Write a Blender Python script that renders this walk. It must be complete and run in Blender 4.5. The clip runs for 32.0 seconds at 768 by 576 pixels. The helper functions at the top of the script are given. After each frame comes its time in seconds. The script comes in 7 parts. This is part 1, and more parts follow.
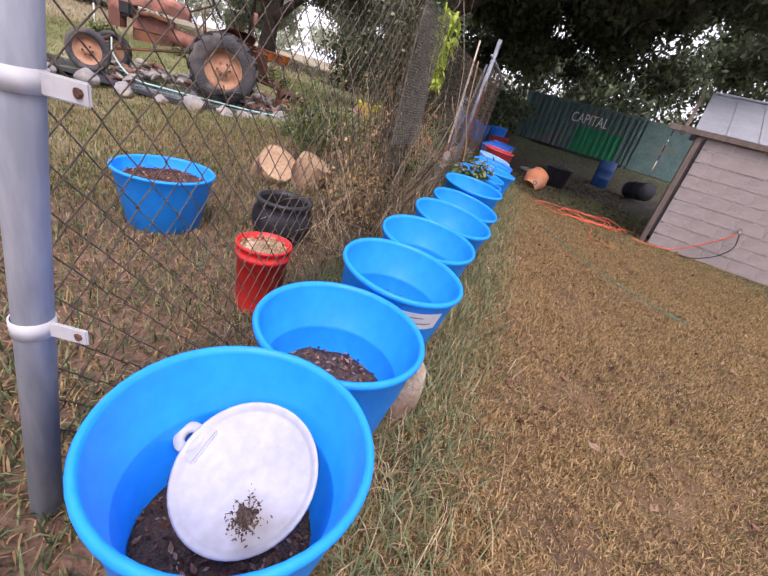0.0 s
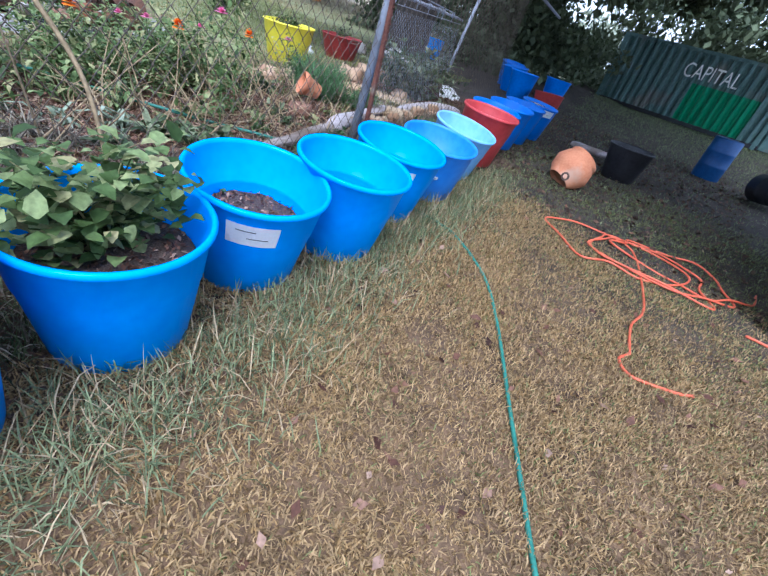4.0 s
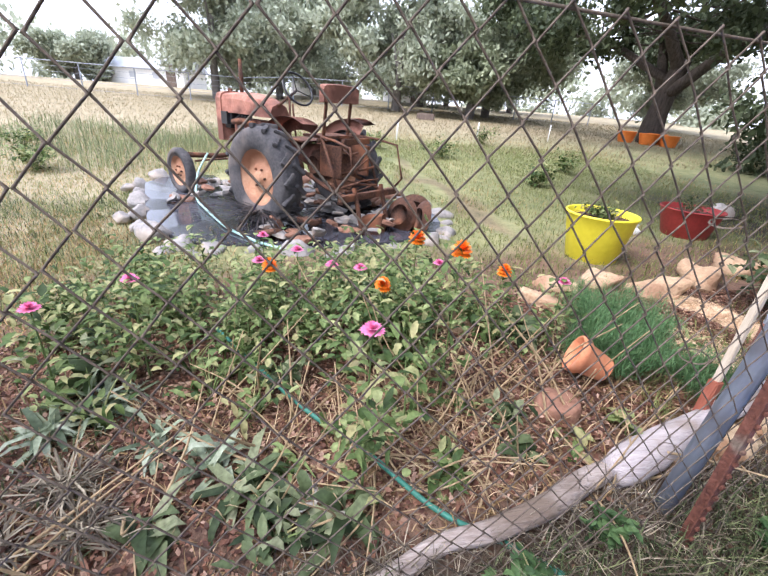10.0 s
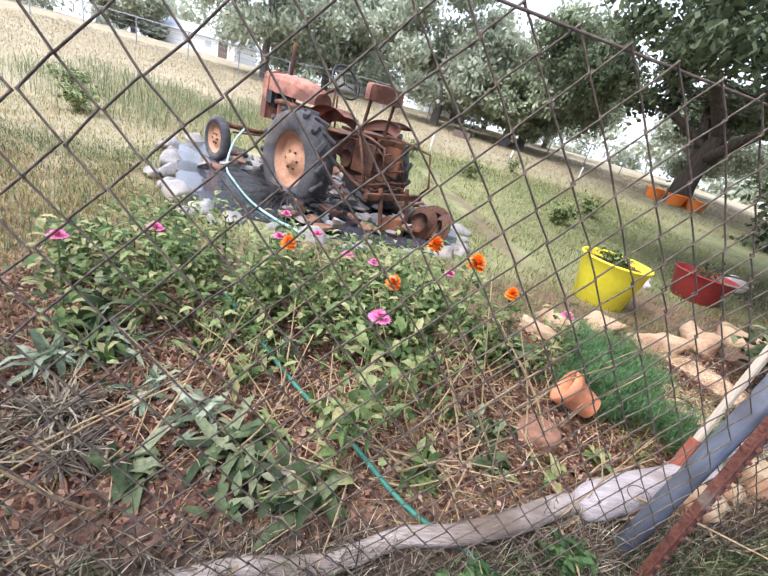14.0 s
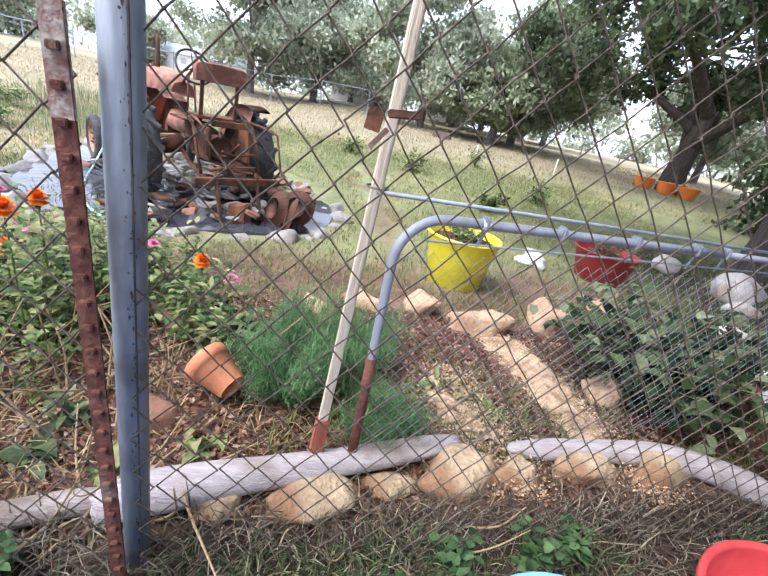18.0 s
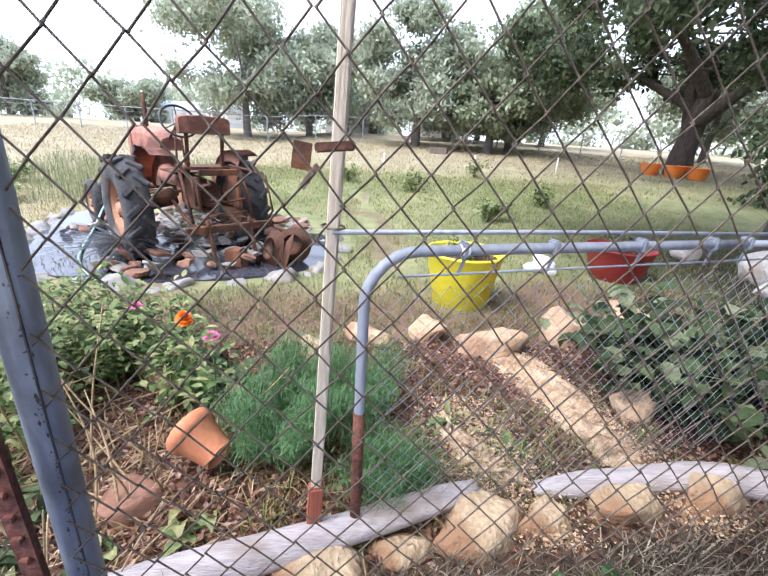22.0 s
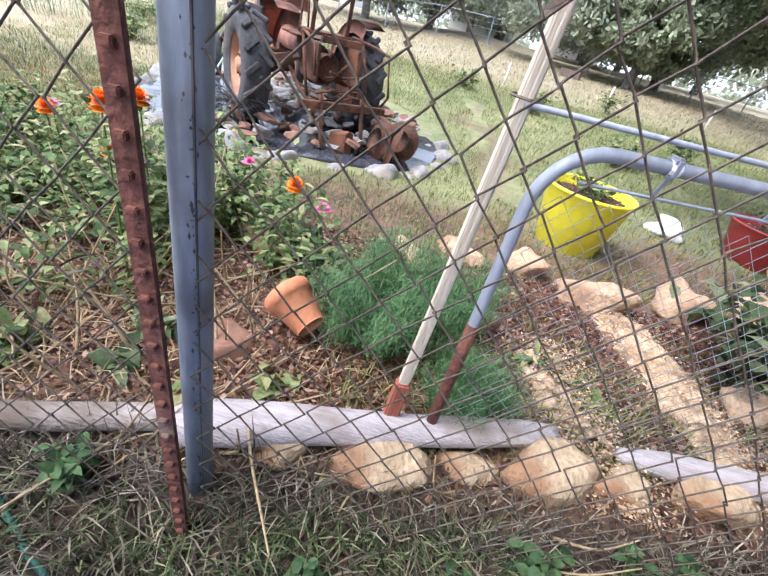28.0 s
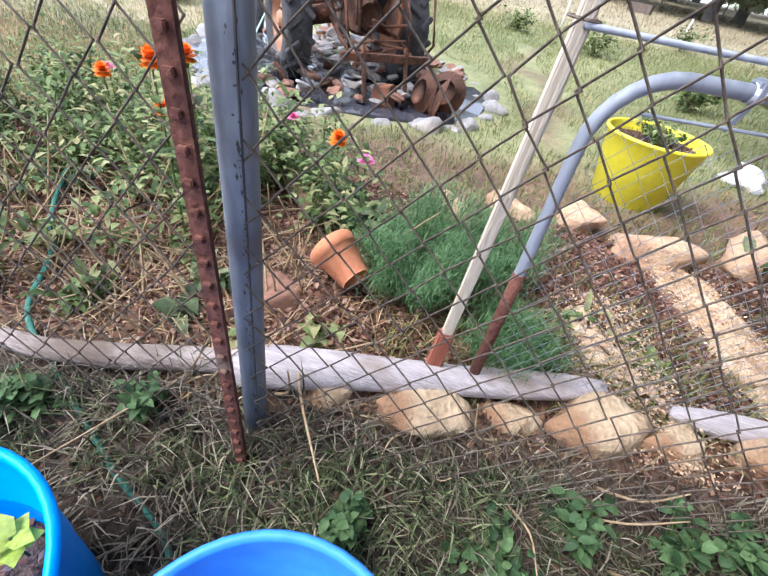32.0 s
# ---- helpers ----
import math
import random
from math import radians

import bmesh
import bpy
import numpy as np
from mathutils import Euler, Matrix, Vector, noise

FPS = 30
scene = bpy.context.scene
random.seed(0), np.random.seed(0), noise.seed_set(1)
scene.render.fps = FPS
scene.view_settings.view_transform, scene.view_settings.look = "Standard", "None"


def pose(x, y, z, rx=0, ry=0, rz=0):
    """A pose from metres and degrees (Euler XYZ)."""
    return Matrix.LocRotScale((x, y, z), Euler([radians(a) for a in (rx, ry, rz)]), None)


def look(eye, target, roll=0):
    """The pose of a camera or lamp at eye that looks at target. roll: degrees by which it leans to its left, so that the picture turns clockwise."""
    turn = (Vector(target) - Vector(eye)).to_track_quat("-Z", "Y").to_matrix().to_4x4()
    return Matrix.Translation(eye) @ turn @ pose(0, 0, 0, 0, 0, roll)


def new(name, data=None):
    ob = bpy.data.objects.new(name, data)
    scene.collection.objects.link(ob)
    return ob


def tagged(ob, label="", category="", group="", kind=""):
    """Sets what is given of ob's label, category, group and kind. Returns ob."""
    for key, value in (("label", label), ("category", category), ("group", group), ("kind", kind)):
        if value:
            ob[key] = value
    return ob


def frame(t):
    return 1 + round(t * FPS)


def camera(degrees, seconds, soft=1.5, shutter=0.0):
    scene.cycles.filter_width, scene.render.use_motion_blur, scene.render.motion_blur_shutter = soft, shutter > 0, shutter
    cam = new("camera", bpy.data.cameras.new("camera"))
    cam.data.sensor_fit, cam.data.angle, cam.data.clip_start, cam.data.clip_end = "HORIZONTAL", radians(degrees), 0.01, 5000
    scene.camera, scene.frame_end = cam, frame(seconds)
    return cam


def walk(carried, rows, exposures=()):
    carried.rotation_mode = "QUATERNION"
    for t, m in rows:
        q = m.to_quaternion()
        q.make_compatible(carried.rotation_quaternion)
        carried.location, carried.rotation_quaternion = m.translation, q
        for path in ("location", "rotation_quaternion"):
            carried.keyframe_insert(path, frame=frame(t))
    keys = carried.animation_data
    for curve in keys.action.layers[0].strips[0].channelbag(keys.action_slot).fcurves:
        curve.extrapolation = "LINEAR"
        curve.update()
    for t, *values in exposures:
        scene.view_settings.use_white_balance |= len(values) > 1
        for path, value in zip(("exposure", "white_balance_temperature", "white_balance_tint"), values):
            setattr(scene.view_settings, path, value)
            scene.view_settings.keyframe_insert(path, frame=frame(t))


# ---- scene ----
cam = camera(87.1, 32.0)
PATH = [
    (0, (2.194, 0.366, 1.425), (1.549, 2.042, 0.545), 15.7),
    (0.5, (2.486, 0.858, 1.431), (1.834, 2.567, 0.623), 15.5),
    (1, (2.601, 1.398, 1.452), (1.901, 3.089, 0.647), 14.7),
    (1.5, (2.773, 2.035, 1.386), (1.993, 3.681, 0.56), 14.6),
    (2, (2.826, 2.68, 1.318), (2.064, 4.288, 0.405), 14.8),
    (2.5, (2.842, 3.364, 1.301), (2.221, 4.967, 0.28), 16.0),
    (3, (2.66, 3.968, 1.325), (1.996, 5.523, 0.256), 15.9),
    (3.5, (2.53, 4.541, 1.353), (1.843, 6.051, 0.237), 19.4),
    (4, (2.362, 5.139, 1.4), (1.519, 6.577, 0.295), 16.9),
    (4.5, (2.221, 5.687, 1.437), (1.306, 7.109, 0.369), 16.5),
    (6.5, (1.605, 6.903, 1.623), (0.191, 8.0, 0.73), 12.1),
    (7, (1.317, 6.867, 1.68), (-0.196, 7.839, 0.804), 10.8),
    (7.5, (1.121, 6.814, 1.764), (-0.464, 7.637, 0.865), 7.1),
    (8, (0.965, 6.758, 1.81), (-0.71, 7.465, 0.977), 4.6),
    (8.5, (0.896, 6.739, 1.808), (-0.846, 7.325, 1.018), 2.3),
    (9, (0.857, 6.691, 1.789), (-0.918, 7.171, 1.002), 1.7),
    (9.5, (0.863, 6.637, 1.785), (-0.926, 7.023, 0.979), 2.9),
    (10, (0.869, 6.596, 1.786), (-0.923, 6.914, 0.957), 4.4),
    (10.5, (0.86, 6.591, 1.777), (-0.935, 6.87, 0.941), 6.2),
    (11, (0.862, 6.616, 1.776), (-0.925, 6.919, 0.93), 8.2),
    (11.5, (0.883, 6.579, 1.792), (-0.902, 6.89, 0.946), 9.1),
    (12, (0.879, 6.582, 1.783), (-0.912, 6.898, 0.951), 10.2),
    (12.5, (0.889, 6.569, 1.795), (-0.912, 6.889, 0.986), 10.7),
    (13, (0.878, 6.565, 1.763), (-0.94, 6.852, 0.98), 10.3),
    (13.5, (0.892, 6.525, 1.761), (-0.921, 6.81, 0.966), 12.7),
    (15.5, (1.05, 7.10, 1.71), (-0.77, 7.41, 0.935), 21.2),
    (16, (0.984, 7.405, 1.663), (-0.841, 7.683, 0.893), 22.4),
    (17, (0.862, 8.059, 1.747), (-0.934, 8.174, 0.875), 20.6),
    (17.5, (0.85, 8.379, 1.788), (-0.96, 8.494, 0.945), 15.7),
    (18, (0.788, 8.468, 1.812), (-1.043, 8.657, 1.028), 11.8),
    (18.5, (0.779, 8.574, 1.812), (-1.066, 8.836, 1.086), 8.5),
    (19, (0.778, 8.603, 1.845), (-1.066, 8.923, 1.139), 6.5),
    (19.5, (0.739, 8.639, 1.835), (-1.106, 8.936, 1.122), 4.2),
    (20, (0.674, 8.581, 1.784), (-1.15, 8.928, 1.041), 4.8),
    (20.5, (0.672, 8.612, 1.782), (-1.123, 8.998, 0.989), 6.3),
    (21, (0.706, 8.749, 1.809), (-1.118, 9.042, 1.044), 6.8),
    (21.5, (0.721, 8.795, 1.831), (-1.133, 8.998, 1.108), 5.7),
    (22, (0.63, 8.607, 1.839), (-1.241, 8.699, 1.138), 3.5),
    (22.5, (0.587, 8.454, 1.822), (-1.274, 8.452, 1.092), 6.0),
    (23, (0.591, 8.439, 1.819), (-1.261, 8.369, 1.067), 8.1),
    (23.5, (0.585, 8.427, 1.806), (-1.26, 8.319, 1.041), 9.5),
    (24, (0.583, 8.44, 1.785), (-1.255, 8.316, 1.006), 11.0),
    (24.5, (0.547, 8.433, 1.744), (-1.267, 8.304, 0.912), 11.4),
    (25, (0.536, 8.418, 1.721), (-1.253, 8.302, 0.835), 13.2),
    (25.5, (0.532, 8.413, 1.709), (-1.22, 8.299, 0.751), 15.1),
    (26, (0.537, 8.418, 1.696), (-1.188, 8.316, 0.69), 16.7),
    (26.5, (0.565, 8.426, 1.671), (-1.156, 8.341, 0.656), 17.8),
    (28.5, (0.537, 8.41, 1.685), (-1.113, 8.235, 0.569), 13.8),
    (29, (0.529, 8.409, 1.678), (-1.107, 8.238, 0.541), 14.1),
    (29.5, (0.515, 8.41, 1.675), (-1.098, 8.231, 0.507), 13.6),
    (30, (0.52, 8.411, 1.667), (-1.092, 8.221, 0.498), 13.5),
    (30.5, (0.505, 8.417, 1.672), (-1.06, 8.201, 0.446), 12.2),
    (31, (0.549, 8.417, 1.664), (-0.998, 8.172, 0.421), 12.4),
    (31.5, (0.559, 8.436, 1.658), (-0.968, 8.169, 0.395), 12.3),
    (32, (0.568, 8.431, 1.651), (-0.942, 8.122, 0.376), 10.9),
]
EXPOSURE = [(0.0, 0.66, 6500, 28), (1.0, 0.80, 5850, 24), (2.0, 0.86, 5600, 17), (3.0, 0.96, 5400, 15), (4.5, 1.12, 5050, 13), (6.5, 1.16, 5800, 34), (8.0, 1.2, 6000, 26), (9.0, 1.3, 6000, 21), (13.5, 1.34, 6000, 17), (17.0, 1.36, 5950, 16), (19.0, 1.42, 5850, 15), (32.0, 1.48, 5800, 15)]
walk(cam, [(r[0], look(*r[1:])) for r in PATH], EXPOSURE)

# ---- world and light ----
world = bpy.data.worlds.new("sky")
scene.world = world
world.use_nodes = True
wn = world.node_tree
sky = wn.nodes.new("ShaderNodeTexSky")
sky.sky_type, sky.sun_disc = "NISHITA", False
sky.sun_elevation, sky.sun_rotation = radians(57), radians(150)
sky.air_density, sky.dust_density = 1.4, 4.0
soften = wn.nodes.new("ShaderNodeMixRGB")
soften.inputs[0].default_value = 0.72
soften.inputs[2].default_value = (7.4, 7.9, 8.8, 1)
wn.links.new(sky.outputs[0], soften.inputs[1])
wn.links.new(soften.outputs[0], wn.nodes["Background"].inputs[0])
wn.nodes["Background"].inputs[1].default_value = 0.14
sun_data = bpy.data.lights.new("sun", "SUN")
sun_data.energy, sun_data.angle, sun_data.color = 1.8, radians(28), (1.0, 0.96, 0.90)
sun = new("sun", sun_data)
sun.matrix_world = look((5.5, -9.5, 17), (0, 0, 0))

# ---- materials ----
def mat(name, c1, c2, scale=8.0, rough=0.8, bump=0.2, metal=0.0, fine=6.0, stretch=(1, 1, 1), third=None, amount=0.35, spec=0.4, island=0.0, trans=0.0):
    """Two colours mixed by coarse and fine noise, a third in patches, fine relief."""
    m = bpy.data.materials.new(name)
    m.use_nodes = True
    nt = m.node_tree
    b = nt.nodes["Principled BSDF"]
    tc = nt.nodes.new("ShaderNodeTexCoord")
    mp = nt.nodes.new("ShaderNodeMapping")
    mp.inputs["Scale"].default_value = stretch
    nt.links.new(tc.outputs["Object"], mp.inputs[0])
    n1 = nt.nodes.new("ShaderNodeTexNoise")
    n1.inputs["Scale"].default_value, n1.inputs["Detail"].default_value = scale, 6
    n2 = nt.nodes.new("ShaderNodeTexNoise")
    n2.inputs["Scale"].default_value, n2.inputs["Detail"].default_value = scale * fine, 4
    for n in (n1, n2):
        nt.links.new(mp.outputs[0], n.inputs["Vector"])
    ad = nt.nodes.new("ShaderNodeMath")
    ad.operation = "ADD"
    nt.links.new(n1.outputs["Fac"], ad.inputs[0])
    nt.links.new(n2.outputs["Fac"], ad.inputs[1])
    rg = nt.nodes.new("ShaderNodeMapRange")
    rg.inputs[1].default_value, rg.inputs[2].default_value = 0.75, 1.25
    nt.links.new(ad.outputs[0], rg.inputs[0])
    mx = nt.nodes.new("ShaderNodeMixRGB")
    mx.inputs[1].default_value, mx.inputs[2].default_value = (*c1, 1), (*c2, 1)
    nt.links.new(rg.outputs[0], mx.inputs[0])
    out = mx.outputs[0]
    if third:
        n3 = nt.nodes.new("ShaderNodeTexNoise")
        n3.inputs["Scale"].default_value, n3.inputs["Detail"].default_value = scale * 0.45, 5
        nt.links.new(tc.outputs["Object"], n3.inputs["Vector"])
        r3 = nt.nodes.new("ShaderNodeMapRange")
        r3.inputs[1].default_value, r3.inputs[2].default_value = 0.62 - amount * 0.5, 0.72 - amount * 0.4
        nt.links.new(n3.outputs["Fac"], r3.inputs[0])
        m3 = nt.nodes.new("ShaderNodeMixRGB")
        m3.inputs[2].default_value = (*third, 1)
        nt.links.new(r3.outputs[0], m3.inputs[0])
        nt.links.new(out, m3.inputs[1])
        out = m3.outputs[0]
    if island:
        gi = nt.nodes.new("ShaderNodeNewGeometry")
        hs = nt.nodes.new("ShaderNodeHueSaturation")
        vr = nt.nodes.new("ShaderNodeMapRange")
        vr.inputs[3].default_value, vr.inputs[4].default_value = 1 - island, 1 + island
        nt.links.new(gi.outputs["Random Per Island"], vr.inputs[0])
        nt.links.new(vr.outputs[0], hs.inputs["Value"])
        nt.links.new(out, hs.inputs["Color"])
        out = hs.outputs[0]
    nt.links.new(out, b.inputs["Base Color"])
    b.inputs["Roughness"].default_value, b.inputs["Metallic"].default_value = rough, metal
    b.inputs["Specular IOR Level"].default_value = spec
    if trans:
        b.inputs["Transmission Weight"].default_value = trans
    if bump:
        bp = nt.nodes.new("ShaderNodeBump")
        bp.inputs["Strength"].default_value, bp.inputs["Distance"].default_value = bump, 0.02
        nt.links.new(ad.outputs[0], bp.inputs["Height"])
        nt.links.new(bp.outputs[0], b.inputs["Normal"])
    return m

def leafmat(name, c1, c2, rough=0.6, mix=()):
    """Leaves and blades: colour drawn per island from two ends, or from a ramp of more, some light let through."""
    m = bpy.data.materials.new(name)
    m.use_nodes = True
    nt = m.node_tree
    b = nt.nodes["Principled BSDF"]
    gi = nt.nodes.new("ShaderNodeNewGeometry")
    mx = nt.nodes.new("ShaderNodeValToRGB")
    stops = (c1, *mix, c2)
    while len(mx.color_ramp.elements) < len(stops):
        mx.color_ramp.elements.new(0.5)
    for k, c in enumerate(stops):
        mx.color_ramp.elements[k].position = k / (len(stops) - 1)
        mx.color_ramp.elements[k].color = (*c, 1)
    nt.links.new(gi.outputs["Random Per Island"], mx.inputs[0])
    tc = nt.nodes.new("ShaderNodeTexCoord")
    blotch = nt.nodes.new("ShaderNodeTexNoise")
    blotch.inputs["Scale"].default_value, blotch.inputs["Detail"].default_value = 55, 3
    nt.links.new(tc.outputs["Object"], blotch.inputs["Vector"])
    vr = nt.nodes.new("ShaderNodeMapRange")
    vr.inputs[1].default_value, vr.inputs[2].default_value = 0.3, 0.7
    vr.inputs[3].default_value, vr.inputs[4].default_value = 0.72, 1.28
    nt.links.new(blotch.outputs["Fac"], vr.inputs[0])
    hs = nt.nodes.new("ShaderNodeHueSaturation")
    nt.links.new(vr.outputs[0], hs.inputs["Value"])
    nt.links.new(mx.outputs[0], hs.inputs["Color"])
    nt.links.new(hs.outputs[0], b.inputs["Base Color"])
    b.inputs["Roughness"].default_value = rough
    b.inputs["Specular IOR Level"].default_value = 0.25
    tr = nt.nodes.new("ShaderNodeBsdfTranslucent")
    nt.links.new(hs.outputs[0], tr.inputs[0])
    ms = nt.nodes.new("ShaderNodeMixShader")
    ms.inputs[0].default_value = 0.3
    nt.links.new(b.outputs[0], ms.inputs[1])
    nt.links.new(tr.outputs[0], ms.inputs[2])
    nt.links.new(ms.outputs[0], nt.nodes["Material Output"].inputs[0])
    return m

M = {
    "bluetub": mat("blue_plastic", (0.0, 0.255, 0.90), (0.002, 0.30, 0.95), 3, 0.42, 0.03, spec=0.25),
    "peritub": mat("periwinkle_plastic", (0.03, 0.20, 0.72), (0.05, 0.26, 0.80), 3, 0.45, 0.04),
    "paletub": mat("faded_blue_plastic", (0.16, 0.40, 0.80), (0.24, 0.50, 0.88), 3, 0.55, 0.04),
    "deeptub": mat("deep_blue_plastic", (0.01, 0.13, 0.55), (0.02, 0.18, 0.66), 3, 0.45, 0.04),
    "redtub": mat("red_plastic", (0.40, 0.035, 0.04), (0.52, 0.06, 0.06), 3, 0.45, 0.04),
    "brightred": mat("bright_red_plastic", (0.60, 0.02, 0.02), (0.72, 0.04, 0.03), 3, 0.4, 0.03),
    "darkred": mat("dark_red_plastic", (0.24, 0.025, 0.025), (0.34, 0.04, 0.035), 4, 0.55, 0.05),
    "yellowtub": mat("yellow_plastic", (0.75, 0.65, 0.03), (0.85, 0.75, 0.05), 3, 0.45, 0.04),
    "orangetub": mat("orange_plastic", (0.75, 0.19, 0.03), (0.85, 0.25, 0.05), 3, 0.5, 0.04),
    "blackplastic": mat("black_plastic", (0.012, 0.012, 0.014), (0.03, 0.03, 0.034), 4, 0.45, 0.08),
    "white": mat("white_plastic", (0.40, 0.40, 0.41), (0.50, 0.50, 0.505), 5, 0.5, 0.04, third=(0.30, 0.28, 0.25), amount=0.12),
    "label": mat("paper_label", (0.80, 0.80, 0.80), (0.88, 0.88, 0.88), 12, 0.7, 0.05),
    "mulch": mat("potting_mix", (0.05, 0.035, 0.028), (0.17, 0.115, 0.085), 22, 0.95, 1.0),
    "terracotta": mat("terracotta", (0.52, 0.185, 0.085), (0.62, 0.26, 0.13), 6, 0.8, 0.1, third=(0.55, 0.33, 0.22), amount=0.15),
    "galv": mat("galvanised_steel", (0.24, 0.26, 0.30), (0.36, 0.38, 0.42), 7, 0.6, 0.06, metal=0.3, stretch=(1, 1, 0.2)),
    "greypost": mat("blue_grey_painted_steel", (0.18, 0.20, 0.235), (0.29, 0.315, 0.355), 9, 0.6, 0.15, metal=0.2, stretch=(1, 1, 0.2), third=(0.15, 0.15, 0.165), amount=0.25),
    "wire": mat("weathered_wire", (0.07, 0.052, 0.038), (0.16, 0.125, 0.092), 18, 0.7, 0.1, metal=0.2),
    "rustpost": mat("rusty_painted_steel", (0.085, 0.032, 0.022), (0.19, 0.075, 0.05), 11, 0.8, 0.4, metal=0.2, third=(0.21, 0.17, 0.13), amount=0.12),
    "rust": mat("heavy_rust", (0.05, 0.026, 0.018), (0.15, 0.068, 0.04), 7, 0.9, 0.5, metal=0.15, third=(0.23, 0.095, 0.048), amount=0.2),
    "trorange": mat("faded_orange_paint", (0.32, 0.13, 0.09), (0.44, 0.21, 0.15), 7, 0.8, 0.3, third=(0.15, 0.065, 0.045), amount=0.42),
    "rim": mat("orange_wheel_paint", (0.38, 0.19, 0.105), (0.48, 0.28, 0.17), 6, 0.7, 0.2, third=(0.26, 0.12, 0.065), amount=0.32),
    "tyre": mat("tyre_rubber", (0.035, 0.035, 0.038), (0.085, 0.08, 0.08), 6, 0.85, 0.3, third=(0.13, 0.11, 0.10), amount=0.15),
    "oldwood": mat("whitewashed_wood", (0.50, 0.42, 0.31), (0.66, 0.58, 0.46), 9, 0.8, 0.3, stretch=(3, 3, 0.25)),
    "redwood": mat("red_stained_wood", (0.26, 0.075, 0.045), (0.36, 0.12, 0.07), 9, 0.85, 0.3, stretch=(3, 3, 0.25)),
    "logwood": mat("weathered_log", (0.34, 0.295, 0.285), (0.53, 0.475, 0.46), 6, 0.85, 0.6, stretch=(5, 0.35, 5), third=(0.28, 0.22, 0.18), amount=0.2),
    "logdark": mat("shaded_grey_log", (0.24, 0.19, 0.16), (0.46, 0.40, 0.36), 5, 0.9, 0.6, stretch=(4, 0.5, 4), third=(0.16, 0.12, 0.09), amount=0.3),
    "ochrestone": mat("ochre_sandstone", (0.36, 0.255, 0.15), (0.55, 0.42, 0.265), 7, 0.95, 0.9, third=(0.30, 0.17, 0.09), amount=0.3),
    "bark": mat("tree_bark", (0.03, 0.024, 0.02), (0.11, 0.088, 0.072), 5, 0.95, 1.0, stretch=(3, 3, 0.5)),
    "sandstone": mat("sandstone", (0.38, 0.24, 0.14), (0.54, 0.39, 0.25), 6, 0.95, 1.0, third=(0.33, 0.20, 0.12), amount=0.25),
    "greystone": mat("grey_river_stone", (0.20, 0.19, 0.18), (0.33, 0.31, 0.29), 5, 0.85, 0.4, third=(0.36, 0.31, 0.26), amount=0.3),
    "palerock": mat("pale_rock", (0.50, 0.44, 0.38), (0.66, 0.61, 0.56), 5, 0.85, 0.6, third=(0.40, 0.31, 0.24), amount=0.2),
    "sawdust": mat("sawdust", (0.52, 0.35, 0.21), (0.74, 0.56, 0.38), 16, 0.95, 1.0, third=(0.36, 0.24, 0.14), amount=0.2),
    "oxidwire": mat("dull_dark_wire", (0.07, 0.065, 0.05), (0.17, 0.16, 0.12), 20, 0.7, 0.1),
    "barkround": mat("flaking_orange_bark", (0.20, 0.12, 0.07), (0.40, 0.27, 0.16), 9, 0.95, 1.0, stretch=(1, 1, 0.3), third=(0.11, 0.06, 0.04), amount=0.3),
    "tanrock": mat("tan_rock", (0.27, 0.22, 0.16), (0.46, 0.39, 0.30), 6, 0.9, 0.9, third=(0.22, 0.14, 0.10), amount=0.25),
    "block": mat("concrete_block", (0.26, 0.22, 0.205), (0.37, 0.32, 0.30), 5, 0.95, 0.6, fine=20),
    "mortar": mat("mortar", (0.36, 0.32, 0.295), (0.50, 0.45, 0.42), 9, 0.95, 0.5),
    "roofmetal": mat("zinc_roof_sheet", (0.42, 0.44, 0.47), (0.52, 0.54, 0.57), 3, 0.45, 0.1, metal=0.5),
    "darkwood": mat("dark_timber", (0.10, 0.075, 0.06), (0.19, 0.145, 0.12), 5, 0.9, 0.4, stretch=(3, 3, 0.3)),
    "container": mat("grey_green_container_paint", (0.075, 0.145, 0.135), (0.13, 0.215, 0.20), 2, 0.6, 0.1, third=(0.16, 0.17, 0.15), amount=0.15),
    "greenpaint": mat("bright_green_paint", (0.01, 0.22, 0.095), (0.02, 0.28, 0.13), 2, 0.6, 0.1),
    "letters": mat("white_lettering", (0.78, 0.80, 0.78), (0.85, 0.86, 0.84), 6, 0.6, 0.02),
    "ghose": mat("green_hose", (0.025, 0.13, 0.095), (0.05, 0.21, 0.15), 12, 0.5, 0.05),
    "paleghose": mat("pale_green_hose", (0.30, 0.52, 0.47), (0.44, 0.64, 0.58), 12, 0.5, 0.05),
    "orhose": mat("orange_hose", (0.52, 0.085, 0.04), (0.66, 0.14, 0.065), 12, 0.5, 0.05),
    "navydrum": mat("navy_drum_plastic", (0.006, 0.045, 0.15), (0.012, 0.07, 0.21), 3, 0.5, 0.05),
    "wornpaint": mat("worn_pale_paint_on_rust", (0.20, 0.10, 0.07), (0.46, 0.42, 0.37), 16, 0.8, 0.3, third=(0.13, 0.05, 0.035), amount=0.3),
    "brickred": mat("flat_red_clay", (0.17, 0.085, 0.055), (0.27, 0.14, 0.09), 6, 0.9, 0.3),
    "sheetwhite": mat("pale_weathered_sheet", (0.55, 0.54, 0.50), (0.72, 0.71, 0.68), 6, 0.7, 0.3),
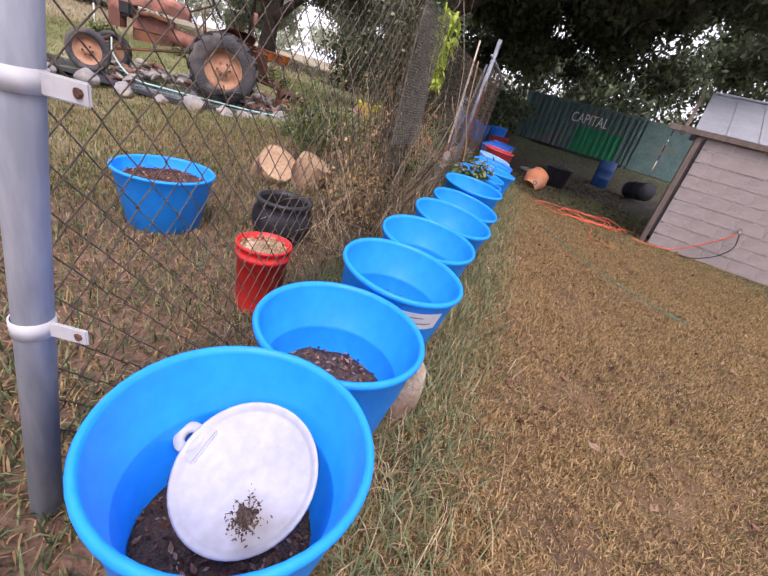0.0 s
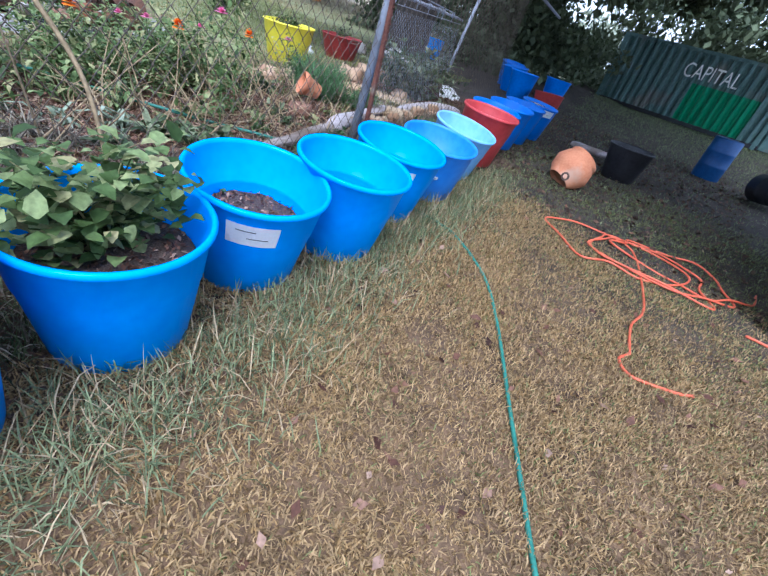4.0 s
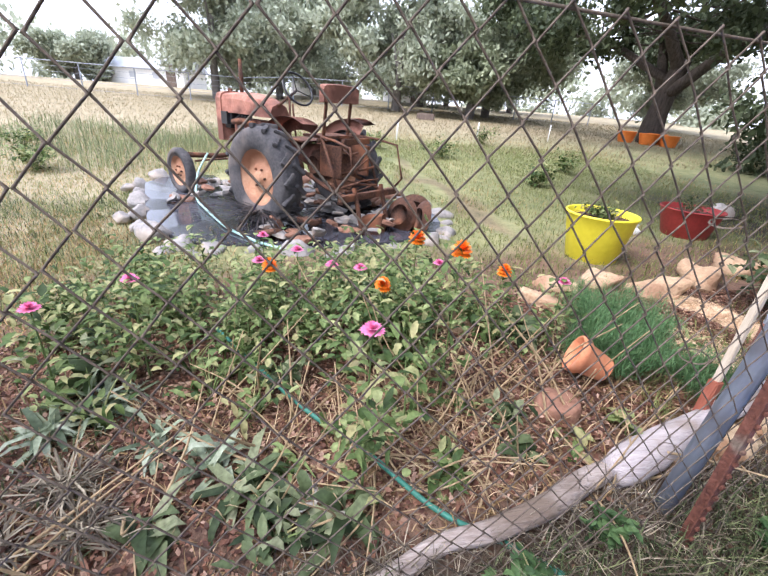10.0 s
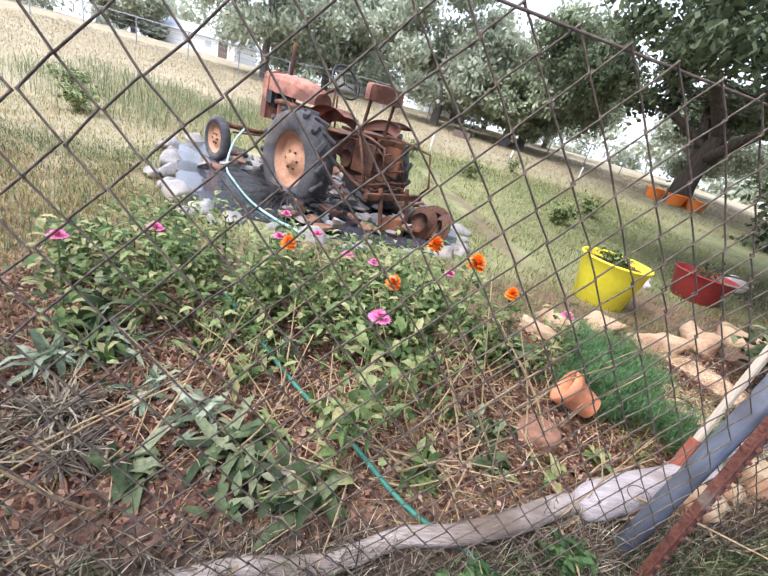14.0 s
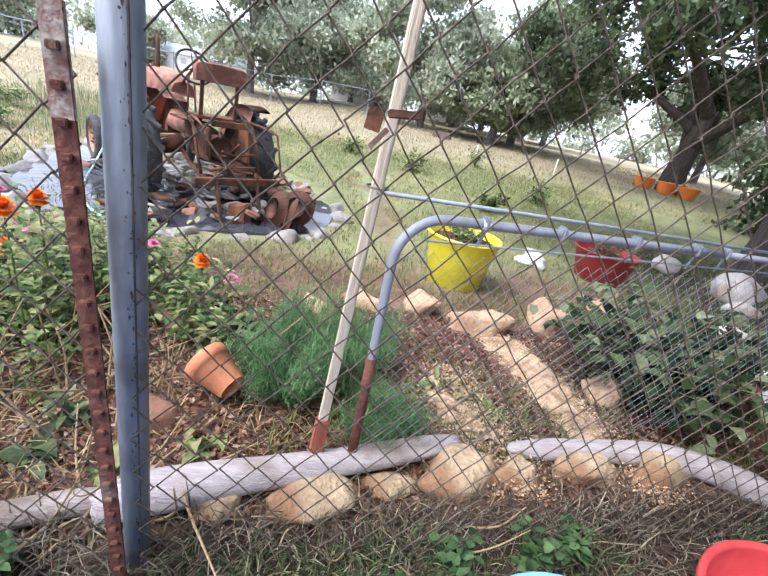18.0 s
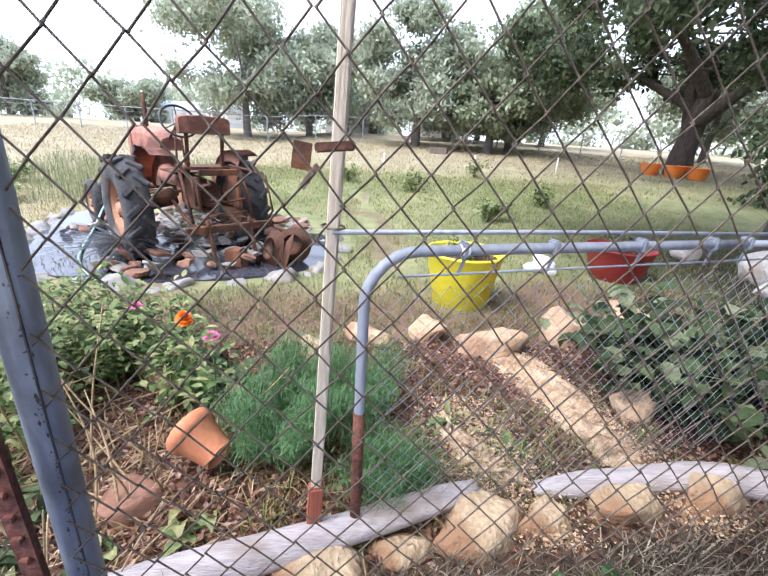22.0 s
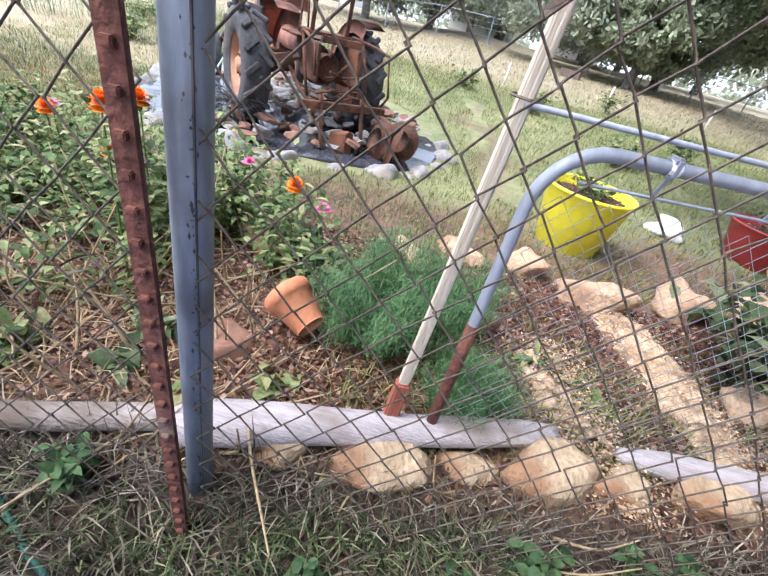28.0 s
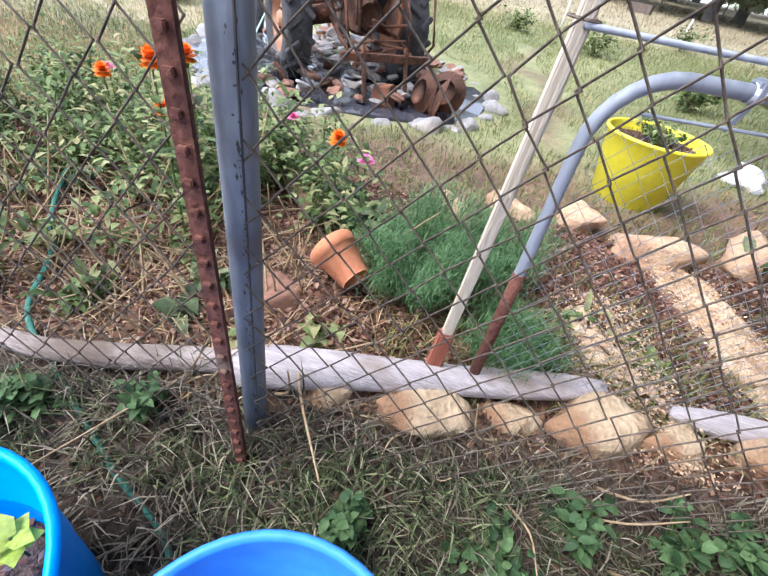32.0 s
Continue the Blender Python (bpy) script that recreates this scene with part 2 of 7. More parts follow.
    "housewhite": mat("white_siding", (0.72, 0.72, 0.70), (0.80, 0.80, 0.78), 2, 0.8, 0.05),
    "grass_dry": leafmat("dry_grass_blades", (0.24, 0.15, 0.06), (0.56, 0.385, 0.185), mix=((0.34, 0.22, 0.09), (0.40, 0.28, 0.13))),
    "grass_brown": leafmat("brown_grass_blades", (0.10, 0.062, 0.026), (0.46, 0.315, 0.155)),
    # Bark of the far trees, lightened in colour to stand for haze.
    "farbark": mat("haze_paled_bark", (0.12, 0.11, 0.10), (0.20, 0.18, 0.165), 5, 0.95, 0.4),
    "grass_sage": leafmat("grey_green_grass_blades", (0.08, 0.105, 0.05), (0.30, 0.34, 0.17)),
    "grass_bank": leafmat("dark_bank_grass_blades", (0.03, 0.045, 0.02), (0.30, 0.32, 0.16), mix=((0.07, 0.095, 0.04), (0.14, 0.17, 0.075))),
    "grass_field": leafmat("bleached_field_grass", (0.22, 0.185, 0.10), (0.41, 0.345, 0.215)),
    "grass_green": leafmat("green_grass_blades", (0.085, 0.11, 0.03), (0.28, 0.30, 0.11)),
    "deadgrey": leafmat("grey_dead_weeds", (0.05, 0.04, 0.03), (0.46, 0.40, 0.29), mix=((0.11, 0.09, 0.065), (0.22, 0.185, 0.13))),
    "straw": leafmat("dead_stalks", (0.34, 0.24, 0.13), (0.60, 0.47, 0.29)),
    "chip": leafmat("pale_wood_chips", (0.46, 0.30, 0.17), (0.76, 0.57, 0.38)),
    # Litter with tree and bank shade in its colour; also the cover's soil crumbs.
    "soil_shadelitter": leafmat("dark_soil_and_shaded_litter", (0.03, 0.018, 0.013), (0.17, 0.10, 0.065)),
    "leaf": leafmat("garden_leaves", (0.03, 0.055, 0.016), (0.36, 0.32, 0.15), mix=((0.065, 0.11, 0.03), (0.11, 0.165, 0.05), (0.18, 0.24, 0.085), (0.28, 0.32, 0.135))),
    "leafweed": leafmat("nettle_leaves", (0.025, 0.06, 0.022), (0.12, 0.20, 0.075)),
    "leafgrey": leafmat("grey_green_strap_leaves", (0.07, 0.10, 0.06), (0.40, 0.45, 0.34), mix=((0.16, 0.20, 0.12), (0.27, 0.32, 0.21))),
    "leafdark": leafmat("broad_dark_leaves", (0.02, 0.033, 0.013), (0.27, 0.29, 0.17), mix=((0.04, 0.063, 0.024), (0.07, 0.10, 0.042), (0.13, 0.165, 0.075))),
    "fennel": leafmat("feathery_leaves", (0.045, 0.12, 0.04), (0.17, 0.28, 0.12)),
    "treeleaf": leafmat("tree_leaves", (0.035, 0.05, 0.025), (0.15, 0.185, 0.10)),
    # Far leaves: distance haze is put into the base colour, less in midtree.
    "fartree": leafmat("haze_paled_tree_leaves", (0.29, 0.32, 0.225), (0.45, 0.49, 0.37)),
    "midtree": leafmat("lightly_hazed_tree_leaves", (0.19, 0.22, 0.13), (0.35, 0.39, 0.255)),
    "paleleaf": leafmat("pale_dead_leaf", (0.55, 0.50, 0.43), (0.70, 0.66, 0.60)),
    "litter": leafmat("dead_leaf_litter", (0.045, 0.022, 0.016), (0.48, 0.33, 0.24), mix=((0.10, 0.045, 0.03), (0.17, 0.08, 0.05), (0.27, 0.14, 0.09))),
    "orangefl": leafmat("orange_petals", (0.85, 0.16, 0.01), (0.95, 0.30, 0.02)),
    "pinkfl": leafmat("pink_petals", (0.70, 0.10, 0.30), (0.80, 0.26, 0.45)),
    "yellowleaf": leafmat("yellow_green_leaves", (0.30, 0.42, 0.04), (0.45, 0.50, 0.10)),
}
w = bpy.data.materials.new("pond_liner_water")
w.use_nodes = True
wb = w.node_tree.nodes["Principled BSDF"]
wb.inputs["Base Color"].default_value = (0.05, 0.052, 0.065, 1)
wb.inputs["Roughness"].default_value = 0.12
M["water"] = w

# ---- helpers ----
def part(name, bm, material, parent=None, label="", smooth=False):
    me = bpy.data.meshes.new(name)
    bm.to_mesh(me)
    bm.free()
    for mm in material if isinstance(material, (list, tuple)) else [material]:
        me.materials.append(mm)
    if smooth:
        me.polygons.foreach_set("use_smooth", [True] * len(me.polygons))
    ob = new(name, me)
    if parent:
        ob.parent = parent
    if label:
        ob["label"] = label
    return ob

def empty(name, m, label, category, group="", kind=""):
    e = new(name)
    e.empty_display_size = 0.1
    e.matrix_world = m
    return tagged(e, label, category, group, kind)

def soup(name, verts, faces, material, parent=None, smooth=False):
    """One mesh from arrays: verts (n, 3), faces (m, 3 or 4)."""
    me = bpy.data.meshes.new(name)
    verts, faces = np.asarray(verts, dtype=np.float32), np.asarray(faces, dtype=np.int32)
    k = faces.shape[1]
    me.vertices.add(len(verts))
    me.vertices.foreach_set("co", verts.ravel())
    me.loops.add(faces.size)
    me.loops.foreach_set("vertex_index", faces.ravel())
    me.polygons.add(len(faces))
    me.polygons.foreach_set("loop_start", np.arange(0, faces.size, k, dtype=np.int32))
    me.polygons.foreach_set("loop_total", np.full(len(faces), k, dtype=np.int32))
    if smooth:
        me.polygons.foreach_set("use_smooth", np.ones(len(faces), dtype=bool))
    me.update(calc_edges=True)
    me.materials.append(material)
    ob = new(name, me)
    if parent:
        ob.parent = parent
    return ob

def box(sx, sy, sz, bevel=0.0, at=(0, 0, 0), rot=None, bm=None):
    bm = bm or bmesh.new()
    m = Matrix.Translation(at) @ (rot or Matrix()) @ Matrix.Diagonal((sx, sy, sz, 1))
    vs = bmesh.ops.create_cube(bm, size=1, matrix=m)["verts"]
    if bevel:
        es = list({e for v in vs for e in v.link_edges})
        bmesh.ops.bevel(bm, geom=es, offset=bevel, segments=2, affect="EDGES", clamp_overlap=True)
    return bm

def lathe(profile, segs=32, bm=None, m=Matrix(), wobble=0.0):
    """Turns (radius, z) pairs round z."""
    bm = bm or bmesh.new()
    rings = []
    for r, z in profile:
        if r < 1e-6:
            rings.append([bm.verts.new(m @ Vector((0, 0, z)))])
        else:
            rings.append([bm.verts.new(m @ Vector((r * (1 + wobble * math.sin(2 * a + z * 3)) * math.cos(a), r * (1 - wobble * math.sin(2 * a + z * 3)) * math.sin(a), z))) for a in (2 * math.pi * i / segs for i in range(segs))])
    for a, b in zip(rings, rings[1:]):
        for i in range(segs):
            j = (i + 1) % segs
            if len(a) == 1 and len(b) == 1:
                continue
            if len(a) == 1:
                bm.faces.new((a[0], b[i], b[j]))
            elif len(b) == 1:
                bm.faces.new((a[i], a[j], b[0]))
            else:
                bm.faces.new((a[i], a[j], b[j], b[i]))
    return bm

def tube_arrays(points, radius, segs=6, cap=True):
    p = np.asarray(points, dtype=float)
    rad = np.broadcast_to(np.asarray(radius, dtype=float), (len(p),))
    t = np.gradient(p, axis=0)
    t /= np.linalg.norm(t, axis=1)[:, None] + 1e-12
    up = np.array((0.31, 0.17, 0.93))
    u = np.cross(t, up)
    bad = np.linalg.norm(u, axis=1) < 0.05
    u[bad] = np.cross(t[bad], (1, 0, 0))
    u /= np.linalg.norm(u, axis=1)[:, None]
    v = np.cross(t, u)
    a = 2 * math.pi * np.arange(segs) / segs
    verts = (p[:, None] + rad[:, None, None] * (np.cos(a)[None, :, None] * u[:, None] + np.sin(a)[None, :, None] * v[:, None])).reshape(-1, 3)
    i, j = np.meshgrid(np.arange(len(p) - 1), np.arange(segs), indexing="ij")
    k = (j + 1) % segs
    faces = np.stack([i * segs + j, i * segs + k, (i + 1) * segs + k, (i + 1) * segs + j], -1).reshape(-1, 4)
    return verts, faces

def tube(points, radius, segs=8, bm=None):
    bm = bm or bmesh.new()
    verts, faces = tube_arrays(points, radius, segs)
    vs = [bm.verts.new(v) for v in verts]
    for f in faces:
        bm.faces.new([vs[q] for q in f])
    bm.faces.new(vs[:segs][::-1])
    bm.faces.new(vs[-segs:])
    return bm

def spline(ctrl, n=40):
    """A smooth line through control points."""
    c = np.asarray(ctrl, dtype=float)
    c = np.vstack([2 * c[0] - c[1], c, 2 * c[-1] - c[-2]])
    out = []
    per = max(2, n // (len(c) - 3))
    for i in range(1, len(c) - 2):
        for s in np.linspace(0, 1, per, endpoint=False):
            a, b, d, e = c[i - 1], c[i], c[i + 1], c[i + 2]
            out.append(0.5 * (2 * b + (d - a) * s + (2 * a - 5 * b + 4 * d - e) * s * s + (3 * b - a - 3 * d + e) * s ** 3))
    out.append(c[-2])
    return np.array(out)

def rock(seed, sx, sy, sz, sub=3, rough=0.25, flat=False):
    bm = bmesh.new()
    bmesh.ops.create_icosphere(bm, subdivisions=sub, radius=1)
    off = Vector((seed * 7.3, seed * 3.1, seed * 1.7))
    pick = random.Random(seed)
    cuts = [(Vector((pick.uniform(-1, 1), pick.uniform(-1, 1), pick.uniform(-0.7, 1))).normalized(), pick.uniform(0.55, 0.85)) for _ in range(9)]
    for v in bm.verts:
        q = v.co.copy()
        for nrm, lim in cuts:
            over = q.dot(nrm) - lim
            if over > 0:
                q -= nrm * over * 0.85
        if flat:
            q.z = max(-0.5, min(0.5, q.z))
            q.z *= 1.6
        d = 1 + rough * noise.noise(q * 1.1 + off) * 1.4 + rough * 0.45 * noise.noise(q * 3.1 + off) + rough * 0.15 * noise.noise(q * 8 + off)
        v.co = Vector((q.x * d * sx, q.y * d * sy, q.z * d * sz))
    return bm

rng = np.random.default_rng(7)

def smooth(a, b, x):
    s = np.clip((x - a) / (b - a), 0, 1)
    return s * s * (3 - 2 * s)

def fence_x(y):
    return 1.2 - 0.165 * (y - 0.72)

def height(x, y):
    """Ground height: flat lawn, a bank under the fence, the raised garden behind it, the field rising gently."""
    x, y = np.asarray(x, dtype=float), np.asarray(y, dtype=float)
    s = (x - fence_x(y)) * 0.987
    lawn = (0.03 + 0.045 * smooth(1.0, 4.5, y) + 0.035 * smooth(4.5, 7.0, y)) * (1 - smooth(0.9, 2.0, s))
    g = 0.10 + 0.33 * smooth(2.0, 6.0, y)
    h = lawn + (g - lawn) * (1 - smooth(-0.22, 0.5, s))
    d = np.clip(-s - 5, 0, None)
    h = h + 0.09 * np.exp(-((x + 0.68) ** 2 + (y - 7.95) ** 2) / 0.10)
    return h + 0.045 * np.minimum(d, 38) + 0.55 * smooth(15, 25, y) * smooth(-6, -2, x)

def TRAIL(x):
    """Line of the bare trodden trail behind the pond."""
    return 8.95 + 0.12 * (x + 4.0)

def gz(x, y):
    return float(height(x, y))

def blades(p, yaw, lean, length, width, curl, mid=1.0):
    """Grass blades and strap leaves: five corners each, bent once."""
    n = len(p)
    yaw, lean, length, width, curl = (np.broadcast_to(np.asarray(q, dtype=float), (n,)) for q in (yaw, lean, length, width, curl))
    def way(l):
        return np.stack([np.cos(yaw) * np.sin(l), np.sin(yaw) * np.sin(l), np.cos(l)], -1)
    side = np.stack([-np.sin(yaw), np.cos(yaw), np.zeros(n)], -1) * (width / 2)[:, None]
    m = p + way(lean) * (length * 0.55)[:, None]
    t = m + way(lean + curl) * (length * 0.45)[:, None]
    v = np.stack([p - side, p + side, m - side * mid, m + side * mid, t], 1).reshape(-1, 3)
    b = np.arange(n)[:, None] * 5
    f = np.concatenate([b + (0, 1, 3), b + (0, 3, 2), b + (2, 3, 4)], 1).reshape(-1, 3)
    return v, f

def leaves(p, yaw, lean, length, width, curl):
    """Broad leaves: four stations along a curved rib, folded a little."""
    n = len(p)
    yaw, lean, length, width, curl = (np.broadcast_to(np.asarray(q, dtype=float), (n,)) for q in (yaw, lean, length, width, curl))
    side = np.stack([-np.sin(yaw), np.cos(yaw), np.zeros(n)], -1)
    def way(l):
        return np.stack([np.cos(yaw) * np.sin(l), np.sin(yaw) * np.sin(l), np.cos(l)], -1)
    stations, ws, c = [], (0.16, 1.0, 0.82, 0.0), p
    out = []
    for k, wk in enumerate(ws):
        if k:
            c = c + way(lean + curl * (k - 1) / 2) * (length * (0.28, 0.38, 0.34)[k - 1])[:, None]
        hw = side * (width * wk / 2)[:, None]
        lift = way(lean + curl * k / 3 - 1.57) * (width * wk * 0.16)[:, None]
        if wk:
            out += [c - hw + lift, c, c + hw + lift]
        else:
            out += [c]
    v = np.stack(out, 1).reshape(-1, 3)
    b = np.arange(n)[:, None] * 10
    f = np.concatenate([b + t for t in ((0, 1, 4), (0, 4, 3), (1, 2, 5), (1, 5, 4), (3, 4, 7), (3, 7, 6), (4, 5, 8), (4, 8, 7), (6, 7, 9), (7, 8, 9))], 1).reshape(-1, 3)
    return v, f

# ---- ground ----
def ground_mix():
    """Lawn, field, meadow, bed soil and painted-shade soil, blended by where they lie."""
    m = bpy.data.materials.new("ground_cover")
    m.use_nodes = True
    nt = m.node_tree
    b = nt.nodes["Principled BSDF"]
    tc, at = nt.nodes.new("ShaderNodeTexCoord"), nt.nodes.new("ShaderNodeAttribute")
    at.attribute_name = "zone"
    sp = nt.nodes.new("ShaderNodeSeparateColor")
    nt.links.new(at.outputs["Color"], sp.inputs[0])
    fac = None
    for scale in (0.7, 4.0, 34.0):
        n = nt.nodes.new("ShaderNodeTexNoise")
        n.inputs["Scale"].default_value, n.inputs["Detail"].default_value = scale, 6
        nt.links.new(tc.outputs["Object"], n.inputs["Vector"])
        if fac is None:
            fac = n.outputs["Fac"]
        else:
            ad = nt.nodes.new("ShaderNodeMath")
            ad.operation = "ADD"
            nt.links.new(fac, ad.inputs[0])
            nt.links.new(n.outputs["Fac"], ad.inputs[1])
            fac = ad.outputs[0]
    rg = nt.nodes.new("ShaderNodeMapRange")
    rg.inputs[1].default_value, rg.inputs[2].default_value = 1.15, 1.85
    nt.links.new(fac, rg.inputs[0])
    out = None
    # The last, near-black pair carries tree and bank shade in its colour.
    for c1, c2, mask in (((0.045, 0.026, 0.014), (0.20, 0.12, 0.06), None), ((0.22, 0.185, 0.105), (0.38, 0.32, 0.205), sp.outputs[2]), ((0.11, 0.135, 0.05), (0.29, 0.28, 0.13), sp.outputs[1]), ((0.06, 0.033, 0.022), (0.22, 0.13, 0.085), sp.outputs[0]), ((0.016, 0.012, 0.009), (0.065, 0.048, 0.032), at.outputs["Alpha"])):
        mx = nt.nodes.new("ShaderNodeMixRGB")
        mx.inputs[1].default_value, mx.inputs[2].default_value = (*c1, 1), (*c2, 1)
        nt.links.new(rg.outputs[0], mx.inputs[0])
        if out is None:
            out = mx.outputs[0]
            continue
        bl = nt.nodes.new("ShaderNodeMixRGB")
        nt.links.new(mask, bl.inputs[0])
        nt.links.new(out, bl.inputs[1])
        nt.links.new(mx.outputs[0], bl.inputs[2])
        out = bl.outputs[0]
    nt.links.new(out, b.inputs["Base Color"])
    b.inputs["Roughness"].default_value = 0.95
    bp = nt.nodes.new("ShaderNodeBump")
    bp.inputs["Strength"].default_value, bp.inputs["Distance"].default_value = 0.9, 0.02
    nt.links.new(fac, bp.inputs["Height"])
    nt.links.new(bp.outputs[0], b.inputs["Normal"])
    return m

def ground_sheet():
    def axis(lo, hi, fine_lo, fine_hi, step):
        mid = np.arange(fine_lo, fine_hi + 1e-6, step)
        left = fine_lo - np.geomspace(step, fine_lo - lo, 26)[::-1]
        right = fine_hi + np.geomspace(step, hi - fine_hi, 26)
        return np.concatenate([left, mid, right])
    xs, ys = axis(-900, 900, -7, 7, 0.1), axis(-900, 900, -2, 14, 0.1)
    gx, gy = np.meshgrid(xs, ys, indexing="ij")
    g = height(gx, gy)
    near = (np.abs(gx) < 40) & (np.abs(gy) < 50)
    bumps = np.array([noise.noise(Vector((a * 1.7, b * 1.7, 0))) * 0.016 + noise.noise(Vector((a * 6, b * 6, 3))) * 0.008 if n else 0.0 for a, b, n in zip(gx.ravel(), gy.ravel(), near.ravel())]).reshape(gx.shape)
    verts = np.stack([gx, gy, g + bumps], -1).reshape(-1, 3)
    ny = len(ys)
    i, j = np.meshgrid(np.arange(len(xs) - 1), np.arange(ny - 1), indexing="ij")
    q = i * ny + j
    faces = np.stack([q, q + ny, q + ny + 1, q + 1], -1).reshape(-1, 4)
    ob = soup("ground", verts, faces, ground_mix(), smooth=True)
    x, y = verts[:, 0], verts[:, 1]
    wob = 0.30 * np.sin(1.9 * x + 0.7 * y) * np.sin(2.3 * y - 0.6 * x) + 0.16 * np.sin(5.1 * y + 2.2 * x)
    s = (x - fence_x(y)) * 0.987 + wob
    y = y + wob
    soil = (1 - smooth(0.2, 0.7, s)) * smooth(-3.4, -2.2, s) * smooth(-2.5, -0.5, y) * (1 - smooth(11.5, 13.5, y))
    soil = np.maximum(soil, 0.6 * (1 - smooth(0.08, 0.32, np.abs(y - TRAIL(x)))) * smooth(-9.5, -8.5, x) * (1 - smooth(-3.9, -3.3, x)))
    out = 1 - smooth(-3.4, -2.2, s)
    meadow = out * smooth(-16, -11, s) * smooth(3.4, 5.2, y)
    field = np.maximum(out, np.maximum(smooth(45, 60, np.abs(x)), np.maximum(smooth(40, 50, y), 1 - smooth(-25, -18, y))))
    # Shade below the oak and along the bank, painted as darker soil.
    shade_tint = smooth(7.2, 9.4, y) * (1 - smooth(30, 42, y)) * smooth(-8, -5.5, x) * (1 - smooth(10, 15, x)) * np.maximum(smooth(0.3, 0.9, s), smooth(11, 13, y))
    shade_tint = np.maximum(shade_tint, 0.85 * smooth(-0.3, -0.05, s - wob) * (1 - smooth(0.45, 0.85, s - wob)) * smooth(5.0, 6.5, y) * (1 - smooth(11, 13, y)))
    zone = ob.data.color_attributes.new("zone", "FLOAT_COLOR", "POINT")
    zone.data.foreach_set("color", np.stack([soil, meadow, field, shade_tint], -1).astype(np.float32).ravel())
    return tagged(ob, "dry mown grass and bare garden soil reaching to a pale field", "ground", kind="structure")

ground_sheet()

# ---- lick tubs in a row ----
R_TUB, H_TUB = 0.325, 0.585

def tub_shape(r, h, taper=0.74, rim=0.014, segs=48):
    """A moulded tub: tapering wall, a step a third down inside, rolled rim, closed bottom."""
    b = r * taper
    q = lambda f: b + (r - b) * f
    return lathe([(0, 0.0), (b - 0.02, 0.0), (b, 0.015), (q(0.62), h * 0.62), (q(0.63) + 0.004, h * 0.635), (q(0.93), h * 0.93), (q(0.94) + rim * 0.6, h * 0.945), (r + rim * 0.7, h * 0.965), (r + rim * 0.75, h * 0.985), (r + rim * 0.3, h), (r - rim * 0.5, h * 0.995), (r - rim * 0.7, h * 0.97), (q(0.66) - 0.008, h * 0.675), (q(0.655) - 0.022, h * 0.66), (q(0.62) - 0.022, h * 0.63), (b - 0.012, 0.03), (0, 0.028)], segs)

def tub_bed(r, seed, lump=0.016):
    """Potting mix filling a tub, lumpy on top."""
    bm = bmesh.new()
    rise = lambda x, y: lump * (noise.noise(Vector((x * 7 + seed, y * 7, 0))) + 0.6 * noise.noise(Vector((x * 19, y * 19 + seed, 0))))
    rings = []
    for f in (0.12, 0.3, 0.48, 0.65, 0.82, 0.97):
        rings.append([bm.verts.new((r * f * math.cos(a), r * f * math.sin(a), rise(r * f * math.cos(a), r * f * math.sin(a)))) for a in np.linspace(0, 2 * math.pi, 33)[:-1]])
    rings.append([bm.verts.new((v.co.x, v.co.y, -0.06)) for v in rings[-1]])
    for a, b in zip(rings, rings[1:]):
        for k in range(32):
            bm.faces.new((a[k], b[k], b[(k + 1) % 32], a[(k + 1) % 32]))
    bm.faces.new(rings[0])
    return bm

def chips(n, r, seed, lo=0.006, hi=0.018):
    g = np.random.default_rng(seed)
    a, d = g.uniform(0, 6.28, n), r * np.sqrt(g.uniform(0, 1, n))
    c = np.stack([d * np.cos(a), d * np.sin(a), g.uniform(0.002, 0.02, n)], -1)
    return flakes(c, g.uniform(lo, hi, n), g, flat=0.5)

def flakes(c, size, g, flat=0.6, aspect=0.5):
    """Small quads lying about, tilted at random."""
    n = len(c)
    yaw, tilt = g.uniform(0, 6.28, n), g.normal(0, flat, n)
    u = np.stack([np.cos(yaw) * np.cos(tilt), np.sin(yaw) * np.cos(tilt), np.sin(tilt)], -1)
    k = g.normal(0, flat, n)
    v = np.stack([-np.sin(yaw) * np.cos(k), np.cos(yaw) * np.cos(k), np.sin(k)], -1)
    s = np.asarray(size)[:, None]
    verts = np.stack([c - u * s, c + v * s * aspect * 0.9, c + u * s, c - v * s * aspect], 1).reshape(-1, 3)
    return verts, np.arange(4 * n).reshape(-1, 4)

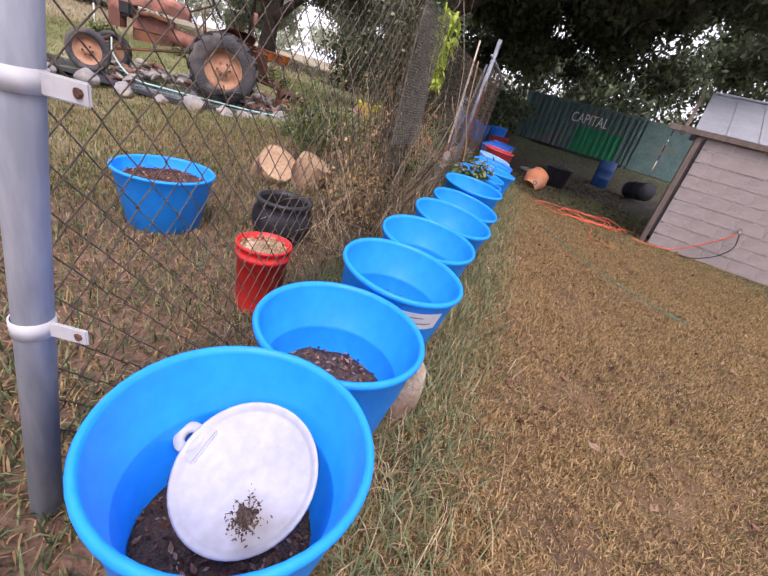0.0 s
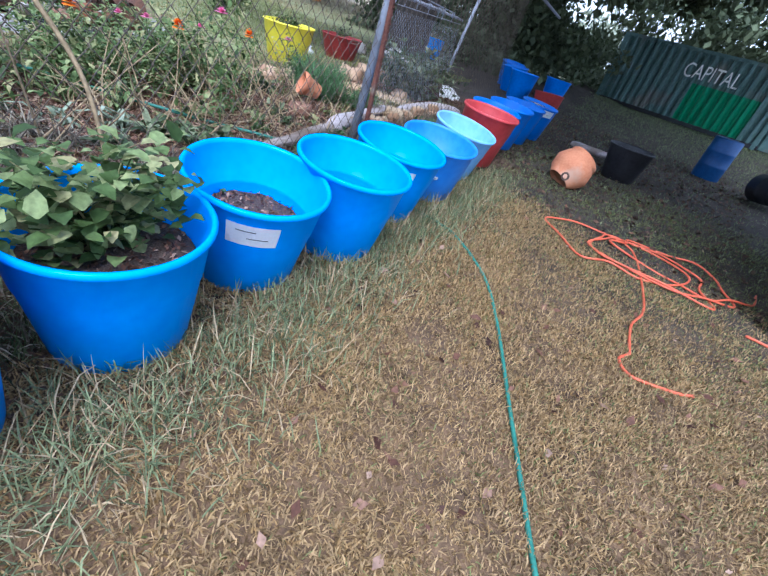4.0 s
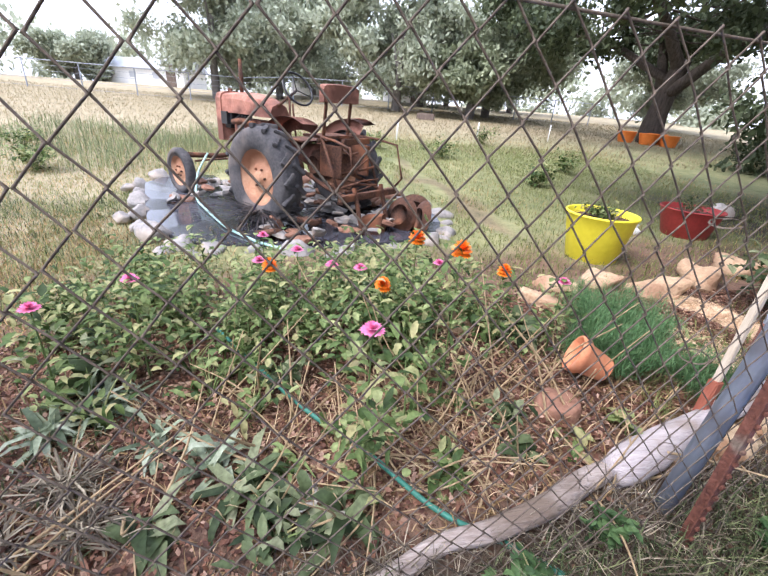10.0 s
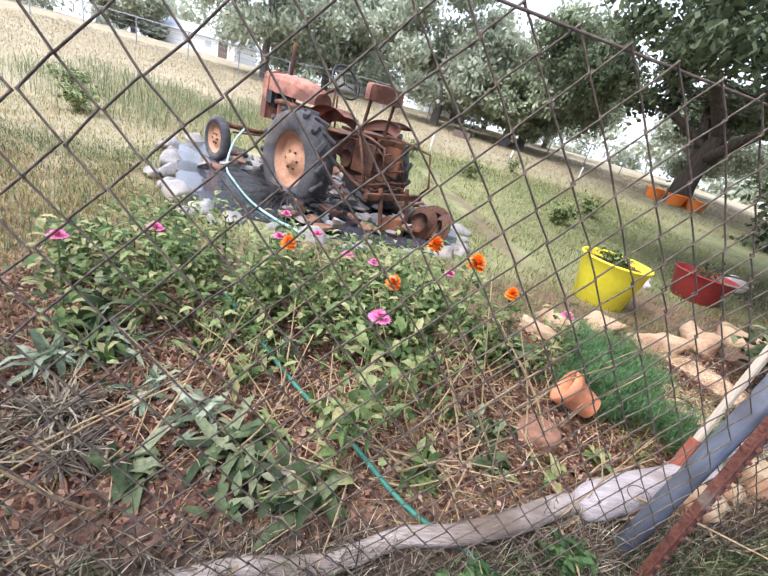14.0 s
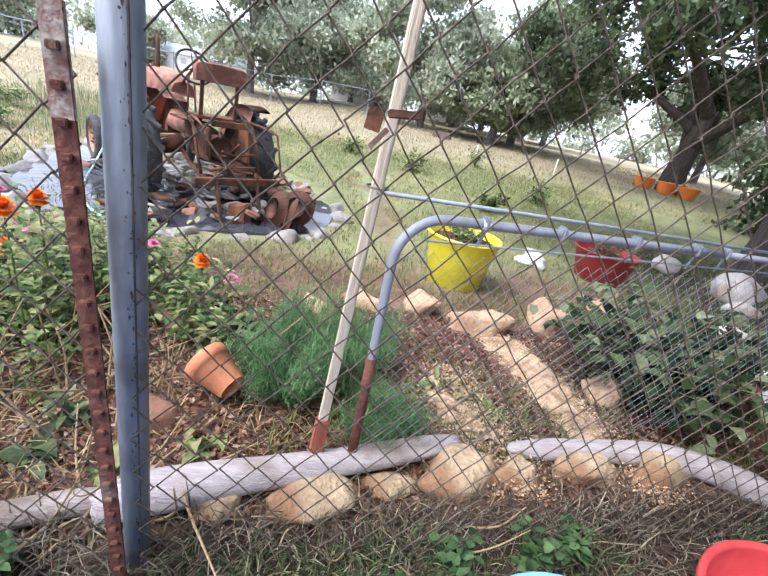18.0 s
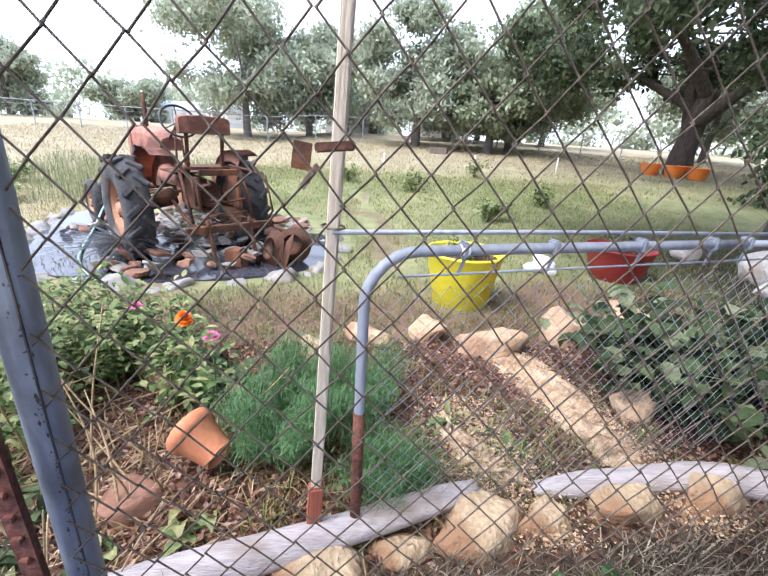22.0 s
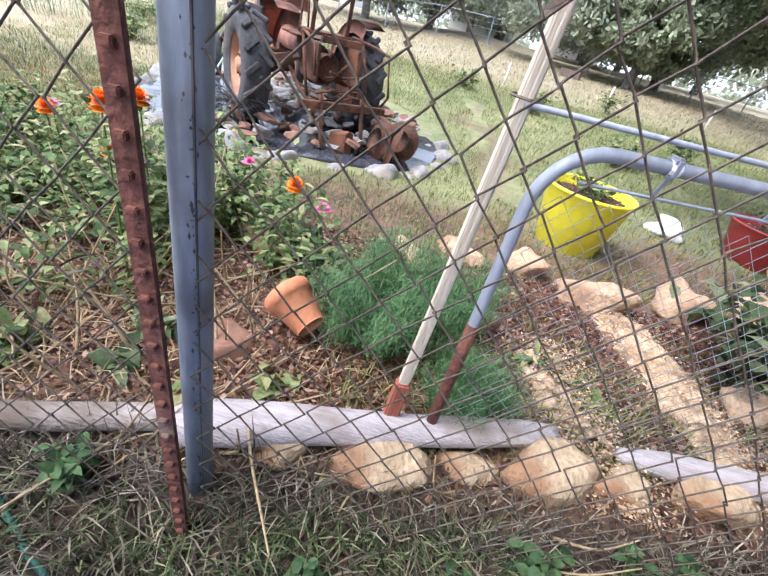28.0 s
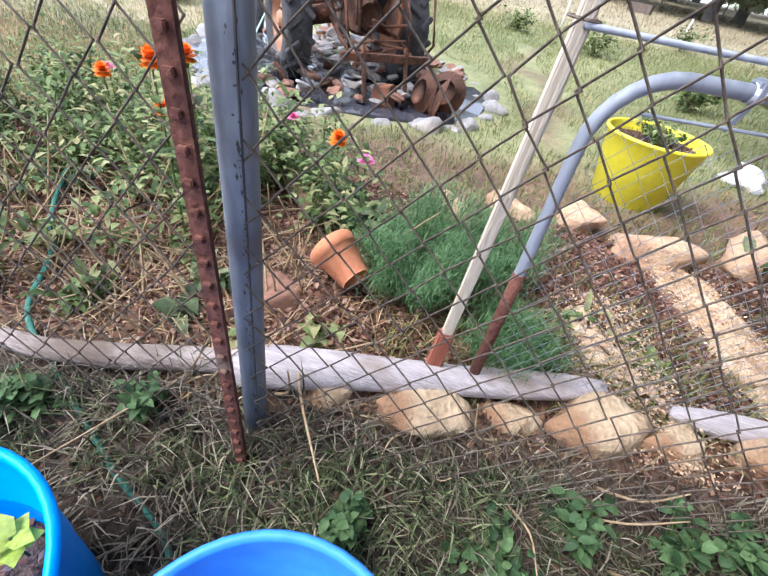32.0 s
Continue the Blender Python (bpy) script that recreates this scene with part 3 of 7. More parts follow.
def tub(x, y, mat_key, label, turn=0, fill=0.42, fill_mat="mulch", tag=None, r=R_TUB, h=H_TUB, lean=(0, 0), group="row of feed tubs along the fence", seed=1, nchips=500, z=None):
    zz = gz(x, y) - 0.01 if z is None else z
    e = empty("feed_tub", pose(x, y, zz, lean[0], lean[1], turn), label, "tub", group)
    part("shell", tub_shape(r, h), M[mat_key], e, smooth=True)
    part("rim", lathe([(r + 0.006, h * 0.955), (r + 0.0135, h * 0.965), (r + 0.0145, h * 0.985), (r + 0.008, h * 1.004), (r - 0.004, h * 1.004), (r - 0.008, h * 0.985)], 48), M[mat_key], e, smooth=True)
    if fill:
        rf = r * (0.74 + 0.26 * fill) - 0.014
        f = part("potting_mix", tub_bed(rf, seed), M[fill_mat], e, "loose soil and chips", smooth=True)
        f.location.z = h * fill
        v, fc = chips(nchips, rf * 0.95, seed + 50)
        v[:, 2] += h * fill
        soup("bark_litter", v, fc, M["litter"], e)["kind"] = "stuff"
    for (ang, wdt, hgt, zc) in tag or []:
        rr = (r * (0.74 + 0.26 * zc)) + 0.009
        bm = bmesh.new()
        cols = 8
        vs = []
        for iz in (0, 1):
            z1 = h * zc + (iz - 0.5) * hgt
            r1 = r * (0.74 + 0.26 * z1 / h) + 0.007
            vs.append([bm.verts.new((r1 * math.cos(radians(ang) + (k / cols - 0.5) * wdt / rr), r1 * math.sin(radians(ang) + (k / cols - 0.5) * wdt / rr), z1)) for k in range(cols + 1)])
        for k in range(cols):
            bm.faces.new((vs[0][k], vs[0][k + 1], vs[1][k + 1], vs[1][k]))
        bmesh.ops.solidify(bm, geom=bm.faces[:], thickness=-0.002)
        t = part("paper_label", bm, M["label"], e, "worn white paper label")
        for iz, f0, f1 in ((0.22, -0.32, 0.05), (-0.12, -0.1, 0.3)):
            b2 = bmesh.new()
            z1 = h * zc + iz * hgt
            r1 = r * (0.74 + 0.26 * z1 / h) + 0.0095
            a0, a1 = radians(ang) + f0 * wdt / rr, radians(ang) + f1 * wdt / rr
            ring = [[b2.verts.new((r1 * math.cos(a), r1 * math.sin(a), z1 + dz)) for a in np.linspace(a0, a1, 5)] for dz in (-0.002, 0.002)]
            for k in range(4):
                b2.faces.new((ring[0][k], ring[0][k + 1], ring[1][k + 1], ring[1][k]))
            part("pen_stroke", b2, M["blackplastic"], t)
    return e

BLUE = "bright blue plastic feed tub "
TUBS = [  # rim centre x, y, z, slope along x and y, then colour, label, fill, label strips
    (1.72, 0.925, 0.605, -0.02, 0.0, "bluetub", BLUE + "holding dark soil and a cover", 0.30, "mulch", None),
    (1.605, 1.575, 0.565, -0.03, 0.0, "bluetub", BLUE + "half filled with bark mulch", 0.44, "mulch", None),
    (1.55, 2.26, 0.595, -0.09, 0.0, "bluetub", BLUE + "with a white label and mulch", 0.48, "mulch", [(-42, 0.24, 0.105, 0.80)]),
    (1.42, 2.96, 0.58, -0.08, 0.05, "bluetub", BLUE + "with sawdust on dark soil", 0.45, "sawdust", None),
    (1.37, 3.62, 0.606, -0.14, 0.03, "bluetub", BLUE + "with dark soil, label turned away", 0.55, "mulch", [(58, 0.14, 0.085, 0.8)]),
    (1.275, 4.28, 0.604, -0.15, 0.03, "bluetub", BLUE + "filled with dark soil", 0.58, "mulch", None),
    (1.14, 4.94, 0.682, -0.096, 0.04, "bluetub", BLUE + "with pale sawdust", 0.62, "sawdust", None),
    (0.99, 5.61, 0.645, -0.08, 0.0, "bluetub", BLUE + "overgrown by a leafy green plant", 0.7, "mulch", None),
    (0.885, 6.285, 0.658, -0.15, 0.0, "bluetub", BLUE + "with brown soil and a white label", 0.55, "mulch", [(-38, 0.225, 0.115, 0.78)]),
]
TUBS += [
    (0.911, 6.914, 0.676, -0.108, -0.017, "bluetub", BLUE + "with a cracked rim and brown soil", 0.50, "mulch", None),
    (0.70, 7.637, 0.668, -0.13, 0.003, "bluetub", BLUE + "with a seedling and a label", 0.45, "mulch", [(-42, 0.15, 0.11, 0.78)]),
    (0.60, 8.345, 0.635, -0.12, 0.048, "peritub", "periwinkle blue plastic feed tub with bark chips", 0.62, "mulch", [(-50, 0.07, 0.03, 0.60)]),
    (0.385, 9.18, 0.645, -0.17, 0.0, "paletub", "faded pale blue feed tub with dry soil", 0.58, "mulch", [(-40, 0.13, 0.10, 0.72)]),
    (0.28, 9.875, 0.762, -0.084, 0.007, "redtub", "dull red plastic feed tub in the row", 0.0, "mulch", None),
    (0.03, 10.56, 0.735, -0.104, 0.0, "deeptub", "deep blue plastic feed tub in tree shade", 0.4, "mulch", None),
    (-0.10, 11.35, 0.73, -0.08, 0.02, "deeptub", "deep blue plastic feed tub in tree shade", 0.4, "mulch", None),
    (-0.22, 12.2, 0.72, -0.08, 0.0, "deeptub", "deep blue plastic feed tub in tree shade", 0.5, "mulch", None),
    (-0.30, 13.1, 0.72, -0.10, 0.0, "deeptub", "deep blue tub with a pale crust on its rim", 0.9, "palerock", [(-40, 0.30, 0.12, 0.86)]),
]
for k, (tx, ty, tz, sx, sy, tm, tl, tf, tfm, tt2) in enumerate(TUBS):
    tub(tx + sx * H_TUB, ty + sy * H_TUB, tm, tl, 0, tf, tfm, tt2, seed=k + 1, lean=(math.degrees(math.atan(sy)), -math.degrees(math.atan(sx))), z=tz - H_TUB)

# ---- fence ----
def fence_line(a, b, z_of, top, name, label, w=0.104, hgt=0.118, rad=0.0021):
    """A chain-link bay: zigzag wires hooked into their neighbours."""
    a, b = np.array(a, dtype=float), np.array(b, dtype=float)
    L = np.linalg.norm(b - a)
    d = (b - a) / L
    nrm = np.array((d[1], -d[0]))
    e = empty(name, Matrix(), label, "fence")
    n = int(L / (w / 2))
    V, F, base = [], [], 0
    for i in range(n):
        z0 = z_of(a + d * i * w / 2)
        m = int((top - z0) / (hgt / 2)) + 1
        k = np.arange(m)
        side = (k + i) % 2
        zig = i * w / 2 + side * w / 2 * 1.0 + rng.normal(0, 0.0022, m)
        sway = 0.012 * np.sin(i * 0.21 + k * 0.15)
        p = np.stack([a[0] + d[0] * zig + nrm[0] * (sway + (side - 0.5) * 0.004), a[1] + d[1] * zig + nrm[1] * (sway + (side - 0.5) * 0.004), top - k * hgt / 2 + rng.normal(0, 0.002, m)], -1)
        if m < 3:
            continue
        q = np.empty((3 * m - 2, 3))
        q[::3] = p
        q[1::3], q[2::3] = p[:-1] * 0.86 + p[1:] * 0.14, p[:-1] * 0.14 + p[1:] * 0.86
        rr = np.full(len(q), rad)
        rr[::3] = rad * 1.55
        v, f = tube_arrays(q, rr, 5)
        V.append(v)
        F.append(f + base)
        base += len(v)
    soup("chain_link_wire", np.vstack(V), np.vstack(F), M["wire"], e, smooth=True)
    return e

A, B, C = (1.2, 0.72), (0.0, 8.0), (-0.62, 11.8)
zf = lambda q: gz(q[0], q[1]) + 0.02
bay1 = fence_line(A, B, zf, 1.95, "chain_link_fence", "rusty chain-link fence on steel posts beside the tubs")
for zz, nm in ((1.94, "top_wire"), (0.62, "tension_wire")):
    part(nm, tube([(1.2 - 1.2 * q + (0.19 if zz > 1 else 0.05) * (1 - q) ** 4, 0.72 + 7.28 * q, zz if zz > 1 else gz(1.2 - 1.2 * q, 0.72 + 7.28 * q) + 0.06) for q in np.linspace(0.01, 1, 30)], 0.003, 6), M["wire"], bay1, smooth=True)
bay2 = fence_line(B, C, zf, 2.25, "chain_link_fence", "rusty chain-link fence in front of the garden gate")
# gate post with two clamps
pa = empty("fence_post", pose(1.2, 0.72, gz(1.2, 0.72)), "weathered galvanised corner post with two clamps", "post")
part("pipe", tube([(0, 0, -0.1), (0.085, 0.033, 1.0), (0.19, 0.073, 2.1)], 0.038, 20), M["galv"], pa, smooth=True)
for zc in (0.68, 1.20):
    part("clamp", lathe([(0.039, zc - 0.02), (0.043, zc - 0.02), (0.043, zc + 0.02), (0.039, zc + 0.02)], 20, m=Matrix.Translation((zc * 0.087, zc * 0.034, 0))), M["white"], pa, "pale bolted clamp", smooth=True)
    part("clamp_ear", box(0.09, 0.008, 0.04, 0.003, (zc * 0.087 + 0.075, zc * 0.034 + 0.03, zc), Matrix.Rotation(0.4, 4, "Z")), M["white"], pa)
    part("clamp_bolt", lathe([(0, -0.008), (0.009, -0.008), (0.009, 0.008), (0, 0.008)], 8, m=Matrix.Translation((zc * 0.087 + 0.10, zc * 0.034 + 0.04, zc)) @ Matrix.Rotation(1.57, 4, "X")), M["rust"], pa)
# middle posts
pb = empty("fence_post", pose(-0.063, 7.957, gz(0, 8.03) - 0.05, -3.0, 2.4, 0), "grey galvanised steel fence post with streaks", "post")
part("pipe", tube([(0, 0, -0.3), (0, 0, 1.0), (0, 0, 2.2)], 0.035, 20), M["greypost"], pb, smooth=True)
tp = empty("steel_t_post", pose(0.060, 7.982, 0.14, 0.2, 0.3, 0) @ pose(0, 0, 0, 0, 0, 100), "rusty studded steel T-post wired to the fence", "post")
bm = box(0.034, 0.006, 1.80, 0, (0, 0, 0.83))
box(0.006, 0.03, 1.80, 0, (0, 0.018, 0.83), bm=bm)
part("rail_profile", bm, M["rustpost"], tp)
part("painted_tip", box(0.0365, 0.0085, 0.17, 0.002, (0, 0, 1.648)), M["wornpaint"], tp, "pale worn paint on the tip")
for k in range(31):
    part("stud", box(0.018, 0.012, 0.014, 0.002, (0, -0.008, 0.02 + k * 0.055)), M["rustpost"], tp)
# white wooden post behind the wire
wp = empty("wooden_post", pose(-0.44, 8.455, gz(-0.355, 8.47) + 0.04, -3.0, 0, 12), "pale whitewashed wooden post with a red-stained foot", "post")
part("stake", box(0.03, 0.034, 1.85, 0.004, (0, 0, 1.10)), M["oldwood"], wp)
part("foot", box(0.046, 0.05, 0.26, 0.006, (0, 0, 0.10)), M["redwood"], wp, "red-stained foot")
part("splinter", box(0.006, 0.012, 0.9, 0.002, (0.021, 0.004, 1.2)), M["oldwood"], wp)
part("tie_wire", lathe([(0.033, 1.13), (0.036, 1.132), (0.033, 1.136)], 10), M["wire"], wp)
g = np.random.default_rng(12)
n = 170
an, zz = g.normal(0.62, 0.13, n), g.uniform(0.05, 2.1, n)
sz = g.uniform(0.0008, 0.0032, n)
du, dz = np.stack([-np.sin(an), np.cos(an), np.zeros(n)], -1) * sz[:, None], np.stack([np.zeros(n), np.zeros(n), sz * g.uniform(0.8, 3.5, n)], -1)
c = np.stack([0.0356 * np.cos(an), 0.0356 * np.sin(an), zz], -1)
soup("rust_speckle", np.stack([c - du, c - dz, c + du, c + dz], 1).reshape(-1, 3), np.arange(4 * n).reshape(-1, 4), M["tyre"], pb)["kind"] = "stuff"
# wire ties on the posts
for zc in (0.42, 0.86, 1.3):
    part("tie_wire", lathe([(0.037, zc), (0.040, zc + 0.002), (0.037, zc + 0.005)], 16, m=Matrix.Rotation(0.3, 4, "X")), M["wire"], pb)
part("seam", box(0.003, 0.003, 1.9, 0, (0.026, 0.025, 1.0)), M["tyre"], pb, "dark streaked seam")
part("top_rail", tube([(0.02, 7.9, 2.24), (-0.31, 9.9, 2.22), (-0.66, 12.0, 2.13), (-1.0, 14.2, 2.05)], 0.021, 12), M["galv"], bay2, "grey pipe along the fence top", smooth=True)
# rusty bracket hooked on the wire
bk = empty("rusty_bracket", pose(-0.20, 8.515, 1.81, 0, 8, 82) @ Matrix.Scale(1.05, 4), "bent rusty steel bracket hooked on the fence wire", "bracket")
part("plate", box(0.036, 0.004, 0.05, 0.001, (-0.04, 0, -0.02)), M["rust"], bk)
part("arm", box(0.075, 0.014, 0.018, 0.003, (0.02, 0, 0.008), Matrix.Rotation(-0.25, 4, "Y")), M["rust"], bk)
part("tongue", box(0.012, 0.004, 0.055, 0.001, (-0.02, 0, -0.055), Matrix.Rotation(0.5, 4, "Y")), M["rustpost"], bk)

# ---- garden gate ----
gt = empty("garden_gate", Matrix(), "old grey tubular steel gate with wire mesh", "gate")
ga, gb = np.array((-0.455, 8.605, 0.50)), np.array((-1.06, 10.9, 0.50))
GT = 1.535
dg = (gb - ga) / np.linalg.norm(gb - ga)
GL = np.linalg.norm(gb - ga)
up = np.array((0, 0, 1.0))
rise = GT - 0.50
leg = [ga, ga + up * 0.4, ga + up * (rise - 0.16)]
bend = [ga + dg * 0.16 * (1 - math.cos(q)) + up * (rise - 0.16 + 0.16 * math.sin(q)) for q in np.linspace(0.2, math.pi / 2, 7)]
run = [ga + dg * q + up * rise for q in (0.5, 1.0, 1.5)]
part("tube_frame", tube(leg + bend + run, 0.017, 14), M["galv"], gt, smooth=True)
part("rusty_leg", tube([ga - up * 0.02, ga + up * 0.25, ga + up * 0.50], 0.0195, 14), M["rustpost"], gt, "rusted lower leg", smooth=True)
part("end_tube", tube([ga + dg * 1.45 + up * rise, ga + dg * GL + up * (rise - 0.01)], 0.0145, 12), M["galv"], gt, smooth=True)
part("brace_rod", tube([ga + np.array((0.03, -0.09, rise + 0.06)), ga + dg * 0.8 + up * (rise + 0.05), ga + dg * 1.9 + up * (rise + 0.03)], 0.007, 8), M["galv"], gt, smooth=True)
part("tension_bar", tube([ga + dg * 0.1 + up * (rise - 0.075), ga + dg * GL + up * (rise - 0.06)], 0.004, 6), M["galv"], gt, smooth=True)
for q in (0.30, 0.62, 0.98, 1.32, 1.5, 1.9):
    c = ga + dg * q + up * (rise + 0.003)
    ro = Matrix.Rotation(math.atan2(dg[1], dg[0]), 4, "Z")
    part("strap", box(0.022, 0.044, 0.05, 0.006, (c[0], c[1], c[2]), ro), M["galv"], gt)
    part("strap_tail", box(0.012, 0.004, 0.07, 0.001, (c[0], c[1], c[2] - 0.05), ro @ Matrix.Rotation(0.35, 4, "Y")), M["galv"], gt)
c = ga + dg * 0.30 + up * rise
part("white_tape", lathe([(0.0195, -0.015), (0.021, 0), (0.0195, 0.015)], 12, m=Matrix.Translation(c) @ Matrix(((dg[1], 0, dg[0], 0), (-dg[0], 0, dg[1], 0), (0, 1, 0, 0), (0, 0, 0, 1)))), M["label"], gt, "scrap of white tape")
V, F, nb = [], [], 0
gw = 0.066
for i in range(int(GL / (gw / 2)) - 1):
    k = np.arange(int((rise - 0.08) / (gw / 2)))
    q = 0.04 + i * gw / 2 + ((k + i) % 2) * gw / 2
    sway = 0.004 * np.sin(i * 0.4 + k * 0.3)
    p = ga + dg * q[:, None] + up * (0.03 + k * gw / 2)[:, None] + np.stack([sway, sway * 0, sway * 0], -1)
    v, f = tube_arrays(p, 0.0011, 4)
    V.append(v), F.append(f + nb)
    nb += len(v)
soup("wire_mesh", np.vstack(V), np.vstack(F), M["galv"], gt)
pc = empty("fence_pole", pose(-1.10, 10.95, 0.40), "leaning grey pipe with a rusted lower end", "pole")
part("pipe", tube([(0.0, 0, 0.35), (0.04, 0.1, 1.0), (0.10, 0.32, 2.0)], 0.022, 12), M["galv"], pc, smooth=True)
part("rusty_end", tube([(-0.06, -0.1, -0.05), (0.0, 0, 0.4)], 0.026, 12), M["rustpost"], pc, "rusted lower end", smooth=True)
dc = empty("rusty_disc", pose(-1.28, 10.98, 0.50, 62, 0, 30), "rusty round plough disc leaning by the pole", "disc")
part("blade", lathe([(0, 0.02), (0.08, 0.015), (0.15, -0.01), (0.15, -0.016), (0.08, 0.008), (0, 0.012)], 28), M["rust"], dc, smooth=True)

# ---- logs along the fence ----
def log(p, r0, r1, label="bare weathered grey log lying along the fence", seed=0, segs=22, flat=0.82, mat_key="logwood"):
    """A barkless log: flattened, fluted along its length, with broken ends and knots."""
    c = spline(p, 60)
    k = np.linspace(0, 1, len(c))
    n = len(c)
    pick = random.Random(seed)
    knots = [(pick.random(), pick.random() * 6.28, pick.uniform(0.1, 0.22)) for _ in range(4)]
    o = c[0].copy()
    t = np.gradient(c, axis=0)
    t /= np.linalg.norm(t, axis=1)[:, None]
    e = empty("fallen_log", Matrix.Translation(o), label, "log")
    bm = bmesh.new()
    rows = []
    for i in range(n):
        side = Vector(t[i]).cross(Vector((0, 0, 1))).normalized()
        top = side.cross(Vector(t[i])).normalized()
        r = (r0 + (r1 - r0) * k[i]) * (1 + 0.07 * noise.noise(Vector((k[i] * 6, seed, 0))))
        end = min(k[i], 1 - k[i]) * (n - 1)
        row = []
        for j in range(segs):
            a = 2 * math.pi * j / segs
            q = 1 + 0.13 * noise.noise(Vector((math.cos(a) * 1.3 + seed, math.sin(a) * 1.3, k[i] * 2.2))) + 0.08 * noise.noise(Vector((math.cos(a) * 4, math.sin(a) * 4 + seed, k[i] * 1.5)))
            for kk, ka, ks in knots:
                q += ks * math.exp(-((k[i] - kk) * 14) ** 2 - (((a - ka + 3.14) % 6.28 - 3.14) * 1.6) ** 2)
            w = r * q * (0.55 + 0.45 * min(1.0, end / 6) ** 0.6)
            slip = Vector(t[i]) * (0.03 * noise.noise(Vector((math.cos(a) * 2, math.sin(a) * 2, seed + 5))) if end < 1.5 else 0)
            row.append(bm.verts.new(Vector(c[i] - o) + side * math.cos(a) * w + top * math.sin(a) * w * flat + slip))
        rows.append(row)
    for ra, rb in zip(rows, rows[1:]):
        for j in range(segs):
            bm.faces.new((ra[j], ra[(j + 1) % segs], rb[(j + 1) % segs], rb[j]))
    bm.faces.new(rows[0][::-1])
    bm.faces.new(rows[-1])
    bmesh.ops.recalc_face_normals(bm, faces=bm.faces[:])
    part("wood", bm, M[mat_key], e, smooth=True)
    return e

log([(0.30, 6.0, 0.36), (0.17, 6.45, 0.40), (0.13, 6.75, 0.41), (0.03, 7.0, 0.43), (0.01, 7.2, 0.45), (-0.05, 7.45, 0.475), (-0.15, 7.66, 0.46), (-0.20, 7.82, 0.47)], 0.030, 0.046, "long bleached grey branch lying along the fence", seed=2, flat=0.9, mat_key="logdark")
log([(-0.16, 7.78, 0.475), (-0.22, 7.97, 0.50), (-0.31, 8.2, 0.495), (-0.40, 8.47, 0.50), (-0.52, 8.8, 0.50), (-0.64, 9.1, 0.495)], 0.082, 0.052, seed=3, flat=0.8)
log([(-0.02, 7.60, 0.33), (-0.12, 7.74, 0.385), (-0.23, 7.92, 0.44)], 0.026, 0.045, "forked stub of a grey log by the post", seed=5)
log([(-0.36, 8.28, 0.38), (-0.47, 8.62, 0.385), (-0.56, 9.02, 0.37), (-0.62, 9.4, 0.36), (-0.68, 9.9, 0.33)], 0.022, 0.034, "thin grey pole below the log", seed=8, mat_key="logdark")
log([(-0.66, 9.36, 0.47), (-0.70, 9.75, 0.485), (-0.73, 10.15, 0.49), (-0.69, 10.45, 0.48), (-0.58, 10.74, 0.45)], 0.052, 0.088, seed=11)

# ---- stones ----
def stone(x, y, z, sx, sy, sz, mat_key, label, seed, rz=0, flat=False, group="", tilt=0):
    e = part("stone", rock(seed, sx, sy, sz, 3, 0.28, flat), M[mat_key], smooth=True)
    e.matrix_world = pose(x, y, z + sz * 0.45, tilt, 0, rz)
    return tagged(e, label, "stone", group)

for k, (x, y, z, sx, sy, sz) in enumerate([(-0.36, 8.46, 0.16, 0.125, 0.10, 0.085), (-0.47, 8.76, 0.2, 0.07, 0.07, 0.06), (-0.55, 9.05, 0.17, 0.16, 0.11, 0.10), (-0.60, 9.36, 0.2, 0.10, 0.09, 0.075), (-0.68, 9.72, 0.2, 0.14, 0.1, 0.09), (-0.74, 10.12, 0.22, 0.17, 0.11, 0.11), (-0.30, 8.12, 0.2, 0.07, 0.06, 0.06)]):
    stone(x + 0.07, y + 0.02, gz(x + 0.07, y) - 0.01, sy * 1.0, sx * 1.45, sz * 0.85, "ochrestone", "yellow sandstone block under the log", 20 + k, 14 + k * 3, True, "stones under the log")
for k, (x, y, sx, sy, sz) in enumerate([(-1.95, 9.52, 0.20, 0.27, 0.13), (-2.2, 10.2, 0.18, 0.28, 0.13), (-2.12, 9.1, 0.14, 0.19, 0.11), (-1.78, 8.28, 0.10, 0.24, 0.09), (-1.40, 7.50, 0.12, 0.24, 0.09), (-1.25, 10.16, 0.12, 0.15, 0.10), (-1.5, 6.5, 0.13, 0.25, 0.08), (-2.5, 10.9, 0.2, 0.3, 0.14), (-2.05, 8.62, 0.12, 0.2, 0.09)]):
    stone(x, y, gz(x, y) - 0.02, sx, sy, sz, "sandstone", "tan sandstone edging block of the bed", 40 + k, 20 + k * 37, True, "stone edging of the bed")
stone(-0.52, 7.76, gz(-0.52, 7.76) - 0.04, 0.11, 0.16, 0.085, "brickred", "brown clay block under the flower pot", 61, 15, True)
for k, (x, y, s) in enumerate([(-3.9, 13.4, 0.28), (-4.3, 13.9, 0.3), (-3.4, 13.1, 0.2), (-4.9, 13.2, 0.25), (-2.6, 12.3, 0.15)]):
    stone(x, y, gz(x, y), s, s * 0.8, s * 0.75, "palerock", "pale limestone rock near the big tree", 70 + k, k * 50, group="pale rocks by the tree")
stone(1.86, 1.90, 0.0, 0.10, 0.11, 0.27, "tanrock", "pointed tan rock propped against a tub", 83, 20, tilt=-8)
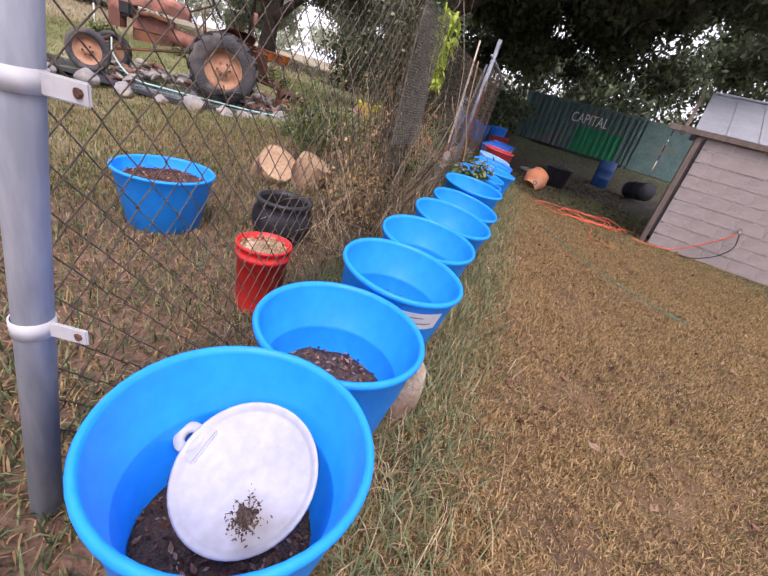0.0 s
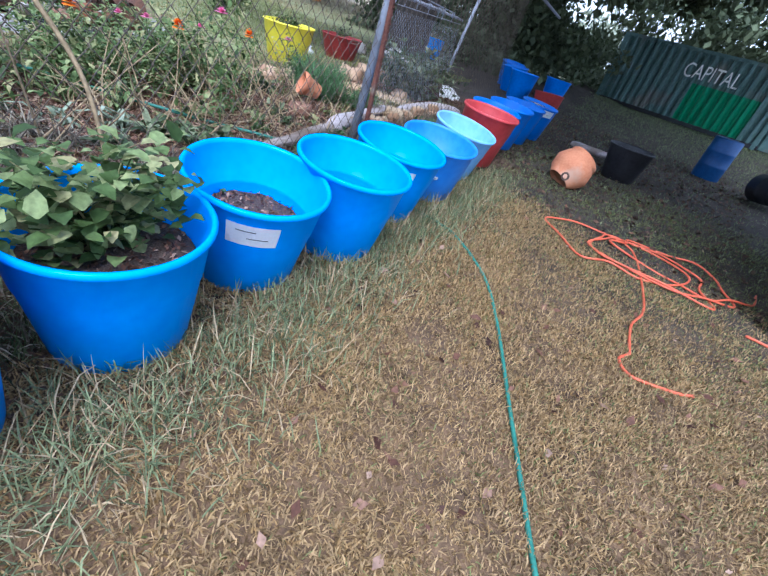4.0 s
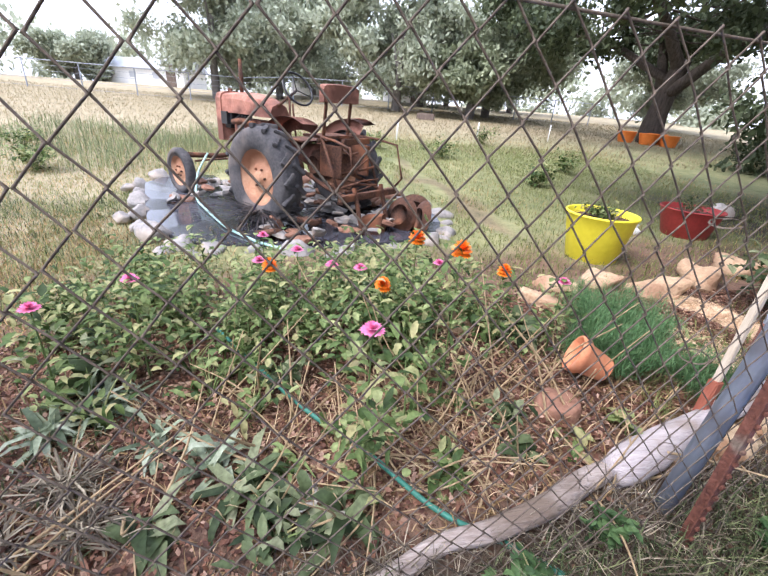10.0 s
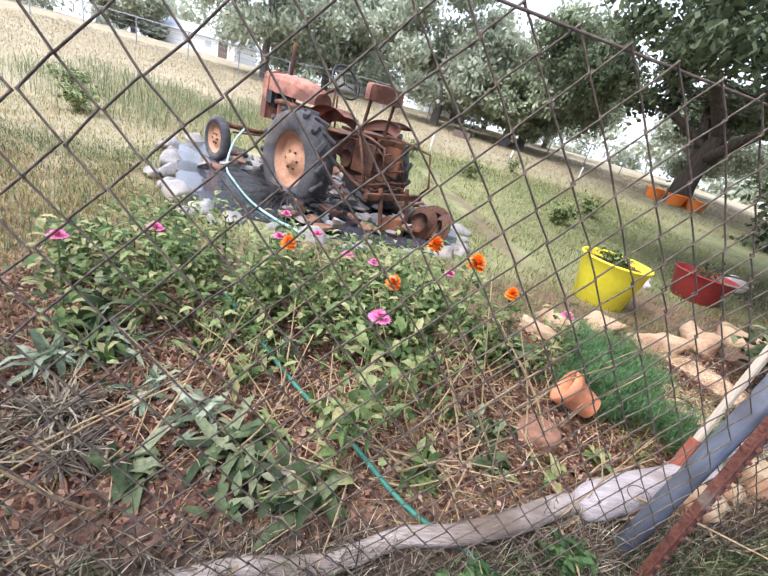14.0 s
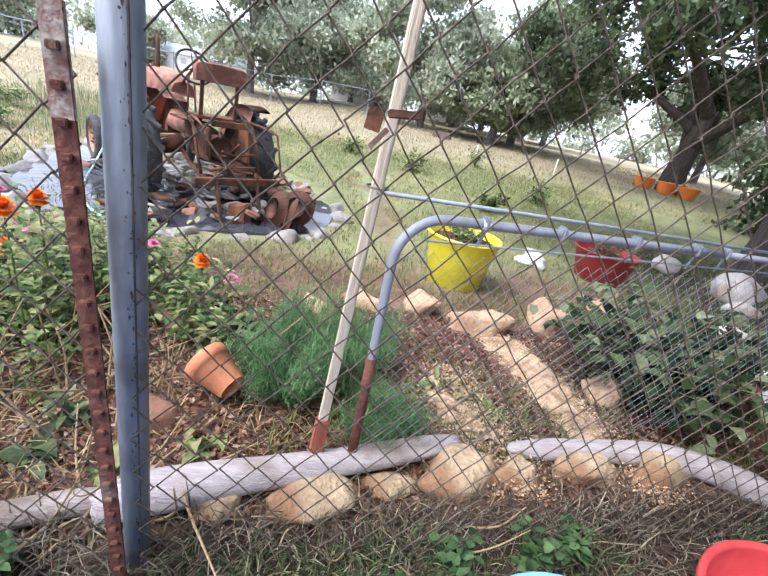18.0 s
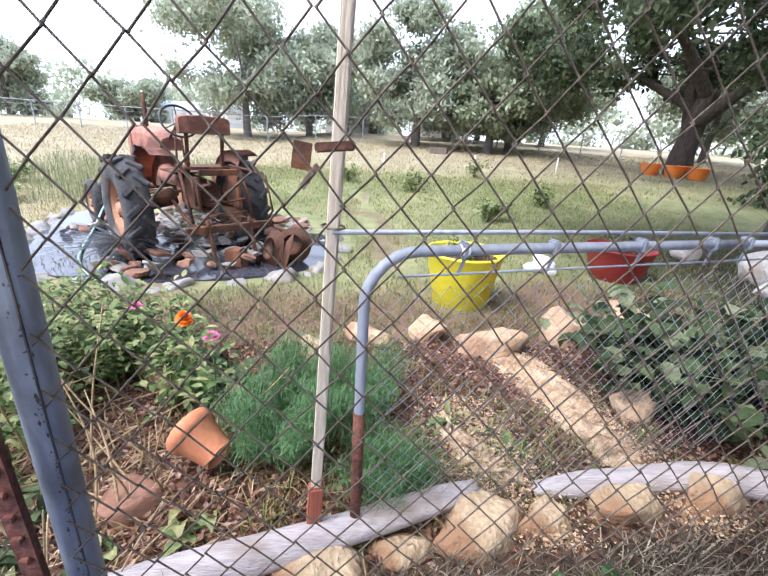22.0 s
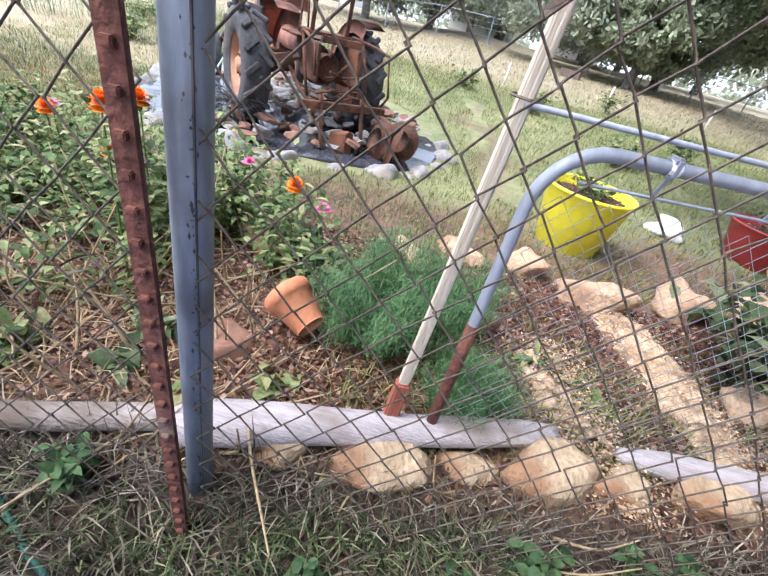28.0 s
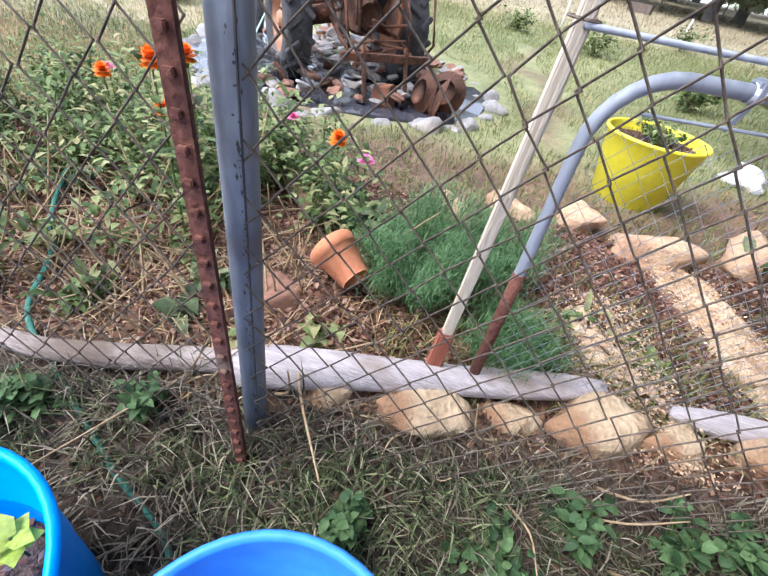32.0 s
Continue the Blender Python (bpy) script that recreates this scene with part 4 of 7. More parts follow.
stone(1.66, 2.73, 0.0, 0.11, 0.11, 0.20, "tanrock", "brown rock in the grass beside a tub", 81, 70)
for k, (x, y, r, rx, ry, rz) in enumerate([(-0.82, 3.87, 0.20, 48, 0, 60), (-0.45, 4.0, 0.19, 20, -12, 140), (0.0, 4.04, 0.13, 8, 14, 30), (0.46, 4.27, 0.16, -10, 12, 200)]):
    e = empty("log_round", pose(x, y, gz(x, y) - 0.03, rx, ry, rz), "short sawn log round with an orange cut face", "log", "log rounds in the weeds")
    part("bark", lathe([(0, 0), (r * 1.02, 0), (r * 1.05, r * 0.5), (r, r * 1.1), (r * 0.97, r * 1.62), (r * 0.9, r * 1.65)], 22, wobble=0.08), M["barkround"], e, smooth=True)
    part("cut_face", lathe([(r * 0.93, r * 1.64), (r * 0.6, r * 1.66), (r * 0.3, r * 1.655), (0, r * 1.66)], 22, wobble=0.08), M["sandstone"], e)

# ---- pond bed and stones round the tractor ----
HUB = (-3.86, 5.99)
ring = [(-3.05, 5.3), (-3.3, 4.95), (-3.7, 4.7), (-4.2, 4.5), (-4.75, 4.3), (-5.3, 4.1), (-5.85, 3.9), (-6.4, 4.0), (-6.7, 4.5), (-6.75, 5.1), (-6.7, 5.8), (-6.5, 6.5), (-6.2, 7.1), (-5.9, 7.55), (-5.45, 7.9), (-5.0, 8.15), (-4.5, 8.25), (-4.04, 8.23), (-3.6, 8.1), (-3.27, 7.8), (-3.1, 7.35), (-2.95, 6.85), (-2.88, 6.4), (-2.92, 5.98), (-2.95, 5.6)]
for k, (x, y) in enumerate(ring):
    s = 0.135 + 0.04 * math.sin(k * 2.1)
    stone(x, y, 0.36, s * 1.15, s, s * 0.8, "greystone", "rounded grey river stone edging the dry pond", 100 + k, k * 61, group="ring of river stones")
    if k % 3 == 0:
        stone(x + 0.16, y - 0.12, 0.36, s * 0.8, s * 0.75, s * 0.55, "greystone", "rounded grey river stone edging the dry pond", 140 + k, k * 23, group="ring of river stones")
bm = bmesh.new()
c0 = bm.verts.new((-4.6, 5.9, 0.40))
rv = [bm.verts.new((x * 0.96 - 0.19, y * 0.96 + 0.24, 0.405 + 0.01 * math.sin(k * 1.7))) for k, (x, y) in enumerate(ring)]
for a, b in zip(rv, rv[1:] + rv[:1]):
    bm.faces.new((c0, a, b))
bmesh.ops.recalc_face_normals(bm, faces=bm.faces[:])
bmesh.ops.solidify(bm, geom=bm.faces[:], thickness=0.05)
pl = part("pond_liner", bm, M["water"])
pl.location.z = 0.045
tagged(pl, "shiny wet black liner of the dry pond", "pond liner", kind="structure")
bed = empty("stone_bed", pose(0, 0, 0), "heap of flat flagstones under the tractor", "stones")
g = np.random.default_rng(3)
shapes = []
for k in range(6):
    shapes.append(part("flagstone", rock(200 + k, 0.12, 0.09, 0.032, 2, 0.3, True), M["greystone"] if k % 3 else M["brickred"], bed))
def in_bed(x, y):
    return ((x + 4.75) / 1.75) ** 2 + ((y - 6.25) / 1.55) ** 2 < 1 and not ((x + 3.9) ** 2 + (y - 5.35) ** 2 < 0.75)
first = True
count = 0
while count < 210:
    x, y = g.uniform(-6.6, -3.0), g.uniform(4.5, 8.0)
    if not in_bed(x, y):
        continue
    src = shapes[count % 6]
    o = src if count < 6 else src.copy()
    if count >= 6:
        scene.collection.objects.link(o)
    o.matrix_basis = pose(x, y, 0.47 + g.uniform(0, 0.12), g.normal(0, 14), g.normal(0, 14), g.uniform(0, 360)) @ Matrix.Scale(g.uniform(0.6, 1.25), 4)
    count += 1
sk = empty("plastic_strip_skirt", pose(HUB[0] + 0.10, HUB[1] - 0.04, 0.50), "black plastic strips spread out under the tyre", "plastic strips")
v, f = [], []
a = g.uniform(2.3, 7.6, 120)
r0, r1 = 0.06, g.uniform(0.55, 1.05, 120)
p = np.stack([r0 * np.cos(a), r0 * np.sin(a), g.uniform(0.05, 0.14, 120)], -1)
v, f = blades(p, a + g.normal(0, 0.06, 120), g.normal(1.42, 0.06, 120), r1, 0.017, 0.18, 1.0)
soup("fringe", v, f, M["blackplastic"], sk)["kind"] = "stuff"
for (x, y, rx, rz) in ((-3.75, 7.55, 70, 40), (-3.95, 7.75, 64, 75), (-3.6, 7.75, 75, 10)):
    e = part("plough_disc", lathe([(0, 0.05), (0.12, 0.04), (0.22, -0.01), (0.22, -0.018), (0.12, 0.03), (0, 0.04)], 30), M["rust"], smooth=True)
    e.matrix_world = pose(x, y, 0.60, rx, 0, rz)
    tagged(e, "rusty concave plough disc among the stones", "disc", "plough discs")

# ---- tractor ----
FW, RT = Vector((-0.735, -0.678, 0)), Vector((-0.678, 0.735, 0))
TR0 = Vector((HUB[0], HUB[1], 0.40)) + RT * 0.64
trac = empty("tractor", Matrix(((FW.x, -RT.x, 0, TR0.x), (FW.y, -RT.y, 0, TR0.y), (0, 0, 1, TR0.z), (0, 0, 0, 1))), "rusted faded orange farm tractor standing on stones", "tractor")

def wheel(x, y, r, wdt, rim_r, lugs, label):
    t = new("wheel")
    t.parent = trac
    side = 1 if y > 0 else -1
    t.matrix_basis = pose(x, y, r, -90 * side, 0, 0)
    bm = lathe([(rim_r, -wdt * 0.36), (rim_r + 0.03, -wdt * 0.47), (r - 0.10, -wdt * 0.5), (r - 0.04, -wdt * 0.44), (r - 0.022, -wdt * 0.2), (r - 0.02, wdt * 0.2), (r - 0.04, wdt * 0.44), (r - 0.10, wdt * 0.5), (rim_r + 0.03, wdt * 0.47), (rim_r, wdt * 0.36)], 44)
    part("tyre", bm, M["tyre"], t, label, smooth=True)
    lug_me = None
    for k in range(lugs):
        for sgn in (-1, 1):
            an = 2 * math.pi * (k + 0.25 * sgn) / lugs
            if lug_me is None:
                lug = part("tread_lug", box(0.05, 0.05, wdt * 0.62, 0.008), M["tyre"], t)
                lug_me = lug.data
            else:
                lug = new("tread_lug", lug_me)
                lug.parent = t
            lug.matrix_basis = Matrix.Rotation(an, 4, "Z") @ Matrix.Translation((r - 0.016, 0, sgn * wdt * 0.25)) @ Matrix.Rotation(sgn * 0.75, 4, "X")
    d = lathe([(rim_r + 0.014, wdt * 0.40), (rim_r + 0.014, wdt * 0.34), (rim_r * 0.93, wdt * 0.30), (rim_r * 0.88, wdt * 0.10), (rim_r * 0.62, wdt * 0.05), (rim_r * 0.5, wdt * 0.14), (rim_r * 0.44, wdt * 0.2), (rim_r * 0.25, wdt * 0.22), (rim_r * 0.2, wdt * 0.36), (rim_r * 0.12, wdt * 0.38), (0, wdt * 0.38)], 36)
    lathe([(rim_r + 0.014, -wdt * 0.40), (rim_r * 0.9, -wdt * 0.1), (rim_r * 0.2, -wdt * 0.06), (0, -wdt * 0.05)], 36, d)
    part("rim", d, M["rim"], t, "pale orange steel wheel disc", smooth=True)
    for k in range(6):
        an = 2 * math.pi * k / 6
        part("lug_bolt", lathe([(0.013, 0), (0.013, 0.02), (0, 0.022)], 8, m=Matrix.Translation((rim_r * 0.34 * math.cos(an), rim_r * 0.34 * math.sin(an), wdt * 0.21))), M["rust"], t)

wheel(0, 0.64, 0.55, 0.27, 0.30, 16, "worn black ribbed tractor tyre")
wheel(0, -0.64, 0.55, 0.27, 0.30, 16, "worn black ribbed tractor tyre")
wheel(1.98, 0.60, 0.33, 0.13, 0.20, 0, "narrow black front tyre")
wheel(1.98, -0.60, 0.33, 0.13, 0.20, 0, "narrow black front tyre")

def shell(sections, thick=0):
    """A skinned body through cross-sections: x, half width, bottom, top, roundness."""
    bm = bmesh.new()
    rows = []
    for x, hw, z0, z1, rd in sections:
        pts = [(hw, z0), (hw, z1 - rd), (hw - rd * 0.3, z1 - rd * 0.3), (hw - rd, z1), (0, z1 + 0.012), (-hw + rd, z1), (-hw + rd * 0.3, z1 - rd * 0.3), (-hw, z1 - rd), (-hw, z0)]
        rows.append([bm.verts.new((x, yy, z)) for yy, z in pts])
    for r1, r2 in zip(rows, rows[1:]):
        for k in range(len(r1) - 1):
            bm.faces.new((r1[k], r1[k + 1], r2[k + 1], r2[k]))
    bm.faces.new(rows[0][::-1])
    bm.faces.new(rows[-1])
    bmesh.ops.recalc_face_normals(bm, faces=bm.faces[:])
    return bm

def bar(pts, r, mat_key="rust", name="linkage_bar", segs=8):
    return part(name, tube(pts, r, segs), M[mat_key], trac, smooth=True)

part("hood", shell([(1.93, 0.185, 1.12, 1.36, 0.07), (1.6, 0.18, 1.13, 1.385, 0.08), (1.3, 0.175, 1.13, 1.38, 0.09), (1.0, 0.165, 1.12, 1.34, 0.10), (0.84, 0.14, 1.12, 1.28, 0.1)]), M["trorange"], trac, "faded orange sheet hood")
part("grille_shell", shell([(2.03, 0.17, 0.78, 1.33, 0.08), (1.98, 0.20, 0.76, 1.38, 0.08), (1.86, 0.20, 0.76, 1.385, 0.08)]), M["trorange"], trac)
part("grille", box(0.02, 0.26, 0.42, 0.01, (2.035, 0, 1.04)), M["blackplastic"], trac, "dark open grille")
# Solid black block: the darkness inside the radiator opening is its colour.
part("opening_shade_block", box(0.24, 0.404, 0.26, 0.05, (1.80, 0, 1.06)), M["blackplastic"], trac, "black block for the shade inside the radiator opening")
part("engine_block", box(0.62, 0.24, 0.30, 0.03, (1.40, 0, 0.92)), M["trorange"], trac)
part("oil_pan", shell([(1.7, 0.11, 0.62, 0.8, 0.03), (1.1, 0.11, 0.66, 0.8, 0.03)]), M["rust"], trac)
for k in range(4):
    part("spark_lead", tube([(1.2 + k * 0.13, 0.13, 1.0), (1.22 + k * 0.12, 0.17, 1.06), (1.3 + k * 0.06, 0.16, 1.11)], 0.008, 6), M["blackplastic"], trac, smooth=True)
part("manifold", tube([(1.65, 0.16, 1.02), (1.4, 0.19, 1.05), (1.15, 0.16, 1.02)], 0.035, 10), M["rust"], trac, smooth=True)
part("exhaust_pipe", tube([(1.55, 0.06, 1.36), (1.55, 0.06, 1.5), (1.55, 0.06, 1.78)], [0.022, 0.03, 0.022], 12), M["rust"], trac, smooth=True)
part("radiator_cap", lathe([(0.035, 1.385), (0.035, 1.42), (0.02, 1.43), (0, 1.43)], 14, m=Matrix.Translation((1.92, 0, 0))), M["rust"], trac, smooth=True)
part("torque_tube", tube([(1.15, 0, 0.82), (0.6, 0, 0.80), (0.12, 0, 0.74)], [0.14, 0.10, 0.15], 16), M["trorange"], trac, smooth=True)
part("differential", lathe([(0, -0.2), (0.1, -0.2), (0.17, -0.1), (0.19, 0.0), (0.17, 0.1), (0.1, 0.2), (0, 0.2)], 20, m=Matrix.Translation((0, 0, 0.68)) @ Matrix.Rotation(math.pi / 2, 4, "X")), M["rust"], trac, smooth=True)
for sy in (-1, 1):
    part("axle_housing", tube([(0, sy * 0.15, 0.66), (0, sy * 0.36, 0.60), (0, sy * 0.56, 0.56)], [0.10, 0.075, 0.085], 14), M["rust"], trac, smooth=True)
    bm = bmesh.new()
    arc = [(0.635 * math.cos(q), 0.635 * math.sin(q) + 0.55) for q in np.linspace(0.35, 2.0, 12)]
    lo = [bm.verts.new((x, sy * 0.36, z)) for x, z in arc]
    hi = [bm.verts.new((x, sy * 0.58, z + 0.012)) for x, z in arc]
    inn = [bm.verts.new((x * 0.8, sy * 0.35, 0.55 + (z - 0.55) * 0.8)) for x, z in arc]
    for k in range(11):
        bm.faces.new((lo[k], lo[k + 1], hi[k + 1], hi[k]))
        bm.faces.new((lo[k], lo[k + 1], inn[k + 1], inn[k]))
    bmesh.ops.solidify(bm, geom=bm.faces[:], thickness=0.006)
    part("fender", bm, M["trorange"], trac, "faded orange curved fender", smooth=True)
    bar([(1.95, sy * 0.1, 0.42), (1.3, sy * 0.18, 0.55), (0.75, sy * 0.12, 0.66)], 0.02, name="radius_rod")
    bar([(1.98, sy * 0.53, 0.36), (1.98, sy * 0.5, 0.52), (1.98, sy * 0.45, 0.56)], 0.028, name="spindle")
    part("seat_upright", box(0.022, 0.04, 0.52, 0.004, (-0.16 - 0.02, sy * 0.19, 1.16), Matrix.Rotation(-0.12, 4, "Y")), M["rust"], trac)
    bar([(0.1, sy * 0.3, 0.62), (-0.35, sy * 0.34, 0.5), (-0.72, sy * 0.32, 0.42)], 0.022, name="lower_link")
    bar([(-0.30, sy * 0.33, 0.98), (-0.45, sy * 0.34, 0.7), (-0.55, sy * 0.33, 0.46)], 0.016, name="lift_rod")
    bar([(-0.05, sy * 0.16, 0.95), (-0.3, sy * 0.34, 0.99)], 0.026, name="lift_arm")
bar([(1.98, -0.5, 0.54), (1.98, 0, 0.50), (1.98, 0.5, 0.54)], 0.036, name="front_axle", segs=10)
bar([(1.9, -0.4, 0.47), (1.85, 0.45, 0.47)], 0.014, name="tie_rod")
sw = part("steering_wheel", lathe([(0.2 + 0.013 * math.cos(q), 0.013 * math.sin(q)) for q in np.linspace(0, 2 * math.pi, 9)], 40), M["blackplastic"], trac, "black steering wheel", smooth=True)
sw.matrix_basis = pose(0.46, 0.02, 1.47, 0, -58, 0)
for k in range(3):
    an = 2 * math.pi * k / 3
    part("spoke", tube([(0, 0, -0.03), (0.1 * math.cos(an), 0.1 * math.sin(an), -0.012), (0.19 * math.cos(an), 0.19 * math.sin(an), 0)], 0.007, 6), M["blackplastic"], sw, smooth=True)
bar([(1.0, 0.02, 1.18), (0.48, 0.02, 1.455)], 0.016, name="steering_column")
bar([(0.62, 0.02, 1.38), (0.58, 0.05, 1.0), (0.55, 0.08, 0.8)], 0.014, name="column_stay")
bar([(0.66, -0.06, 1.3), (0.6, -0.06, 0.86)], 0.012, name="gear_lever")
part("seat_back", shell([(-0.25, 0.27, 1.36, 1.52, 0.04), (-0.19, 0.28, 1.35, 1.53, 0.04)]), M["trorange"], trac, "rusty orange bench backrest")
part("seat_frame", box(0.34, 0.5, 0.03, 0.006, (-0.05, 0, 1.0)), M["rust"], trac)
part("platform", box(0.5, 0.5, 0.02, 0.004, (0.35, 0, 0.92)), M["rust"], trac)
part("toolbar", box(0.07, 0.95, 0.07, 0.008, (-0.72, 0, 0.44)), M["rust"], trac, "rusty implement toolbar")
part("hitch_frame", box(0.05, 0.42, 0.06, 0.006, (-0.48, 0, 0.98)), M["rust"], trac)
part("side_plate", box(0.34, 0.03, 0.34, 0.006, (-0.32, 0.22, 0.76)), M["rust"], trac)
part("side_plate", box(0.34, 0.03, 0.34, 0.006, (-0.32, -0.22, 0.76)), M["rust"], trac)
part("belt_pulley", lathe([(0, -0.07), (0.12, -0.07), (0.125, 0), (0.12, 0.07), (0, 0.07)], 24, m=Matrix.Translation((-0.30, 0.06, 0.72)) @ Matrix.Rotation(math.pi / 2, 4, "Y")), M["rust"], trac, smooth=True)
bar([(-0.1, 0.3, 1.02), (-0.5, 0.36, 1.0), (-0.75, 0.38, 0.95), (-0.80, 0.37, 0.7)], 0.014, name="guard_rail")
bar([(-0.1, -0.3, 1.02), (-0.5, -0.36, 1.0), (-0.75, -0.4, 0.96), (-0.84, -0.42, 0.6), (-0.76, -0.4, 0.5)], 0.014, name="guard_rail")
for k in range(9):
    q = g.uniform(-0.35, 0.35, 2)
    z = g.uniform(0.45, 1.0, 2)
    bar([(-0.2 - 0.05 * k % 0.4, q[0], z[0]), (-0.5, (q[0] + q[1]) / 2, (z[0] + z[1]) / 2 - 0.05), (-0.66, q[1], z[1])], g.uniform(0.008, 0.016))
part("shank", box(0.05, 0.03, 0.5, 0.006, (-0.78, 0.25, 0.30), Matrix.Rotation(0.3, 4, "Y")), M["rust"], trac)
part("shank", box(0.05, 0.03, 0.5, 0.006, (-0.78, -0.2, 0.30), Matrix.Rotation(0.3, 4, "Y")), M["rust"], trac)
part("plough_share", shell([(-0.7, 0.10, 0.02, 0.2, 0.03), (-0.95, 0.04, 0.05, 0.26, 0.02)]), M["rust"], trac)

# the body sits a little behind and to the right of the wheel track's middle
BACK = Vector((-0.20, -0.10, 0))
for o in list(trac.children):
    if not o.name.startswith(("wheel", "front_axle", "tie_rod", "spindle", "axle_housing")):
        o.location += BACK

# ---- hoses ----
def hose(ctrl, r, mat_key, label, n=120, lift=True):
    c = spline(ctrl, n)
    o = c[0].copy()
    e = part("garden_hose", tube(c - o, r, 9), M[mat_key], smooth=True)
    e.location = o
    return tagged(e, label, "hose")

def on(pts, r):
    return [(x, y, gz(x, y) + r + (q[0] if q else 0)) for x, y, *q in pts]

hose(on([(-1.3, 6.0, 0.08), (-0.65, 6.5, 0.05), (-0.37, 6.79, 0.02), (-0.08, 7.02, 0.02), (0.06, 7.3), (0.2, 7.6), (0.33, 7.9), (0.64, 7.93), (1.0, 7.93), (1.25, 7.9), (1.63, 7.68), (1.94, 7.3), (2.35, 6.64), (2.8, 5.93), (3.1, 5.62), (3.45, 5.36), (3.7, 5.2)], 0.011), 0.011, "ghose", "dull green garden hose lying through the grass", 240)
hose([(-5.35, 5.05, 0.98), (-5.15, 4.95, 0.75), (-4.75, 5.0, 0.5), (-4.2, 5.25, 0.475), (-3.5, 5.62, 0.475), (-3.1, 5.95, 0.47), (-2.85, 6.25, 0.47)], 0.013, "paleghose", "pale green hose draped over the front wheel", 90)
coil = [(2.66, 7.85), (2.60, 8.25), (2.62, 8.7)]
gg = np.random.default_rng(5)
for k in range(46):
    an = 0.9 + k * 0.55
    coil.append((2.05 + 0.02 * k + (0.72 + gg.normal(0, 0.1)) * math.cos(an) * (0.8 + 0.2 * math.sin(k * 0.7)), 9.45 + (0.48 + gg.normal(0, 0.07)) * math.sin(an) + 0.012 * k, 0.010 * (k % 4)))
hose(on([(a, b, *c) for a, b, *c in coil], 0.010), 0.010, "orhose", "orange hose lying in a loose tangled coil", 420)
hose(on([(2.66, 7.85), (2.62, 7.72), (2.72, 7.62), (2.95, 7.72), (3.05, 7.8)], 0.010), 0.010, "orhose", "short end of an orange hose in the grass", 40)

# ---- lid, bucket and pots behind the fence ----
ld = empty("white_cover", pose(1.70, 1.0, 0.35, 24, -16, 35) @ Matrix.Scale(0.96, 4), "white plastic bucket cover with a dirt patch, in a tub", "cover")
part("disc", lathe([(0, 0.0), (0.19, 0.0), (0.20, 0.0), (0.212, 0.004), (0.216, 0.032), (0.208, 0.034), (0.196, 0.016), (0.186, 0.010), (0, 0.010)], 44), M["white"], ld, smooth=True)
part("ear", lathe([(0.017, 0.002), (0.046, 0.002), (0.050, 0.012), (0.046, 0.022), (0.017, 0.022), (0.017, 0.002)], 24, m=Matrix.Translation((-0.182, 0.129, 0.004))), M["white"], ld, smooth=True)
part("ear_bridge", box(0.115, 0.05, 0.018, 0.006, (-0.150, 0.106, 0.012), Matrix.Rotation(0.96, 4, "Z")), M["white"], ld)
part("dirt_patch", rock(7, 0.030, 0.026, 0.006, 3, 0.6), M["mulch"], ld, "clump of dark soil").location = (0.01, -0.11, 0.012)
g = np.random.default_rng(71)
c = np.stack([g.normal(0.01, 0.026, 240), g.normal(-0.115, 0.026, 240), g.uniform(0.0125, 0.018, 240)], -1)
v, fc = flakes(c, g.uniform(0.002, 0.007, 240), g, flat=0.2)
soup("soil_crumb", v, fc, M["soil_shadelitter"], ld)["kind"] = "stuff"
for k in range(7):
    an = 0.5 + k * 0.75
    part("twig", tube([(0.01, -0.11, 0.016), (0.01 + 0.03 * math.cos(an), -0.11 + 0.03 * math.sin(an), 0.024), (0.01 + 0.06 * math.cos(an + 0.2), -0.11 + 0.055 * math.sin(an + 0.2), 0.018)], 0.0009, 5), M["mulch"], ld)

def bucket(x, y, r, h, mat_key, label, z=None):
    e = empty("bucket", pose(x, y, gz(x, y) - 0.005 if z is None else z), label, "bucket")
    part("shell", lathe([(0, 0), (r * 0.84, 0), (r * 0.86, 0.01), (r * 0.97, h * 0.8), (r * 1.04, h * 0.81), (r * 1.04, h * 0.86), (r * 0.99, h * 0.87), (r * 1.0, h * 0.95), (r * 1.06, h * 0.96), (r * 1.06, h), (r * 0.98, h), (r * 0.94, h * 0.8), (r * 0.82, 0.02), (0, 0.02)], 40), M[mat_key], e, smooth=True)
    return e
rb = bucket(0.80, 2.02, 0.145, 0.40, "brightred", "bright red plastic bucket heaped with dry leaves")
f = part("leaf_heap", tub_bed(0.138, 9, 0.04), M["sawdust"], rb, "pale dry leaves", smooth=True)
f.location.z = 0.37
v, fc = chips(260, 0.13, 91, 0.01, 0.02)
v[:, 2] += 0.37
soup("dry_leaves", v, fc, M["straw"], rb)["kind"] = "stuff"
bp2 = empty("black_pot", pose(0.27, 2.82, gz(0.27, 2.82)), "round black plastic cauldron pot with a thick rim", "pot")
part("shell", lathe([(0, 0), (0.15, 0), (0.2, 0.05), (0.235, 0.14), (0.225, 0.24), (0.19, 0.29), (0.2, 0.3), (0.215, 0.315), (0.21, 0.335), (0.185, 0.335), (0.175, 0.3), (0.2, 0.2), (0.19, 0.08), (0, 0.06)], 40), M["blackplastic"], bp2, smooth=True)
part("potting_mix", tub_bed(0.18, 4), M["mulch"], bp2, smooth=True).location.z = 0.2
